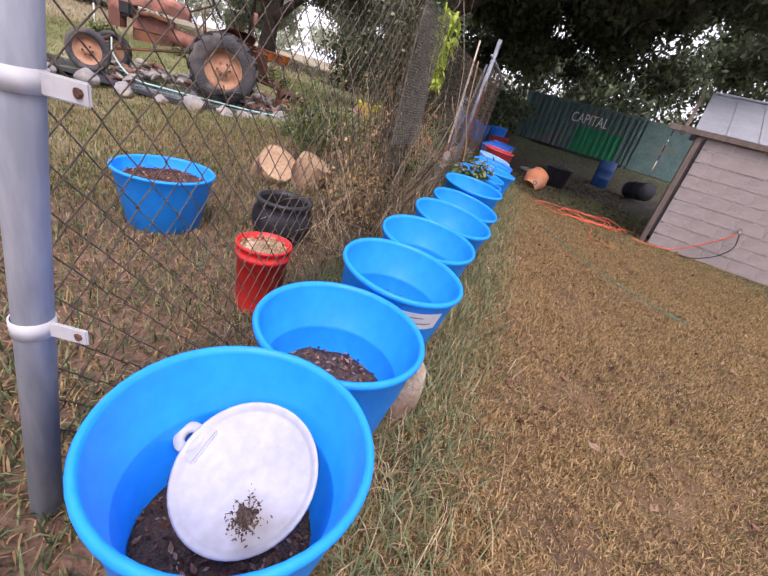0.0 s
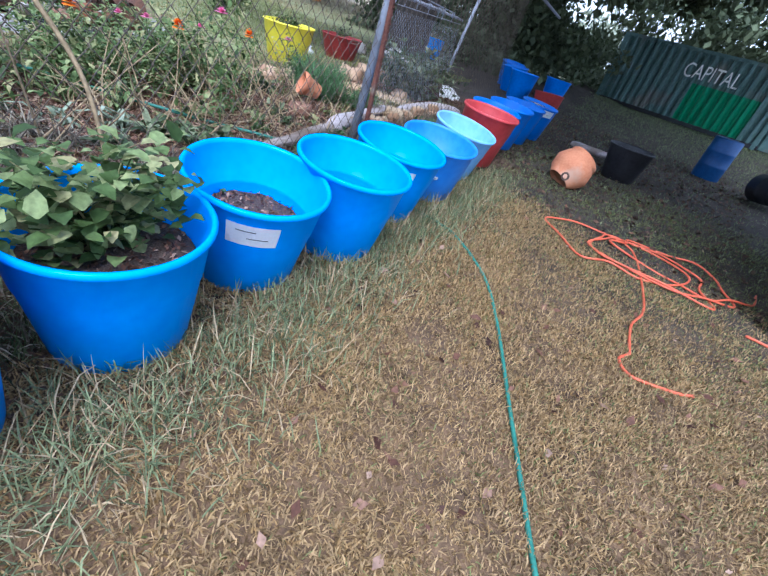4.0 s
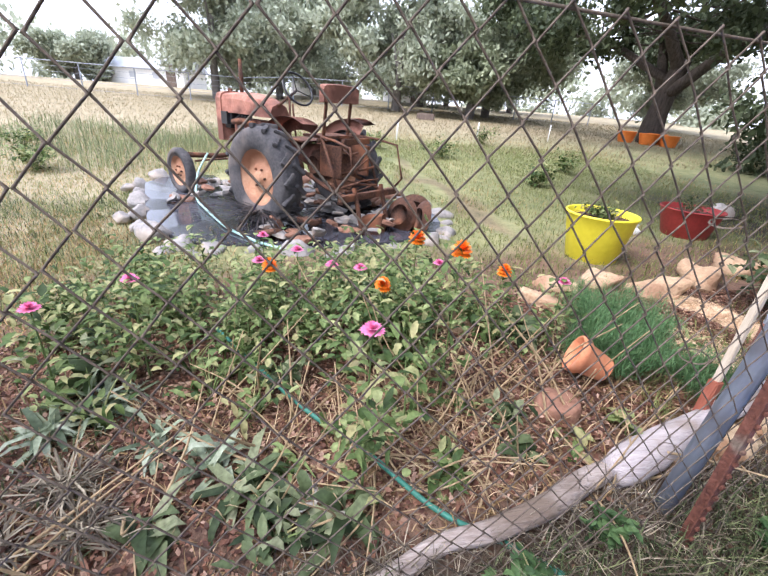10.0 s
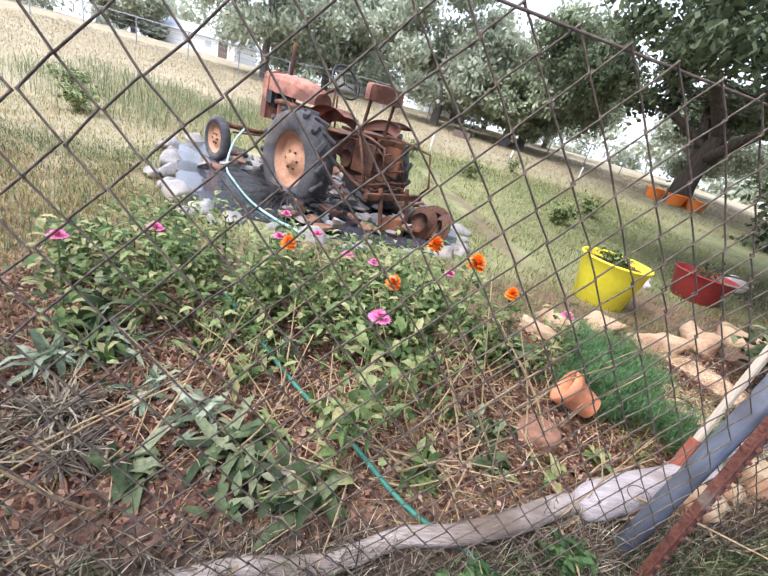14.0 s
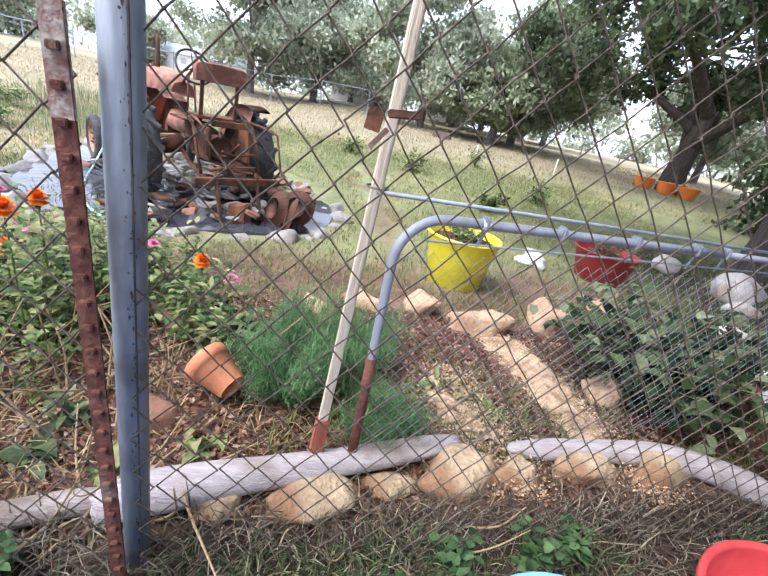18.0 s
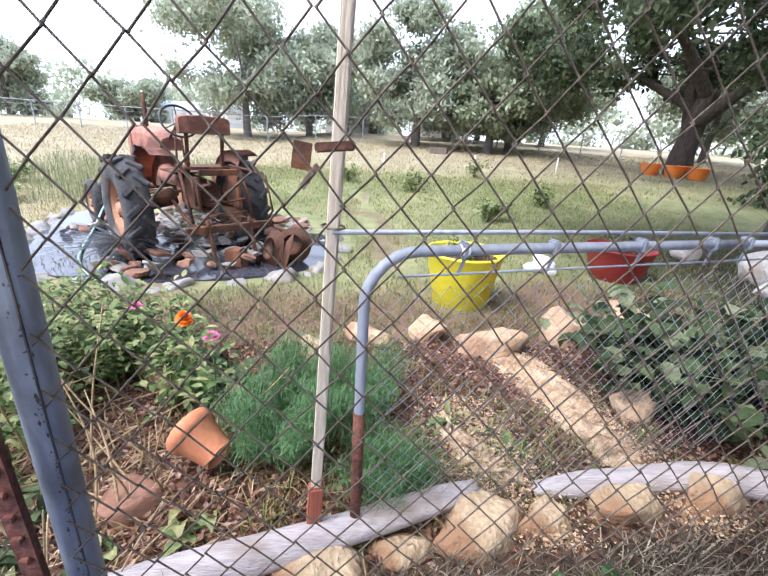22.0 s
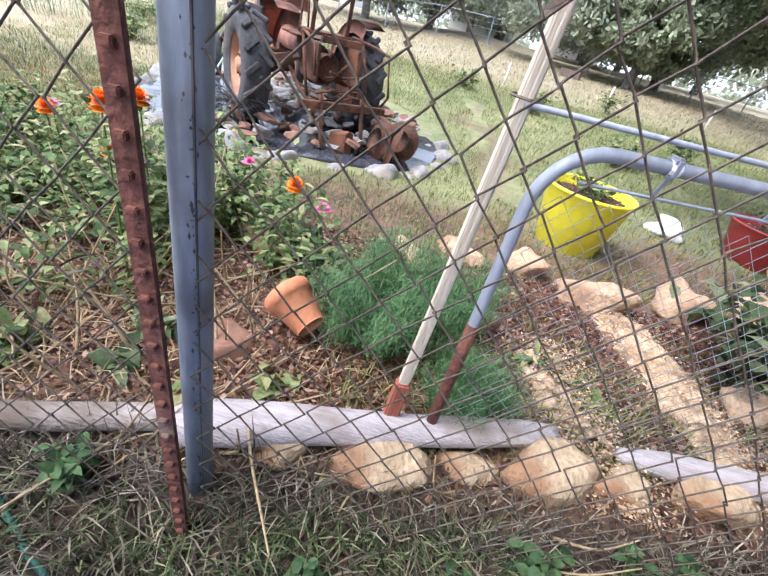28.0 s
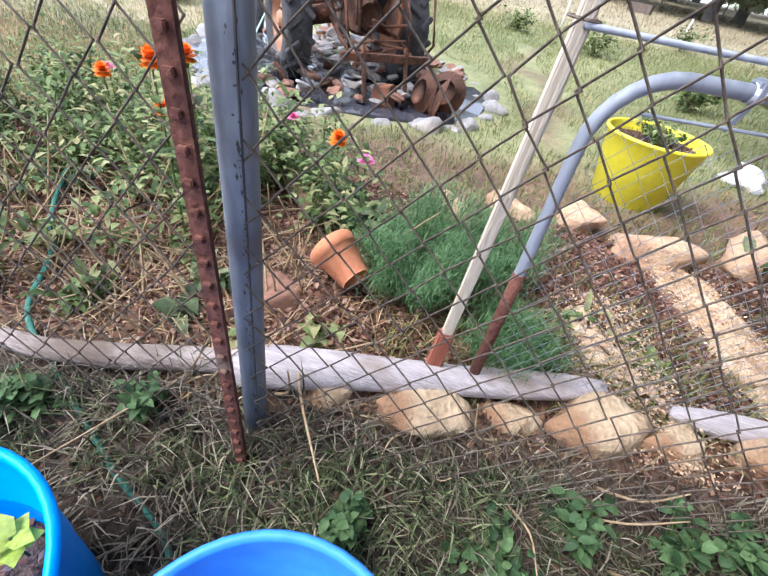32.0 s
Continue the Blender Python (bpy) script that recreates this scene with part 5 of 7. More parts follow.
tub(-0.42, 2.32, "bluetub", "low blue plastic tub holding dry leaves behind the fence", 0, 0.8, "litter", None, r=0.325, h=0.42, group="tubs behind the fence", seed=30)
pt = empty("flower_pot", pose(-0.655, 8.06, 0.615, 0, 0, 0), "terracotta flower pot lying on its side", "flower pot")
body = part("clay_shell", lathe([(0, 0.0), (0.075, 0.0), (0.08, 0.006), (0.108, 0.17), (0.122, 0.172), (0.128, 0.225), (0.124, 0.232), (0.112, 0.232), (0.100, 0.17), (0.07, 0.012), (0, 0.012)], 36), M["terracotta"], pt, smooth=True)
body.matrix_basis = pose(0, 0, 0, 70, 0, -28) @ Matrix.Scale(0.80, 4)

# sticks and seedling in the tubs
for (x, y, z) in ((0.30, 8.44, 0.452), (0.335, 8.53, 0.448), (0.55, 7.82, 0.375), (0.65, 7.58, 0.365)):
    e = part("plant_marker", box(0.014, 0.003, 0.10, 0.001, (0, 0, 0.03)), M["white"])
    e.matrix_world = pose(x, y, z, 8, 5, x * 400)
    tagged(e, "small white plastic plant marker in the soil", "plant marker", "plant markers")

def sprig(x, y, z, n, size, mat_key, label, hgt=0.1, seed=1):
    g = np.random.default_rng(seed)
    e = empty("seedling", pose(x, y, z), label, "plant")
    part("stem", tube([(0, 0, 0), (0.005, 0, hgt * 0.5), (0, 0.004, hgt)], 0.003, 6), M["leaf"], e, smooth=True)
    a = np.arange(n) * 2.4
    p = np.zeros((n, 3))
    p[:, 2] = np.linspace(hgt * 0.5, hgt, n)
    v, f = blades(p, a, g.uniform(0.9, 1.4, n), size, size * 0.45, 0.5, 1.6)
    soup("foliage", v, f, M[mat_key], e)["kind"] = "stuff"
    return e
sprig(0.47, 7.66, 0.385, 8, 0.065, "yellowleaf", "small bright green seedling in a blue tub", 0.12, 3)

def leafy(name, x, y, n, spread, hgt, size, mat_key, label, seed, z=None, flat=0.8, aspect=0.75, base=0.05, stems=8, group=""):
    """A bushy plant: stems and a cloud of leaves thinning outward."""
    g = np.random.default_rng(seed)
    zz = gz(x, y) if z is None else z
    e = empty(name, pose(x, y, zz), label, "plant", group)
    V, F, nb = [], [], 0
    tips = []
    for k in range(stems):
        a = g.uniform(0, 6.28)
        r = spread * g.uniform(0.3, 1.0)
        t = np.array((r * math.cos(a), r * math.sin(a), hgt * g.uniform(0.55, 1.0)))
        tips.append(t)
        c = spline([(0, 0, -0.02), t * (0.35, 0.35, 0.55), t], 8)
        v, f = tube_arrays(c, np.linspace(0.006, 0.002, len(c)), 5)
        V.append(v), F.append(f + nb)
        nb += len(v)
    soup("stem_tangle", np.vstack(V), np.vstack(F), M["leaf"], e)["kind"] = "stuff"
    tips = np.array(tips)
    pick = g.integers(0, stems, n)
    fr = g.uniform(0.25, 1.05, n)
    c = tips[pick] * np.stack([fr, fr, fr ** 0.8], -1) + g.normal(0, spread * 0.14, (n, 3))
    c[:, 2] = np.maximum(c[:, 2], base)
    v, f = leaves(c, g.uniform(0, 6.28, n), g.normal(1.2, flat * 0.5, n), g.uniform(0.7, 1.3, n) * size, g.uniform(0.7, 1.2, n) * size * aspect * 0.9, g.normal(0.7, 0.35, n))
    soup("foliage", v, f, M[mat_key], e, smooth=True)["kind"] = "stuff"
    return e

leafy("leafy_plant", 0.90, 5.62, 620, 0.36, 0.44, 0.062, "leaf", "leafy green squash plant spilling over its tub", 11, z=0.40, aspect=1.0, stems=12)
leafy("garden_plant", -1.45, 10.45, 700, 0.75, 0.55, 0.12, "leafdark", "dense dark green bushy plant behind the gate", 12, stems=16)
leafy("garden_plant", -1.55, 11.1, 350, 0.5, 0.5, 0.12, "leafdark", "dense dark green bushy plant behind the gate", 13, stems=10)
for k, (x, y, r) in enumerate([(-0.12, 9.05, 0.13), (0.22, 7.2, 0.10), (-0.3, 10.5, 0.2), (0.45, 6.2, 0.15), (-0.35, 10.9, 0.22), (0.10, 8.36, 0.07), (0.02, 8.78, 0.12), (0.10, 8.9, 0.11), (0.16, 7.3, 0.10), (0.05, 7.62, 0.08), (-0.22, 9.5, 0.12), (-0.18, 9.3, 0.10)]):
    leafy("weed", x, y, 90, r, 0.17, 0.045, "leafweed", "small nettle-like green weed on the bank", 14 + k, stems=6, group="weeds on the bank")

# fennel: many fine threads
def fennel(x, y, r, hgt, n, seed):
    g = np.random.default_rng(seed)
    e = empty("fennel_plant", pose(x, y, gz(x, y)), "feathery dark green fennel-like bush", "plant")
    stems = []
    V, F, nb = [], [], 0
    for k in range(26):
        a, q = g.uniform(0, 6.28), r * math.sqrt(g.uniform(0, 1))
        t = np.array((q * math.cos(a), q * math.sin(a), hgt * g.uniform(0.5, 1)))
        stems.append(t)
        c = spline([t * (0.2, 0.2, 0), t * (0.6, 0.6, 0.55), t], 8)
        v, f = tube_arrays(c, 0.003, 4)
        V.append(v), F.append(f + nb)
        nb += len(v)
    soup("stem_tangle", np.vstack(V), np.vstack(F), M["fennel"], e)["kind"] = "stuff"
    S = np.array(stems)
    fr = g.uniform(0.15, 1.05, n)
    c = S[g.integers(0, 26, n)] * np.stack([0.25 + 0.75 * fr, 0.25 + 0.75 * fr, fr], -1) + g.normal(0, 0.035, (n, 3))
    c[:, 2] = np.maximum(c[:, 2], 0.01)
    v, f = blades(c, g.uniform(0, 6.28, n), g.normal(0.9, 0.6, n), g.uniform(0.025, 0.07, n), 0.0026, 0.5)
    soup("fronds", v, f, M["fennel"], e)["kind"] = "stuff"
fennel(-0.95, 8.26, 0.36, 0.36, 20000, 4)
fennel(-1.25, 8.62, 0.30, 0.30, 9000, 6)
fennel(-0.72, 8.72, 0.24, 0.20, 5000, 7)

# clumps of strap-leaved plants
def clump(x, y, n, length, width, mat_key, label, seed, lean=(0.5, 0.35), group="", z=None, mid=1.5):
    g = np.random.default_rng(seed)
    zz = gz(x, y) if z is None else z
    e = empty("leaf_clump", pose(x, y, zz), label, "plant", group)
    p = np.stack([g.normal(0, 0.03, n), g.normal(0, 0.03, n), np.zeros(n)], -1)
    v, f = leaves(p, g.uniform(0, 6.28, n), g.normal(lean[0], lean[1], n), g.uniform(0.6, 1.2, n) * length, g.uniform(0.7, 1.2, n) * width * 1.15, g.normal(1.9, 0.5, n))
    soup("foliage", v, f, M[mat_key], e, smooth=True)["kind"] = "stuff"
    if n > 10:
        q = n // 4
        p = np.stack([g.normal(0, length * 0.3, q), g.normal(0, length * 0.3, q), np.full(q, 0.015)], -1)
        v, f = leaves(p, g.uniform(0, 6.28, q), g.normal(1.45, 0.15, q), g.uniform(0.3, 0.7, q) * length, 0.016, g.normal(0.5, 0.4, q))
        soup("withered_foliage", v, f, M["litter"], e)["kind"] = "stuff"
    return e
for k, (x, y, n, L, wd, mk) in enumerate([(-0.22, 6.34, 46, 0.26, 0.034, "leafdark"), (-0.34, 6.2, 22, 0.24, 0.03, "leafgrey"), (-0.08, 6.68, 20, 0.24, 0.055, "leafdark"), (-0.16, 6.5, 14, 0.18, 0.05, "leafdark"), (-0.3, 6.45, 20, 0.2, 0.02, "leaf"), (-0.72, 5.66, 60, 0.26, 0.022, "leafgrey"), (-0.58, 5.5, 44, 0.24, 0.025, "leafgrey"), (-0.92, 5.48, 20, 0.26, 0.08, "leafdark"), (-0.10, 6.05, 14, 0.20, 0.05, "leafdark"), (-0.45, 5.95, 30, 0.2, 0.02, "leafgrey"), (-0.28, 5.72, 190, 0.26, 0.006, "deadgrey"), (-0.12, 5.85, 150, 0.22, 0.006, "deadgrey"), (-0.05, 5.6, 150, 0.24, 0.006, "deadgrey"), (-1.3, 7.9, 34, 0.32, 0.06, "leafdark"), (-1.55, 7.65, 26, 0.3, 0.05, "leafdark"), (-0.45, 8.02, 14, 0.12, 0.05, "leaf"), (-0.32, 7.45, 16, 0.14, 0.05, "leafdark"), (-0.35, 7.72, 12, 0.12, 0.04, "leaf"), (-0.95, 9.35, 18, 0.16, 0.03, "leaf"), (-1.1, 9.1, 20, 0.18, 0.03, "leaf"), (-0.2, 7.05, 20, 0.14, 0.03, "leaf"), (-0.62, 7.3, 18, 0.13, 0.03, "leaf")]):
    clump(x, y, n, L, wd, mk, "clump of drooping strap-shaped leaves in the bed", 300 + k, (0.8, 0.45), "leaf clumps in the bed")

for k, (x, y, r, hh, mk) in enumerate([(-0.62, 6.3, 0.2, 0.2, "leaf"), (-0.78, 6.08, 0.24, 0.22, "leaf"), (-0.62, 5.66, 0.26, 0.24, "leaf"), (-0.98, 5.95, 0.26, 0.26, "leaf"), (-0.02, 6.46, 0.16, 0.12, "leafdark"), (-0.82, 6.42, 0.2, 0.2, "leafdark"), (-0.45, 6.72, 0.16, 0.14, "leaf"), (-1.1, 5.5, 0.28, 0.28, "leafdark"), (-0.25, 7.15, 0.1, 0.1, "leaf"), (-0.5, 7.45, 0.1, 0.1, "leafdark")]):
    leafy("garden_plant", x, y, 42, r, hh, 0.07, mk, "low wilting leafy plant in the bed", 330 + k, flat=1.2, aspect=0.5, base=0.02, stems=9, group="low plants in the bed")

# zinnia bed
def zinnia(x, y, hgt, flower, seed, blooms=1):
    g = np.random.default_rng(seed)
    e = empty("zinnia_plant", pose(x, y, gz(x, y)), {"": "green leafy zinnia plant without a bloom", "orangefl": "zinnia plant with a bright orange bloom", "pinkfl": "zinnia plant with a pink bloom"}[flower], "flower", "zinnia bed")
    lean = g.normal(0, 0.06, 2) * (0 if flower else 1)
    top = np.array((lean[0], lean[1], hgt))
    c = spline([(0, 0, -0.02), top * (0.3, 0.3, 0.5), top], 8)
    part("stem", tube(c, np.linspace(0.006, 0.003, len(c)), 5), M["leaf"], e, smooth=True)
    n = int(60 + hgt * 90)
    fr = g.uniform(0.12, 0.96, n)
    p = top * np.stack([fr, fr, fr], -1) + g.normal(0, 0.065, (n, 3))
    p[:, 2] = np.maximum(p[:, 2], 0.02)
    v, f = leaves(p, g.uniform(0, 6.28, n), g.normal(1.15, 0.3, n), g.uniform(0.035, 0.085, n), g.uniform(0.018, 0.038, n), g.normal(0.7, 0.4, n))
    soup("foliage", v, f, M["leaf"], e, smooth=True)["kind"] = "stuff"
    if flower:
        for rr, ln, nn, lift in ((0.0, 0.026, 18, 1.75), (0.0, 0.026, 18, 1.35), (0.0, 0.025, 16, 1.0), (0.0, 0.024, 12, 0.65), (0.0, 0.022, 8, 0.25)) if flower == "orangefl" else ((0.0, 0.024, 15, 1.35), (0.0, 0.019, 12, 0.95), (0.0, 0.014, 8, 0.5)):
            a = np.arange(nn) * 6.283 / nn + lift
            q = np.tile(top + (0, 0, 0.004 + (1.35 - lift) * 0.012), (nn, 1))
            v, f = blades(q, a, np.full(nn, lift), ln * 1.8, ln * 0.9, 0.25, 1.5)
            soup("petals", v, f, M[flower], e)
    return e

zp = [(-1.02, 7.08, 0.75, "orangefl"), (-0.70, 7.20, 0.80, "orangefl"), (-1.0, 6.92, 0.50, "orangefl"), (-1.25, 6.33, 0.50, "orangefl"), (-1.25, 7.70, 0.48, "orangefl"), (-0.20, 6.76, 0.71, "pinkfl"), (-1.35, 6.26, 0.49, "pinkfl"), (-1.85, 6.22, 0.48, "pinkfl"), (-1.6, 6.46, 0.47, "pinkfl"), (-1.35, 6.67, 0.47, "pinkfl"), (-1.28, 6.83, 0.48, "pinkfl"), (-1.0, 7.93, 0.49, "pinkfl"), (-0.95, 5.75, 0.55, "pinkfl"), (-0.75, 5.45, 0.52, "pinkfl"), (-1.45, 7.35, 0.45, "pinkfl")]
gg = np.random.default_rng(21)
while len(zp) < 74:
    x, y = gg.uniform(-1.9, -0.45), gg.uniform(5.1, 7.75)
    if -x > 0.78 + 0.12 * abs(y - 6.9) or gg.random() < 0.12:
        zp.append((x, y, gg.uniform(0.26, 0.50) * (0.75 + 0.25 * min(1, (-x - 0.3))), ""))
for k, (x, y, hh, fl) in enumerate(zp):
    zinnia(x, y, hh, fl, 400 + k)

# dead stalks
def stalks(n, xr, yr, seed, lo, hi, label, group="dead stalks"):
    g = np.random.default_rng(seed)
    for k in range(n):
        x, y = g.uniform(*xr), g.uniform(*yr)
        L = g.uniform(lo, hi)
        a, l = g.uniform(0, 6.28), g.uniform(0.3, 1.45)
        d = np.array((math.cos(a) * math.sin(l), math.sin(a) * math.sin(l), math.cos(l))) * L
        c = spline([(0, 0, 0.005), d * 0.5 + g.normal(0, 0.03, 3), d], 8)
        c[:, 2] = np.maximum(c[:, 2], 0.01)
        o = part("dead_stalk", tube(c, np.linspace(g.uniform(0.004, 0.007), 0.0022, len(c)), 6), M["straw"], smooth=True)
        o.location = (x, y, gz(x, y))
        tagged(o, label, "stalk", group)
stalks(84, (-1.0, -0.05), (5.9, 8.0), 31, 0.25, 0.65, "bent dry straw-coloured plant stalk")
stalks(34, (-1.3, -0.35), (6.3, 7.6), 34, 0.35, 0.75, "thin upright dry flower stalk")
stalks(16, (-0.1, 0.35), (4.6, 6.4), 32, 0.4, 1.0, "long dry straw-coloured weed stalk")
stalks(12, (-0.4, 0.1), (8.2, 9.6), 33, 0.15, 0.35, "thin dry twig on the bank")

wl_ = clump(-0.17, 6.57, 3, 0.21, 0.15, "paleleaf", "pale curled dead leaf in the bed", 350, (1.2, 0.15), mid=1.2)

# sawdust path
def sawdust(path_pts, label):
    bm = bmesh.new()
    rows = []
    for k, (x, y, r) in enumerate(spline(path_pts, 44)):
        rows.append([bm.verts.new((x + r * q * 0.3 + 0.05 * noise.noise(Vector((k * 0.6, q, 1))), y + r * q * (1.15 + 0.4 * noise.noise(Vector((k * 0.5, q * 2, 7)))), gz(x, y) + 0.050 * (1 - abs(q) ** 1.3) - 0.004 + 0.035 * noise.noise(Vector((x * 9, y * 9 + q * 3, 0))) + 0.02 * noise.noise(Vector((k * 1.9, q * 9, 4))))) for q in np.linspace(-1.2, 1.2, 17)])
    for a, b in zip(rows, rows[1:]):
        for k in range(16):
            bm.faces.new((a[k], a[k + 1], b[k + 1], b[k]))
    bmesh.ops.recalc_face_normals(bm, faces=bm.faces[:])
    tagged(part("sawdust_patch", bm, M["sawdust"], smooth=True), label, "sawdust", kind="stuff")
sawdust([(-1.95, 9.62, 0.10), (-1.75, 9.68, 0.19), (-1.4, 9.82, 0.17), (-1.05, 9.84, 0.15), (-0.80, 9.88, 0.08)], "strip of pale sawdust and chips on the soil")
sawdust([(-1.15, 9.05, 0.06), (-0.98, 9.1, 0.11), (-0.82, 9.2, 0.14), (-0.70, 9.32, 0.08)], "small heap of pale sawdust beside the log")
sh2 = empty("plastic_sheet", pose(-1.72, 11.9, 0.42, 0, 0, 20), "crumpled dirty white plastic sheet on the ground", "sheet")
bm = bmesh.new()
bmesh.ops.create_grid(bm, x_segments=24, y_segments=18, size=0.5)
for v_ in bm.verts:
    v_.co.z = 0.09 + 0.13 * noise.noise(v_.co * 3.2) + 0.05 * noise.noise(v_.co * 9) - 0.25 * (v_.co.x ** 2 + v_.co.y ** 2)
part("sheet", bm, M["sheetwhite"], sh2, smooth=True)
sh3 = empty("plastic_bag", pose(-3.95, 10.7, gz(-3.95, 10.7), 0, 0, 50), "crumpled white plastic bag beside the yellow tub", "bag")
part("bag", rock(33, 0.2, 0.14, 0.12, 3, 0.6), M["sheetwhite"], sh3, smooth=True).location.z = 0.07

# ---- tubs in the garden and beyond ----
yt = tub(-2.885, 9.495, "yellowtub", "yellow plastic tub planted with greenery", 0, 0.86, "mulch", None, r=0.345, h=0.50, group="tubs in the garden", seed=31)
leafy("garden_plant", -2.885, 9.495, 260, 0.26, 0.13, 0.05, "leaf", "low greenery growing in the yellow tub", 60, z=0.85)
tub(-3.85, 11.55, "darkred", "dark red plastic tub among the weeds", 0, 0.8, "mulch", None, r=0.37, h=0.38, group="tubs in the garden", seed=32)
leafy("garden_plant", -3.85, 11.55, 120, 0.26, 0.16, 0.05, "leafdark", "weeds growing in the dark red tub", 61, z=0.76)
for k, (x, y) in enumerate([(-18.0, 21.2), (-17.4, 21.9), (-16.9, 22.6), (-17.9, 22.8)]):
    tub(x, y, "orangetub", "orange plastic tub at the foot of a tree", 0, 0.7, "mulch", None, r=0.42, h=0.5, group="orange tubs under the tree", seed=34 + k, nchips=20)
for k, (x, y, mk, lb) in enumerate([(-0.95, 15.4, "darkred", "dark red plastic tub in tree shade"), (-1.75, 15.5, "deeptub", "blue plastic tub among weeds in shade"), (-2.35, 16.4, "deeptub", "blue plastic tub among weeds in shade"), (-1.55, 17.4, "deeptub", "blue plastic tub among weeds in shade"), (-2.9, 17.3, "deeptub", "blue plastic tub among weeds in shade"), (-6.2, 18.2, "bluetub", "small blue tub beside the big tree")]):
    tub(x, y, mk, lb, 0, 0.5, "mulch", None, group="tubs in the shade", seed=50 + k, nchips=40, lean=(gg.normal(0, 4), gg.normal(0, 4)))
tub(1.40, 13.35, "blackplastic", "black plastic tub standing in the shade", 0, 0.3, "mulch", None, r=0.36, h=0.55, group="tubs in the shade", seed=60, nchips=40)
e = empty("terracotta_planter", pose(1.02, 11.1, 0.0), "round terracotta strawberry planter lying tilted in the grass", "planter")
q = part("clay_shell", lathe([(0, 0), (0.16, 0), (0.25, 0.1), (0.29, 0.22), (0.25, 0.34), (0.2, 0.38), (0.23, 0.41), (0.22, 0.43), (0.18, 0.42), (0.17, 0.37), (0.24, 0.22), (0, 0.06)], 36), M["terracotta"], e, smooth=True)
q.matrix_basis = pose(0, 0, 0.10, -38, 25, 0)
q2 = part("pocket", lathe([(0.03, 0), (0.05, 0.0), (0.055, 0.012), (0.03, 0.012), (0.03, 0)], 18), M["mulch"], e, "dark planting pocket")
q2.matrix_basis = pose(0.12, -0.24, 0.22, 75, 10, 25)
def barrel(x, y, mat_key, label, rx=0, ry=0, rz=0, z=0.0):
    e = empty("barrel", pose(x, y, gz(x, y) + z, rx, ry, rz), label, "barrel")
    part("drum", lathe([(0, 0), (0.27, 0), (0.285, 0.02), (0.285, 0.28), (0.295, 0.3), (0.285, 0.32), (0.285, 0.58), (0.295, 0.6), (0.285, 0.62), (0.285, 0.86), (0.27, 0.88), (0, 0.87)], 30), M[mat_key], e, smooth=True)
barrel(2.60, 17.2, "navydrum", "upright blue plastic drum before the container")
barrel(3.55, 16.6, "blackplastic", "dark drum lying by the shed corner", 82, 0, 30, 0.28)
log([(0.2, 14.4, 0.12), (0.8, 14.3, 0.14), (1.5, 14.6, 0.13)], 0.09, 0.07, "dark log lying in the shade", seed=21)
tl = empty("trellis_panel", pose(fence_x(3.2) + 0.04, 3.2, 0.80, 0, 0, 99.4), "fine grey-green plastic mesh panel tied to the fence", "mesh panel")
V, F, nb = [], [], 0
for k in range(26):
    z = k * 0.042
    v, f = tube_arrays([(0, 0.02 * math.sin(k), z), (0.35, 0.03, z + 0.01), (0.75, 0.0, z)], 0.002, 4)
    V.append(v), F.append(f + nb)
    nb += len(v)
for k in range(18):
    v, f = tube_arrays([(k * 0.044, 0.01, 0), (k * 0.044, 0.03, 0.55), (k * 0.044, 0.0, 1.08)], 0.002, 4)
    V.append(v), F.append(f + nb)
    nb += len(v)
soup("plastic_netting", np.vstack(V), np.vstack(F), M["wire"], tl)["kind"] = "stuff"

# ---- trees ----
def crown(clumps, n, size, mat_key, seed, parent, name="crown"):
    g = np.random.default_rng(seed)
    C = np.array(clumps, dtype=float)
    wt = (C[:, 3] ** 2) / (C[:, 3] ** 2).sum()
    pick = g.choice(len(C), n, p=wt)
    d = g.normal(0, 1, (n, 3))
    d /= np.linalg.norm(d, axis=1)[:, None]
    rad = C[pick, 3] * g.uniform(0.1, 1.0, n) ** 0.5 * (1 + 0.25 * g.normal(0, 1, n))
    c = C[pick, :3] + d * rad[:, None] * np.array((1, 1, 0.7))
    v, f = flakes(c, g.uniform(0.6, 1.3, n) * size, g, flat=0.9, aspect=0.7)
    ob = soup(name, v, f, M[mat_key], parent)
    ob["kind"] = "stuff"
    return ob

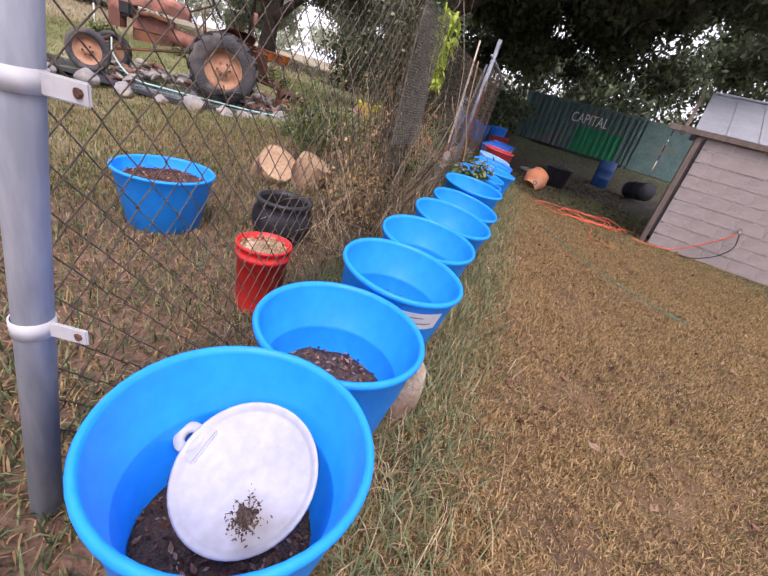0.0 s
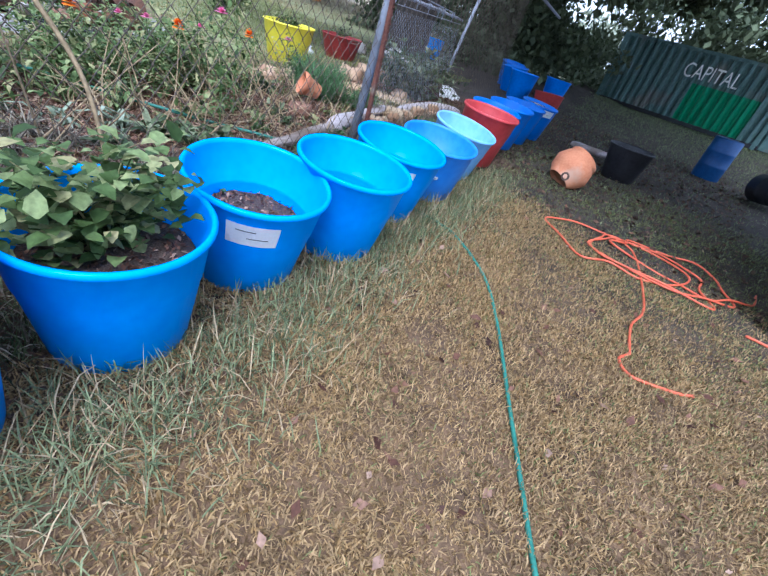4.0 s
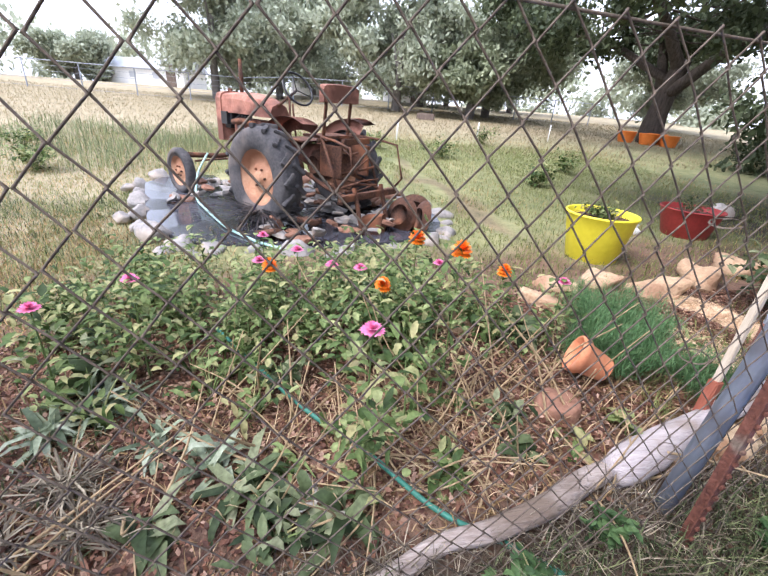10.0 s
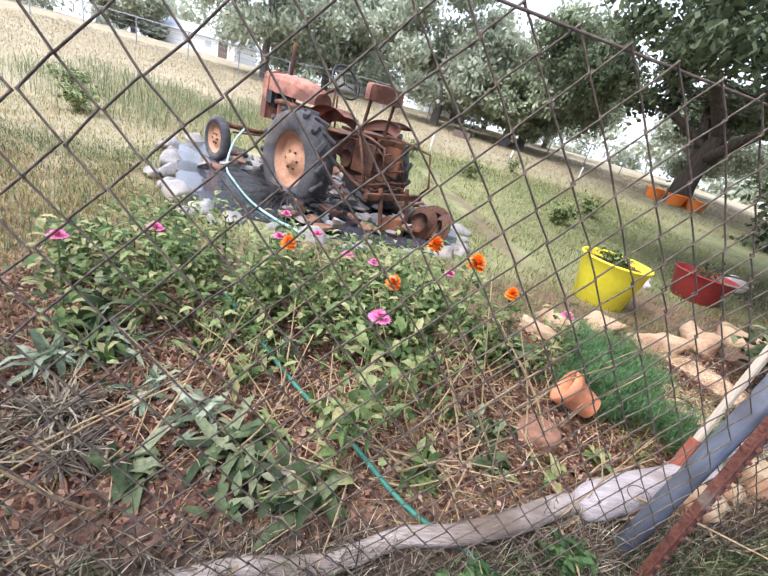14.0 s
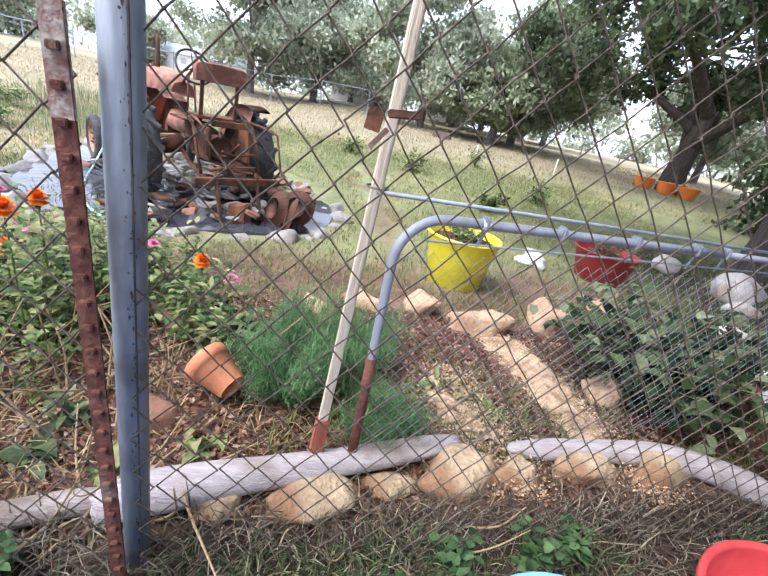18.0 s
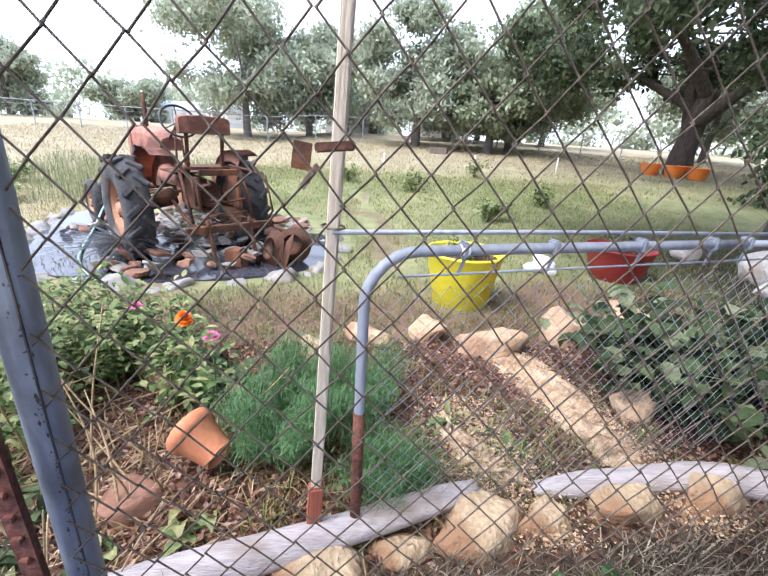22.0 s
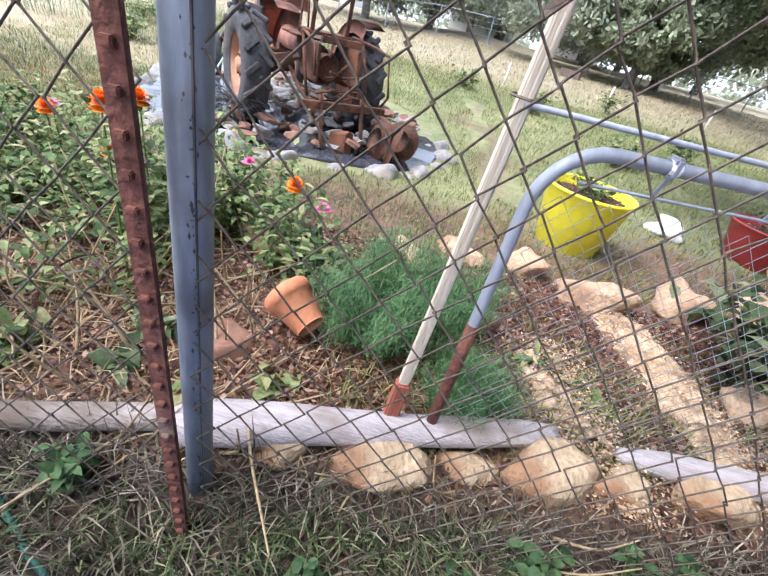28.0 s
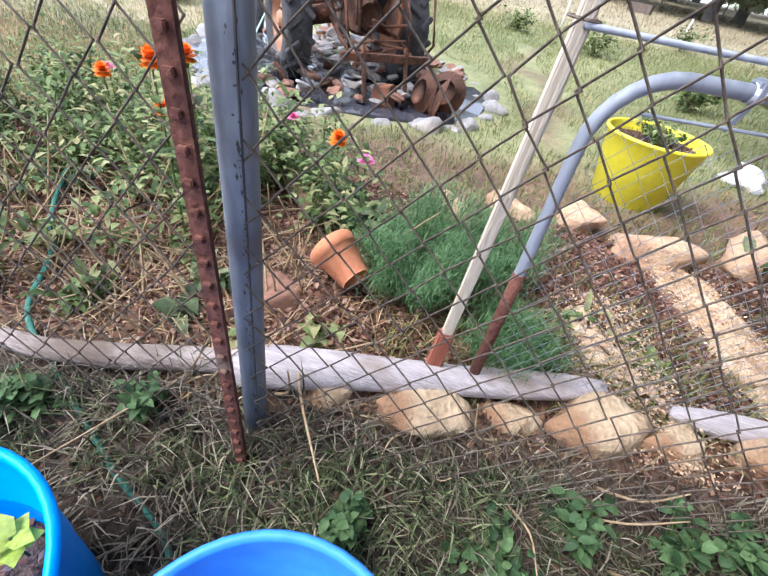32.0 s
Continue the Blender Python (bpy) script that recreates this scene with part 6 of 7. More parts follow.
def tree(x, y, trunk, limbs, clumps, n, size, label, mat_key="treeleaf", seed=1, twigs=0, wood="bark"):
    z = gz(x, y)
    e = empty("tree", pose(x, y, z), label, "tree")
    c = spline([p[:3] for p in trunk], 24)
    bm = tube(c, np.interp(np.linspace(0, 1, len(c)), np.linspace(0, 1, len(trunk)), [p[3] for p in trunk]), 22)
    for v in bm.verts:
        q = v.co
        ridge = 0.045 * noise.noise(Vector((math.atan2(q.y, q.x) * 4, q.z * 0.9, seed))) + 0.02 * noise.noise(q * 5)
        v.co += Vector((q.x, q.y, 0)).normalized() * ridge
    part("trunk", bm, M[wood], e, smooth=True)
    for lm in limbs:
        c = spline([p[:3] for p in lm], 14)
        part("limb", tube(c, np.interp(np.linspace(0, 1, len(c)), np.linspace(0, 1, len(lm)), [p[3] for p in lm]), 9), M[wood], e, smooth=True)
    g = np.random.default_rng(seed + 900)
    if twigs:
        V, F, nb = [], [], 0
        for k in range(twigs):
            a = np.array(clumps[g.integers(0, len(clumps))][:3])
            b = np.array(limbs[g.integers(0, len(limbs))][-2][:3])
            c = spline([b, (a + b) / 2 + g.normal(0, 0.4, 3), a], 8)
            v, f = tube_arrays(c, np.linspace(0.05, 0.012, len(c)), 5)
            V.append(v), F.append(f + nb)
            nb += len(v)
        soup("twig_work", np.vstack(V), np.vstack(F), M["bark"], e)["kind"] = "stuff"
    crown(clumps, n, size, mat_key, seed, e)
    return e

def cloud(n, cx, cy, cz, rx, ry, rz, r, seed):
    g = np.random.default_rng(seed)
    d = g.normal(0, 1, (n, 3))
    d /= np.linalg.norm(d, axis=1)[:, None]
    d *= g.uniform(0.2, 1, n)[:, None] ** 0.6
    return [(cx + rx * a, cy + ry * b, cz + rz * c, r * g.uniform(0.6, 1.2)) for a, b, c in d]

tree(-4.8, 14.9, [(0, 0, -0.3, 0.64), (0.0, 0.0, 0.5, 0.50), (0.1, 0.1, 2.5, 0.46), (0.3, 0.3, 5.5, 0.45)],
     [[(0.1, 0.1, 3.0, 0.32), (3.0, 0.0, 4.6, 0.22), (6.5, 0.5, 5.4, 0.1), (9, 1, 5.6, 0.04)], [(0.1, 0.1, 3.6, 0.3), (-2.5, 1.0, 5, 0.2), (-6, 3, 6, 0.08)], [(0.2, 0.2, 4.2, 0.3), (2.5, 4, 6.0, 0.2), (5, 9, 6.5, 0.08)], [(0.2, 0.2, 4.0, 0.26), (1.5, -2.5, 5.4, 0.16), (3, -5, 5.6, 0.06)]],
     # Last two clouds: unseen overhead canopy, added to shade the lawn's far end.
     cloud(60, 4.0, 2.5, 6.3, 7.5, 6.0, 1.8, 1.3, 3) + cloud(22, 6.0, 8.5, 5.4, 6.0, 5, 2.2, 1.3, 8) + cloud(14, 2.0, 6.0, 4.0, 4, 3, 1.0, 1.1, 9) + cloud(30, 3.5, -3.4, 5.2, 6.5, 3.2, 0.9, 1.2, 11) + cloud(24, 8.2, -3.6, 5.4, 3.6, 3.4, 0.9, 1.2, 12), 130000, 0.125, "large old oak tree with rough grey bark", seed=5, twigs=24)
tree(-18.4, 22.8, [(0, 0, -0.3, 0.62), (0, 0, 1.2, 0.46), (0.3, 0.2, 3.6, 0.36)],
     [[(0.0, 0, 1.6, 0.3), (-1.2, 0.3, 4.0, 0.22), (-3, 1, 6.5, 0.08)], [(0.2, 0, 2.2, 0.3), (2.6, 1, 4.2, 0.18), (6, 3, 5, 0.06)], [(0.3, 0.2, 3.2, 0.3), (0.5, -2, 5.5, 0.16), (0.5, -4.5, 6.5, 0.06)], [(0.2, 0.2, 2.6, 0.22), (-3, -2, 4.6, 0.14), (-6, -3.5, 5, 0.05)]],
     cloud(84, 0, 0, 6.4, 9.5, 9.5, 2.9, 1.3, 4), 40000, 0.15, "broad dark oak tree at the field's edge", seed=6, twigs=40)
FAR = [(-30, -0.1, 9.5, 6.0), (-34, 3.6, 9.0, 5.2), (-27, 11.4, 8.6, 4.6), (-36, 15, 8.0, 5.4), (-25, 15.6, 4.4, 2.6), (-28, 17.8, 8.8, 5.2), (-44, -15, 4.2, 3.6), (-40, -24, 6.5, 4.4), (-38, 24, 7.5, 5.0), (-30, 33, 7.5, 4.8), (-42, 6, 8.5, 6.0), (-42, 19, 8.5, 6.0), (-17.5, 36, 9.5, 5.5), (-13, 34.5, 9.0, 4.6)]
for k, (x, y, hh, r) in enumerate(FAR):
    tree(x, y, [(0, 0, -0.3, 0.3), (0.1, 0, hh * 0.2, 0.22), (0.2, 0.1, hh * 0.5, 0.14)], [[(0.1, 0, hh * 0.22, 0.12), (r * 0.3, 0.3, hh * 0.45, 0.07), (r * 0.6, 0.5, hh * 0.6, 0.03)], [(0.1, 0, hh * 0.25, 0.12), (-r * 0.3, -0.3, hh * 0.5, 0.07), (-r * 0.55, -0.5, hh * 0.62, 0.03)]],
         cloud(34, 0, 0, hh * 0.51, r * 0.95, r * 0.95, hh * 0.42, r * 0.27, 70 + k), 24000, 0.15, "leafy tree beyond the field, colour paled for haze", "midtree" if k in (5, 4) else "fartree", 80 + k, wood="farbark")
# dark wood behind the container
g = np.random.default_rng(77)
wood = [(x, y, z, r) for x, y, z, r in zip(g.uniform(-14, 16, 120), g.uniform(30, 42, 120), g.uniform(0.8, 11, 120), g.uniform(1.2, 2.4, 120))]
tagged(crown(wood, 42000, 0.2, "treeleaf", 78, None, "dense_wood"), "dense dark wood behind the container", "wood", kind="stuff")
under = [(x, y, z, r) for x, y, z, r in zip(g.uniform(-12, -2.2, 46), g.uniform(18.5, 26, 46), g.uniform(0.4, 3.6, 46), g.uniform(0.7, 1.4, 46))]
tagged(crown(under, 16000, 0.12, "treeleaf", 76, None, "undergrowth"), "dark leafy undergrowth at the wood's edge", "bushes", kind="stuff")
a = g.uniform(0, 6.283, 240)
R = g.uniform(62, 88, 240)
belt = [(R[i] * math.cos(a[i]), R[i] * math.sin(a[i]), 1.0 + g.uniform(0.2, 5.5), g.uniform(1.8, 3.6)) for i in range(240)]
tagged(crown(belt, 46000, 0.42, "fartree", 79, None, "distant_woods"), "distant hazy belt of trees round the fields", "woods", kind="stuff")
for k, (x, y, s) in enumerate([(-9.5, 9.6, 0.5), (-6.8, 10.8, 0.4), (-8.5, 12.5, 0.5), (-13, 12, 0.6), (-7.5, 1.5, 0.5), (-9.5, 0.2, 0.5), (-10.5, 8.0, 0.4)]):
    leafy("weed_clump", x, y, 260, s, s * 0.9, 0.09, "leaf", "patch of tall green weeds in the field", 90 + k, group="weed patches in the field")
# thicket of dry vines and weeds on the fence
g = np.random.default_rng(99)
th = empty("vine_thicket", Matrix(), "dense dry brown vines and weeds tangled on the fence", "vines")
def vines(n, y0, y1, back, h0, h1, rad, mat_key, name):
    V, F, nb = [], [], 0
    for k in range(n):
        y = g.uniform(y0, y1)
        x = fence_x(y) - abs(g.normal(back, 0.2)) - 0.02
        z0 = gz(x, y)
        h = g.uniform(h0, h1) * (0.45 if y < 3.2 else 1)
        d = g.normal(0, 0.2, 4)
        c = spline([(x, y, z0), (x + d[0], y + d[1], z0 + h * 0.5), (x + d[2] * 0.8, y + d[3] * 1.4, z0 + h), (x + d[2], y + d[3] * 1.8, z0 + h * 0.9)], 10)
        v, f = tube_arrays(c, np.linspace(rad, 0.0012, len(c)), 4)
        V.append(v), F.append(f + nb)
        nb += len(v)
    soup(name, np.vstack(V), np.vstack(F), M[mat_key], th)["kind"] = "stuff"
vines(70, 3.4, 4.7, 0.2, 0.9, 2.1, 0.0045, "deadgrey", "vine_tangle")
vines(110, 2.7, 4.9, 0.15, 0.4, 1.3, 0.003, "straw", "stem_tangle")
def thicket_leaves(n, y0, y1, back, z0, z1, lo, hi, mat_key, name):
    y = g.uniform(y0, y1, n)
    q = np.clip((y - 2.6) / 1.6, 0.25, 1)
    x = fence_x(y) - np.abs(g.normal(back, 0.22, n)) - 0.02
    z = height(x, y) + z0 + (z1 - z0) * g.uniform(0, 1, n) * q * (0.75 + 0.25 * np.sin(y * 5))
    v, f = blades(np.stack([x, y, z], -1), g.uniform(0, 6.28, n), g.normal(1.2, 0.6, n), g.uniform(lo, hi, n), g.uniform(lo * 0.3, hi * 0.34, n), 0.6, 1.5)
    soup(name, v, f, M[mat_key], th)["kind"] = "stuff"
thicket_leaves(3000, 3.3, 4.9, 0.15, 0.1, 1.7, 0.03, 0.08, "grass_dry", "dry_leaves")
thicket_leaves(3000, 3.8, 5.0, 0.2, 1.0, 2.15, 0.03, 0.08, "leafdark", "dark_leaves")
thicket_leaves(1100, 3.6, 4.9, 0.1, 0.05, 0.9, 0.04, 0.10, "leaf", "green_leaves")
n = 3000
y = g.uniform(3.4, 5.0, n)
x = fence_x(y) + g.normal(-0.12, 0.2, n)
v, f = blades(np.stack([x, y, height(x, y)], -1), g.uniform(0, 6.28, n), np.abs(g.normal(0.35, 0.3, n)), g.uniform(0.15, 0.55, n), g.uniform(0.003, 0.007, n), 0.7)
soup("dry_tall_grass", v, f, M["deadgrey"], th)["kind"] = "stuff"
soup("straw_tall_grass", v[: 5 * 1000] + np.array((0.03, 0.02, 0)), f[: 3 * 1000], M["straw"], th)["kind"] = "stuff"
n = 420
y = g.uniform(4.0, 4.4, n)
x = fence_x(y) + g.normal(0, 0.04, n)
v, f = blades(np.stack([x, y, g.uniform(1.5, 2.1, n)], -1), g.uniform(0, 6.28, n), g.normal(2.4, 0.4, n), g.uniform(0.04, 0.10, n), 0.02, 0.3, 1.4)
soup("vine_leaves", v, f, M["yellowleaf"], th)["kind"] = "stuff"
part("hanging_vine", tube(spline([(0.66, 3.98, 2.1), (0.69, 4.0, 1.8), (0.68, 4.06, 1.56), (0.66, 4.16, 1.50), (0.64, 4.22, 1.62), (0.63, 4.25, 2.0)], 26), 0.007, 6), M["yellowleaf"], th, smooth=True)
part("bare_stem", tube(spline([(0.75, 5.72, 0.42), (0.70, 5.70, 0.95), (0.62, 5.55, 1.35), (0.58, 5.50, 1.9)], 24), 0.008, 6), M["straw"], th, smooth=True)

for k, (x, y, n, r, hh, sz, mk) in enumerate([(-0.48, 4.22, 420, 0.34, 1.35, 0.06, "leafdark"), (-0.80, 4.35, 260, 0.30, 1.1, 0.06, "leaf"), (-0.25, 4.5, 260, 0.30, 1.2, 0.05, "grass_dry"), (0.15, 4.75, 260, 0.30, 1.0, 0.05, "leaf")]):
    leafy("tall_weed", x, y, n, r, hh, sz, mk, "tall straggly half-dry weed behind the fence", 400 + k, flat=0.9, aspect=0.45, base=0.1, stems=14, group="tall weeds behind the fence")

# piece of fine wire screen hung on the fence
scr = empty("wire_screen", pose(0.88, 3.14, 1.05, 0, 0, math.degrees(math.atan2(0.61, -0.07))), "piece of dark fine wire screen hung on the fence", "screen")
V, F, nb = [], [], 0
for k in range(27):
    x = 0.61 * k / 26
    c = [(x, 0.012 * math.sin(x * 9 + q), 0.92 * q / 6) for q in range(7)]
    v, f = tube_arrays(np.array(c), np.full(len(c), 0.0017), 4)
    V.append(v), F.append(f + nb)
    nb += len(v)
for k in range(52):
    z = 0.92 * k / 51
    c = [(0.61 * q / 8, 0.012 * math.sin(0.61 * q / 8 * 9 + z * 6.5), z + 0.004 * math.sin(q)) for q in range(9)]
    v, f = tube_arrays(np.array(c), np.full(len(c), 0.0024), 4)
    V.append(v), F.append(f + nb)
    nb += len(v)
soup("wire_grid", np.vstack(V), np.vstack(F), M["oxidwire"], scr)["kind"] = "stuff"
part("selvage", tube([(0, 0, 0), (0, 0.01, 0.5), (0, 0, 0.93)], 0.004, 6), M["oxidwire"], scr)
part("selvage", tube([(0.61, 0, 0), (0.61, 0.01, 0.5), (0.61, 0, 0.93)], 0.004, 6), M["oxidwire"], scr)

# ---- far fence, houses, box ----
ff = empty("field_fence", Matrix(), "grey chain-link fence across the far field", "fence")
FP = [(-27 - 0.2 * abs(k - 6), -16 + k * 3.0) for k in range(15)]
for (x, y) in FP:
    part("post", tube([(x, y, gz(x, y) - 0.1), (x, y, gz(x, y) + 0.7), (x, y, gz(x, y) + 1.5)], 0.035, 8), M["galv"], ff)
for zz in (0.1, 0.5, 0.9, 1.2, 1.46):
    part("rail" if zz > 1.4 else "line_wire", tube([(x, y, gz(x, y) + zz) for x, y in FP], 0.024 if zz > 1.4 else 0.008, 6), M["galv"], ff)

def house(x, y, L, W, H, rz, label, wall="housewhite"):
    z = gz(x, y) - 0.1
    e = empty("house", pose(x, y, z, 0, 0, rz), label, "house")
    part("wall", box(L, W, H, 0.02, (0, 0, H / 2)), M[wall], e)
    bm = bmesh.new()
    a = [bm.verts.new(q) for q in ((-L / 2 - 0.3, -W / 2 - 0.3, H), (L / 2 + 0.3, -W / 2 - 0.3, H), (L / 2 + 0.3, W / 2 + 0.3, H), (-L / 2 - 0.3, W / 2 + 0.3, H), (-L / 2 - 0.3, 0, H + W * 0.22), (L / 2 + 0.3, 0, H + W * 0.22))]
    for q in ((0, 1, 5, 4), (2, 3, 4, 5), (0, 4, 3), (1, 2, 5), (3, 2, 1, 0)):
        bm.faces.new([a[i] for i in q])
    part("roof", bm, M["roofmetal"], e)
    for k in range(3):
        part("window", box(0.6, 0.06, 0.5, 0.01, (-L / 2 + (k + 0.8) * L / 4, -W / 2 - 0.02, H * 0.62)), M["roofmetal"], e)
    part("door", box(0.9, 0.06, 1.9, 0.01, (L / 2 - 1.2, -W / 2 - 0.02, 0.95)), M["darkwood"], e)
house(-46, 6.8, 6, 4, 1.4, 92, "low white house behind far trees")
house(-46, 15.5, 4, 3, 1.5, 92, "low white trailer behind far trees")
house(-46, -9.5, 9, 4, 1.5, 75, "long white shed beyond the field")
e = empty("wooden_crate", pose(-22.0, 12.2, gz(-22, 12.2), 0, 0, 70), "small dark wooden crate on the dry field", "crate")
for k in range(2):
    part("side", box(0.9, 0.04, 0.32, 0.005, (0, (k - 0.5) * 0.5, 0.16)), M["darkwood"], e)
    part("end", box(0.04, 0.5, 0.32, 0.005, ((k - 0.5) * 0.88, 0, 0.16)), M["darkwood"], e)
for k, (x, y) in enumerate([(-14, 12.2), (-15.5, 15.8), (-12.5, 9.0)]):
    e = part("marker_stake", tube([(0, 0, -0.1), (0.01, 0, 0.3), (0, 0.01, 0.62)], 0.022, 8), M["housewhite"], smooth=True)
    e.location = (x, y, gz(x, y))
    tagged(e, "short white marker stake in the field", "stake", "marker stakes")

# ---- shed ----
SM = pose(3.63, 9.38, 0, 0, 0, -7)
sh = empty("block_shed", SM, "grey concrete block shed with a zinc sheet roof", "shed")
part("wall", box(4.4, 0.17, 1.98, 0, (2.3, 0.089, 0.99)), M["mortar"], sh, "mortar core of the block wall")
part("side_wall", box(0.17, 3.2, 1.98, 0, (0.115, 1.8, 0.99)), M["block"], sh)
part("back_wall", box(4.4, 0.17, 1.98, 0, (2.3, 3.4, 0.99)), M["block"], sh)
part("far_wall", box(0.17, 3.1, 1.98, 0, (4.42, 1.8, 0.99)), M["block"], sh)
me_block = {}
for cz in range(9):
    x = 0.02
    first_ = True
    while x < 4.35:
        L = 0.20 if (first_ and cz % 2) else 0.42
        first_ = False
        L = min(L, 4.4 - x)
        if L < 0.1:
            break
        key = round(L, 2)
        if key not in me_block:
            b_ = part("block", box(L - 0.012, 0.05, 0.208, 0.006), M["block"], sh)
            me_block[key] = b_.data
        else:
            b_ = new("block", me_block[key])
            b_.parent = sh
        b_.location = (x + L / 2, 0.018 + gg.normal(0, 0.002), 0.11 + cz * 0.22)
        x += L
part("corner_post", box(0.09, 0.11, 2.0, 0.01, (-0.08, 0.02, 1.0)), M["darkwood"], sh, "dark timber corner post")
part("corner_board", box(0.05, 0.5, 1.95, 0.01, (-0.10, 0.4, 0.98)), M["darkwood"], sh)
for k in range(11):
    rp = part("roof_sheet", box(0.46, 2.3, 0.012, 0.003, (0.02 + k * 0.45, 0.98, 2.44 + 0.003 * (k % 2)), Matrix.Rotation(radians(21), 4, "X")), M["roofmetal"], sh)
    part("seam", box(0.02, 2.3, 0.02, 0.004, (0.245 + k * 0.45, 0.98, 2.455), Matrix.Rotation(radians(21), 4, "X")), M["roofmetal"], sh)
part("roof_back", box(4.9, 2.3, 0.012, 0.003, (2.27, 2.95, 2.45), Matrix.Rotation(radians(-21), 4, "X")), M["roofmetal"], sh)
part("eave_beam", box(5.2, 0.06, 0.10, 0.008, (2.0, -0.06, 1.99)), M["darkwood"], sh)
part("overhang_beam", box(0.06, 2.4, 0.09, 0.008, (-0.35, 1.0, 2.36), Matrix.Rotation(radians(21), 4, "X")), M["darkwood"], sh)
part("vent_pipe", tube([(0.9, 1.0, 2.4), (0.9, 1.0, 2.62), (0.9, 0.92, 2.72)], 0.06, 14), M["galv"], sh, smooth=True)
sp = part("spigot", tube([(1.15, 0.0, 0.70), (1.15, -0.07, 0.70), (1.15, -0.09, 0.66)], 0.015, 10), M["galv"], sh, "chrome garden tap", smooth=True)
part("tap_handle", lathe([(0, 0.0), (0.03, 0.0), (0.03, 0.01), (0, 0.012)], 14, m=Matrix.Translation((1.15, -0.07, 0.73))), M["rust"], sp)
def world_pt(x, y, z):
    q = SM @ Vector((x, y, z))
    return (q.x, q.y, q.z)
hose([world_pt(1.15, -0.09, 0.66), world_pt(1.02, -0.11, 0.52), world_pt(0.75, -0.1, 0.28), world_pt(0.42, -0.14, 0.06), world_pt(0.1, -0.22, 0.02), world_pt(-0.25, -0.3, 0.02)], 0.011, "orhose", "orange hose hanging from the shed tap", 60)
hose([world_pt(1.17, -0.09, 0.66), world_pt(1.2, -0.12, 0.42), world_pt(1.05, -0.12, 0.2), world_pt(0.8, -0.14, 0.05), world_pt(0.6, -0.2, 0.02)], 0.009, "blackplastic", "black hose hanging from the shed tap", 50)

# ---- container ----
CL, CH = 6.05, 2.42
ct = empty("shipping_container", pose(-2.405, 25.52, gz(0, 25.5) + 0.02, 0, 0, -9), "grey-green corrugated shipping container with white lettering", "container")
bm = bmesh.new()
prof = []
xx = 0.12
while xx < CL - 0.3:
    prof += [(xx, -0.02), (xx + 0.09, -0.02), (xx + 0.15, 0.13), (xx + 0.23, 0.13)]
    xx += 0.29
lo = [bm.verts.new((a_, b_, 0.14)) for a_, b_ in prof]
hi = [bm.verts.new((a_, b_, CH - 0.10)) for a_, b_ in prof]
for k in range(len(prof) - 1):
    bm.faces.new((lo[k], lo[k + 1], hi[k + 1], hi[k]))
part("side_panel", bm, M["container"], ct, "corrugated steel side")
part("body", box(CL, 2.24, CH - 0.06, 0.01, (CL / 2, 1.31, CH / 2)), M["container"], ct)
part("top_rail", box(CL, 0.08, 0.10, 0.01, (CL / 2, 0.03, CH - 0.05)), M["container"], ct)
part("bottom_rail", box(CL, 0.08, 0.14, 0.01, (CL / 2, 0.03, 0.08)), M["blackplastic"], ct)
for xx in (0.06, CL - 0.14):
    part("corner_post", box(0.14, 0.12, CH, 0.01, (xx, 0.02, CH / 2)), M["container"], ct)
bm = bmesh.new()
sel = [(a_, b_) for a_, b_ in prof if 3.05 < a_ < 5.35]
lo = [bm.verts.new((a_, b_ - 0.006, 0.15)) for a_, b_ in sel]
hi = [bm.verts.new((a_, b_ - 0.006, 1.38)) for a_, b_ in sel]
for k in range(len(sel) - 1):
    bm.faces.new((lo[k], lo[k + 1], hi[k + 1], hi[k]))
part("repainted_patch", bm, M["greenpaint"], ct, "bright green repainted patch")
tc = bpy.data.curves.new("lettering", "FONT")
tc.body, tc.size, tc.extrude = "CAPITAL", 0.66, 0.004
to = new("lettering", tc)
dep = bpy.context.evaluated_depsgraph_get()
tme = bpy.data.meshes.new_from_object(to.evaluated_get(dep))
bpy.data.objects.remove(to)
tme.materials.clear()
tme.materials.append(M["letters"])
tob = new("lettering", tme)
tob.parent = ct
span = max(v_.co.x for v_ in tme.vertices)
tob.matrix_basis = pose(2.6, -0.034, 1.52, 90, 0, 0) @ Matrix.Diagonal((1.84 / span, 1, 1, 1))
tob["label"] = "white stencilled lettering"
for xx in (CL + 0.35, CL + 1.5):
    e = part("door_panel" , box(1.1, 0.1, CH - 0.1, 0.02, (xx + 0.2, 0.1, CH / 2)), M["container"], ct, "open container door leaf")

# ---- grass and litter ----
def spread(name, n, xr, yr, keep, lo, hi, wlo, whi, mat_key, seed, label, lean=(0.7, 0.5), sink=0.004):
    g = np.random.default_rng(seed)
    x, y = g.uniform(*xr, n), g.uniform(*yr, n)
    edge = np.minimum(np.minimum(x - xr[0], xr[1] - x), np.minimum(y - yr[0], yr[1] - y))
    k = keep(x, y, g) & (g.random(n) < edge / 0.9 + 0.02)
    x, y = x[k], y[k]
    m = len(x)
    z = height(x, y)
    v, f = blades(np.stack([x, y, z - sink], -1), g.uniform(0, 6.28, m), np.abs(g.normal(*lean, m)), g.uniform(lo, hi, m), g.uniform(wlo, whi, m), g.normal(0.5, 0.4, m))
    return tagged(soup(name, v, f, M[mat_key]), label, "grass", kind="stuff")

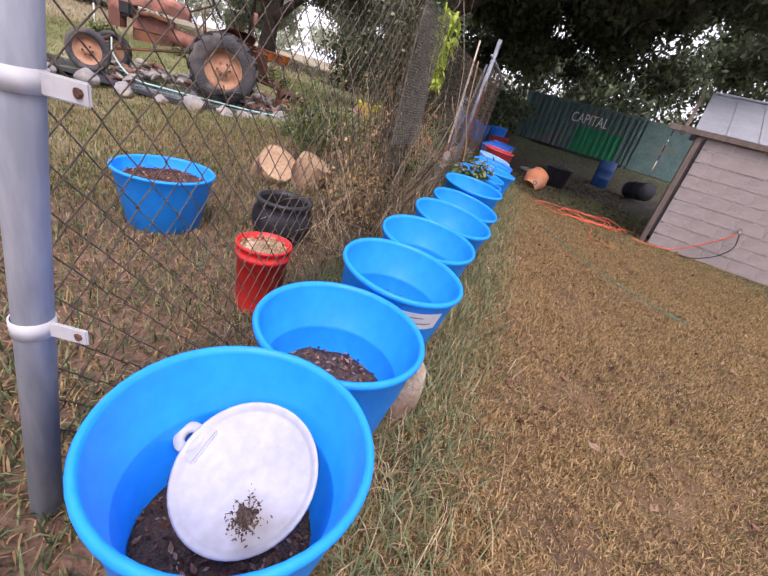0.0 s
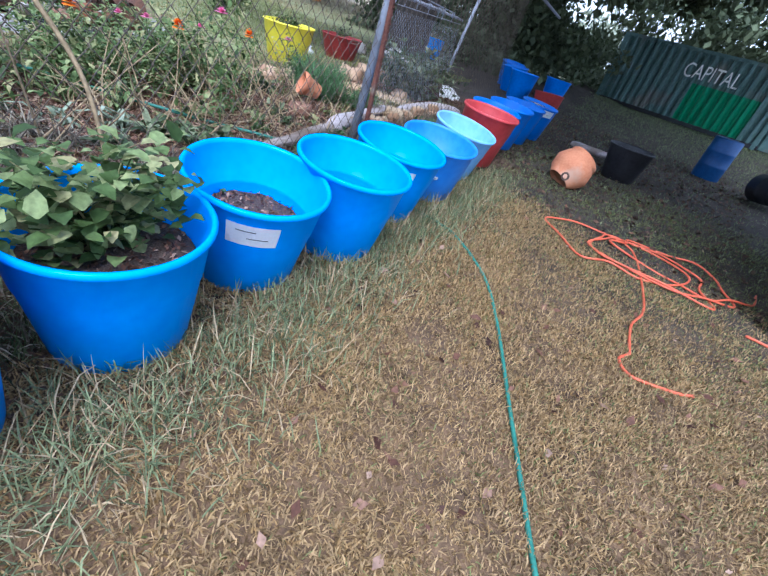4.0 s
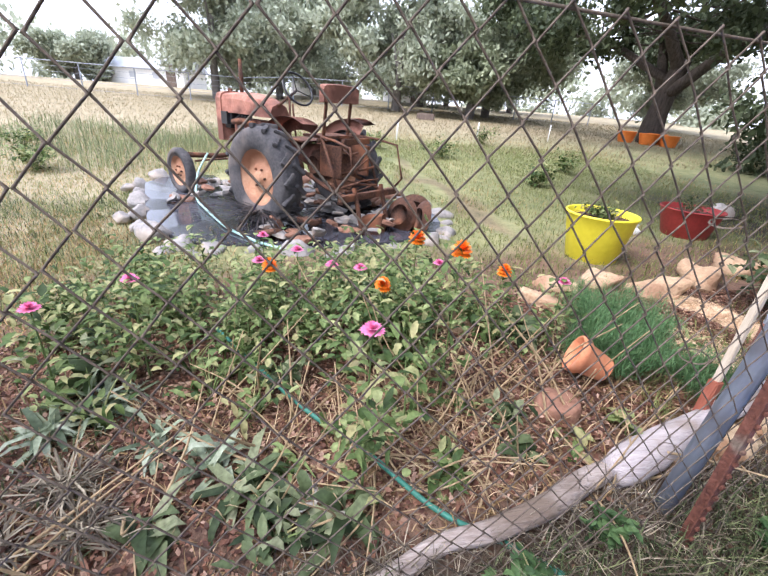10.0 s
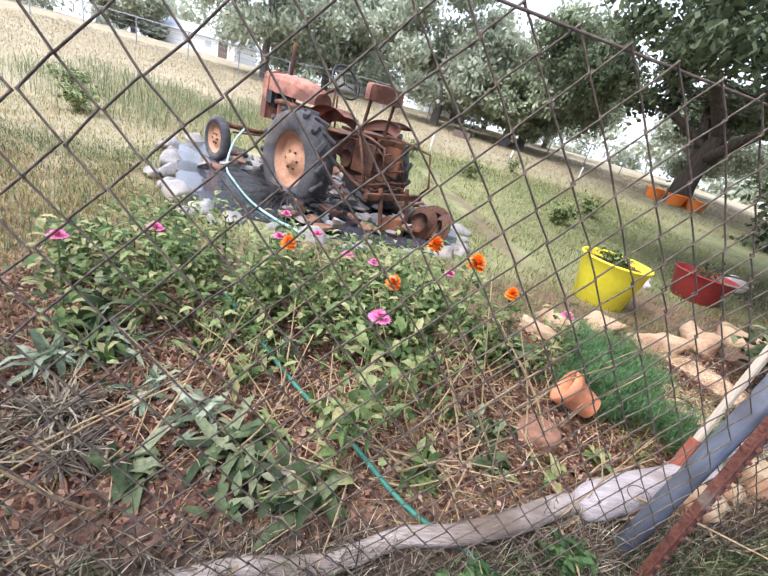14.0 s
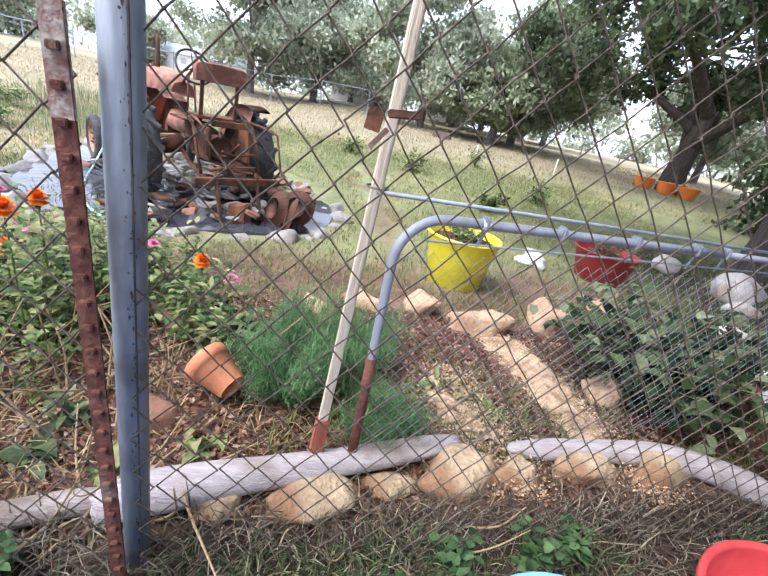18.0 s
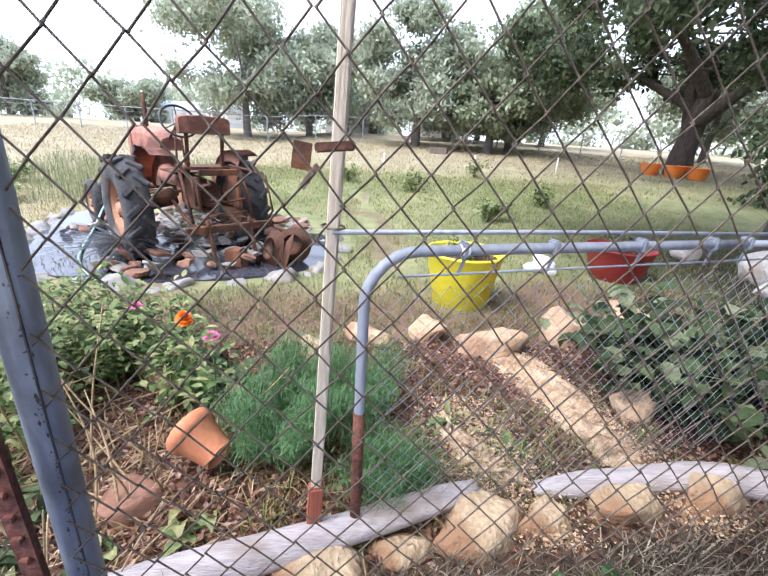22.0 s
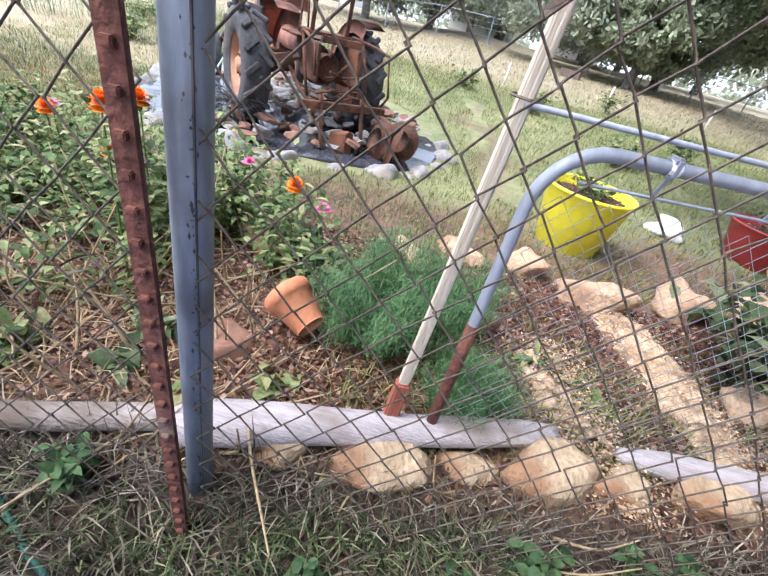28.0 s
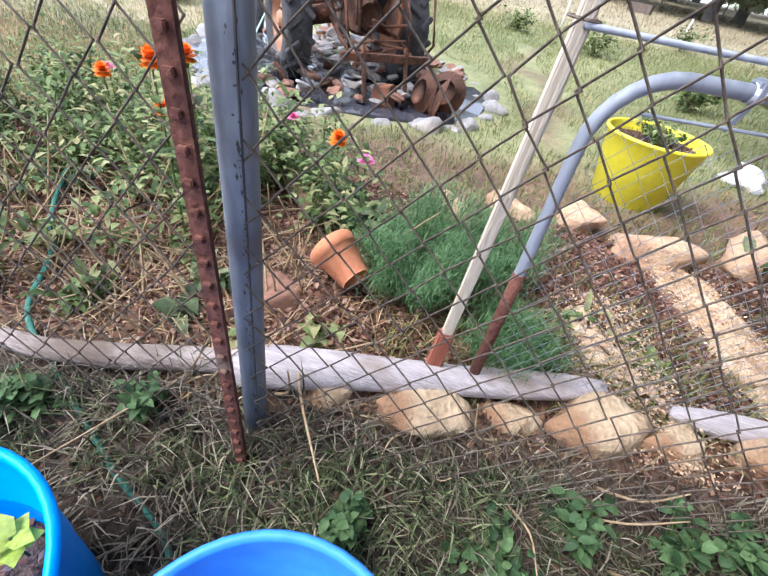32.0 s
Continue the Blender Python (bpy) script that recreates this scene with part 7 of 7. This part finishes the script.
def s_of(x, y):
    return (x - fence_x(y)) * 0.987

def patchy(x, y):
    return 0.5 + 0.5 * np.sin(x * 1.9 + 1.3 * np.sin(y * 1.1)) * np.sin(y * 1.6 + 1.1 * np.sin(x * 0.8))

not_tub = lambda x, y: np.min([(x - a_ + 0.06) ** 2 + (y - b_) ** 2 for a_, b_, *_ in TUBS], axis=0) > 0.055
def mottled(x, y, s=1.0):
    """Soft irregular patches from a few crossed waves, 0 to 1."""
    q = 0
    for k, (f, a) in enumerate(((0.9, 0.3), (1.7, 1.9), (2.9, 4.1), (5.3, 2.7), (8.9, 5.2))):
        q = q + np.sin(f * s * (x * math.cos(a) + y * math.sin(a)) + 1.7 * k + 1.2 * np.sin(f * s * 0.7 * (y * math.cos(a) - x * math.sin(a)))) / (1 + 0.35 * k)
    return np.clip(0.5 + 0.27 * q, 0, 1)
spread("dry_lawn_grass", 560000, (-0.2, 5.6), (-0.8, 10.0), lambda x, y, g: (s_of(x, y) > 0.5) & (g.random(len(x)) > smooth(6.6, 9.4, y) * smooth(1.2, 2.6, x) * 0.85) & (g.random(len(x)) < 0.05 + 0.5 * mottled(x, y) + 0.9 * (mottled(x, y, 11.0) - 0.25)) & not_tub(x, y), 0.025, 0.058, 0.003, 0.0065, "grass_dry", 1, "short dry straw-coloured mown grass", (0.8, 0.4))
spread("brown_lawn_grass", 560000, (-0.2, 5.6), (-0.8, 10.0), lambda x, y, g: (s_of(x, y) > 0.5) & (g.random(len(x)) > smooth(6.6, 9.4, y) * smooth(1.2, 2.6, x) * 0.7) & (g.random(len(x)) < 1.1 - 0.35 * mottled(x, y) - 0.5 * mottled(x, y, 11.0)) & not_tub(x, y), 0.025, 0.058, 0.003, 0.007, "grass_brown", 15, "short withered brown mown grass", (0.8, 0.4))
spread("green_lawn_grass", 300000, (-0.8, 7.4), (-1.0, 13.5), lambda x, y, g: (s_of(x, y) > 0.45) & (g.random(len(x)) < 0.06 + 0.3 * smooth(2.2, 3.6, x) + 0.5 * mottled(x + 7, y - 3, 0.7) ** 2 + 0.35 * smooth(7.2, 9.2, y) + 0.4 * smooth(3.8, 5.0, x)) & not_tub(x, y), 0.02, 0.05, 0.003, 0.006, "grass_green", 2, "short green grass growing through the dry lawn", (0.8, 0.4))
spread("lawn_tufts", 260000, (-0.2, 5.6), (-0.6, 10.0), lambda x, y, g: (s_of(x, y) > 0.55) & (mottled(x + 3, y - 2, 16.0) > 0.66) & not_tub(x, y), 0.022, 0.05, 0.003, 0.006, "grass_dry", 18, "paler tufts standing in the mown lawn", (0.8, 0.4))
spread("tub_side_straw", 36000, (-0.9, 3.4), (-0.8, 10.3), lambda x, y, g: (s_of(x, y) > 0.34) & (s_of(x, y) < 1.6) & (g.random(len(x)) < np.exp(-((s_of(x, y) - 0.9) / 0.28) ** 2)) & not_tub(x, y), 0.06, 0.24, 0.0025, 0.006, "straw", 16, "pale dry grass strands round the tubs", (0.85, 0.4))
spread("tub_side_grass", 150000, (-0.9, 3.4), (-0.8, 10.3), lambda x, y, g: (s_of(x, y) > 0.34) & (s_of(x, y) < 1.6) & (g.random(len(x)) < np.exp(-((s_of(x, y) - 0.95) / 0.24) ** 2)) & not_tub(x, y), 0.05, 0.19, 0.003, 0.006, "grass_sage", 3, "longer green grass tufts round the tubs", (0.6, 0.4))
spread("bank_dead_grass", 230000, (-2.0, 2.2), (1.2, 12.8), lambda x, y, g: (s_of(x, y) > -0.16) & (s_of(x, y) < 0.5) & (g.random(len(x)) < 0.25 + 0.75 * mottled(x, y, 4.0)) & not_tub(x, y), 0.06, 0.21, 0.0028, 0.0055, "deadgrey", 4, "matted grey dead grass on the bank", (0.95, 0.4))
spread("bank_green_grass", 230000, (-2.0, 2.2), (1.2, 12.8), lambda x, y, g: (s_of(x, y) > -0.06) & (s_of(x, y) < 0.5) & (mottled(x + 2, y, 3.0) > 0.33) & not_tub(x, y), 0.06, 0.18, 0.003, 0.006, "grass_bank", 5, "green grass tufts on the bank", (0.7, 0.4))
spread("pen_grass", 90000, (-5.0, 2.2), (-0.8, 6.0), lambda x, y, g: (s_of(x, y) < 0.3), 0.03, 0.10, 0.004, 0.008, "grass_brown", 6, "dry brown grass behind the fence", (0.9, 0.5))
spread("pen_green_grass", 90000, (-6.0, 2.0), (-0.8, 6.0), lambda x, y, g: (s_of(x, y) < 0.35) & (g.random(len(x)) < 0.15 + 0.85 * mottled(x, y, 1.1)), 0.04, 0.13, 0.004, 0.008, "grass_bank", 7, "patches of green grass behind the fence", (0.7, 0.4))
away = lambda x, y: ((x + 4.75) / 2.1) ** 2 + ((y - 6.2) / 2.2) ** 2 > 1
not_path = lambda x, y: (np.abs(y - TRAIL(x)) > 0.16 + 0.08 * np.sin(x * 2.7)) | (x > -3.5) | (x < -9)
spread("garden_grass", 230000, (-13.0, -0.8), (0.0, 16.0), lambda x, y, g: (s_of(x, y) < -1.75) & away(x, y) & (g.random(len(x)) < 0.45 + 0.7 * mottled(x, y, 0.5)) & not_path(x, y), 0.03, 0.10, 0.004, 0.008, "grass_green", 8, "green grass and weeds behind the garden bed", (0.6, 0.4))
spread("garden_dry_grass", 90000, (-15.0, -0.8), (-1.0, 17.0), lambda x, y, g: (s_of(x, y) < -1.75) & away(x, y) & (g.random(len(x)) < 0.75 - 0.55 * mottled(x, y, 0.5) - 0.35 * smooth(4.5, 7.0, y) * smooth(-14, -10, x)) & not_path(x, y), 0.03, 0.11, 0.004, 0.008, "grass_dry", 9, "dry straw-coloured field grass", (0.7, 0.4))
spread("field_grass", 80000, (-32.0, -10.0), (-14.0, 34.0), lambda x, y, g: (s_of(x, y) < -8), 0.06, 0.16, 0.010, 0.022, "grass_field", 10, "pale dry grass of the far field", (0.7, 0.4))
spread("tall_weeds", 9000, (-14.0, -7.0), (-2.0, 4.5), lambda x, y, g: g.random(len(x)) < patchy(x, y), 0.2, 0.55, 0.006, 0.012, "grass_sage", 11, "stand of tall pale weeds in the field", (0.25, 0.2))
spread("bed_grass", 16000, (-1.8, 0.1), (7.6, 11.5), lambda x, y, g: (s_of(x, y) < -0.3) & (patchy(x * 2.2, y * 2.2) > 0.4) & (np.abs(y - 9.98 + (-0.75 - x) * 0.33) > 0.13), 0.04, 0.14, 0.003, 0.006, "grass_green", 12, "thin green grass growing in the bed", (0.7, 0.4))

def litter(name, n, xr, yr, keep, lo, hi, mat_key, seed, label):
    g = np.random.default_rng(seed)
    x, y = g.uniform(*xr, n), g.uniform(*yr, n)
    k = keep(x, y, g)
    x, y = x[k], y[k]
    z = height(x, y) + g.uniform(0.004, 0.03 if name != "sawdust_chips" else 0.06, len(x))
    v, f = flakes(np.stack([x, y, z], -1), g.uniform(lo, hi, len(x)), g, flat=0.35, aspect=0.6)
    return tagged(soup(name, v, f, M[mat_key]), label, "litter", kind="stuff")
litter("leaf_litter", 120000, (-2.0, 0.8), (4.5, 11.8), lambda x, y, g: (s_of(x, y) < g.uniform(-0.45, -0.1, len(x))) & (s_of(x, y) > -1.9) & (np.abs(y - 9.98 + (-0.75 - x) * 0.33) > 0.19) & (np.hypot(x + 0.85, y - 9.2) > 0.17), 0.006, 0.020, "litter", 20, "dead leaves and bark chips on the bed")
litter("bank_litter", 26000, (-1.6, 1.6), (3.5, 12.0), lambda x, y, g: (s_of(x, y) > g.uniform(-0.35, -0.1, len(x))) & (s_of(x, y) < 0.75), 0.006, 0.022, "soil_shadelitter", 24, "dark leaves and crumbs carrying the bank's shade in their colour")
litter("lawn_leaves", 1100, (0.9, 5.5), (0.2, 12.0), lambda x, y, g: s_of(x, y) > 0.4, 0.012, 0.04, "litter", 21, "scattered dead leaves on the lawn")
litter("shade_leaves", 6000, (-3.5, 3.5), (9.5, 18.0), lambda x, y, g: s_of(x, y) > -0.6, 0.02, 0.05, "soil_shadelitter", 22, "dead leaves, darkened in colour for the tree's shade")
spread("bed_straw", 24000, (-1.6, 0.5), (5.0, 9.6), lambda x, y, g: (s_of(x, y) < -0.2) & (s_of(x, y) > -1.15) & (g.random(len(x)) < 0.16 + 0.6 * np.exp(-((x + 0.58) / 0.34) ** 2 - ((y - 7.05) / 0.42) ** 2)), 0.05, 0.24, 0.0025, 0.005, "straw", 13, "dry straw and dead stems lying on the bed", (1.25, 0.3))
spread("bed_brown_straw", 9000, (-1.5, 0.5), (5.0, 9.6), lambda x, y, g: (s_of(x, y) < -0.1) & (s_of(x, y) > -1.1), 0.04, 0.16, 0.003, 0.007, "grass_brown", 14, "brown withered weeds on the bed", (1.2, 0.35))
spread("shade_grass", 60000, (-3.0, 7.0), (10.0, 25.5), lambda x, y, g: (s_of(x, y) > 0.3) & (g.random(len(x)) < 0.25 + 0.75 * smooth(15, 21, y)), 0.04, 0.10, 0.006, 0.012, "grass_sage", 17, "green grass in the trees' shade", (0.7, 0.4))
litter("sawdust_chips", 42000, (-2.1, -0.4), (8.9, 10.3), lambda x, y, g: np.minimum(np.abs(y - 9.98 + (-0.75 - x) * 0.33), np.abs(y - 9.3 + (-0.7 - x) * 0.25) + (x < -1.3)) < g.normal(0.10, 0.08, len(x)) - 9 * (s_of(x, y) > -0.12), 0.004, 0.011, "chip", 23, "loose wood chips round the sawdust")
spread("outer_lawn_grass", 90000, (-1.0, 14.0), (-9.0, 20.0), lambda x, y, g: (s_of(x, y) > 0.6) & ((x > 4.9) | (y < 0.0)) & (g.random(len(x)) < 0.25 + 0.75 * mottled(x, y, 0.6)) & ~((x > 3.4) & (x < 8.6) & (y > 8.7) & (y < 13)), 0.04, 0.10, 0.008, 0.018, "grass_brown", 19, "dry brown grass round the mown lawn", (0.9, 0.4))
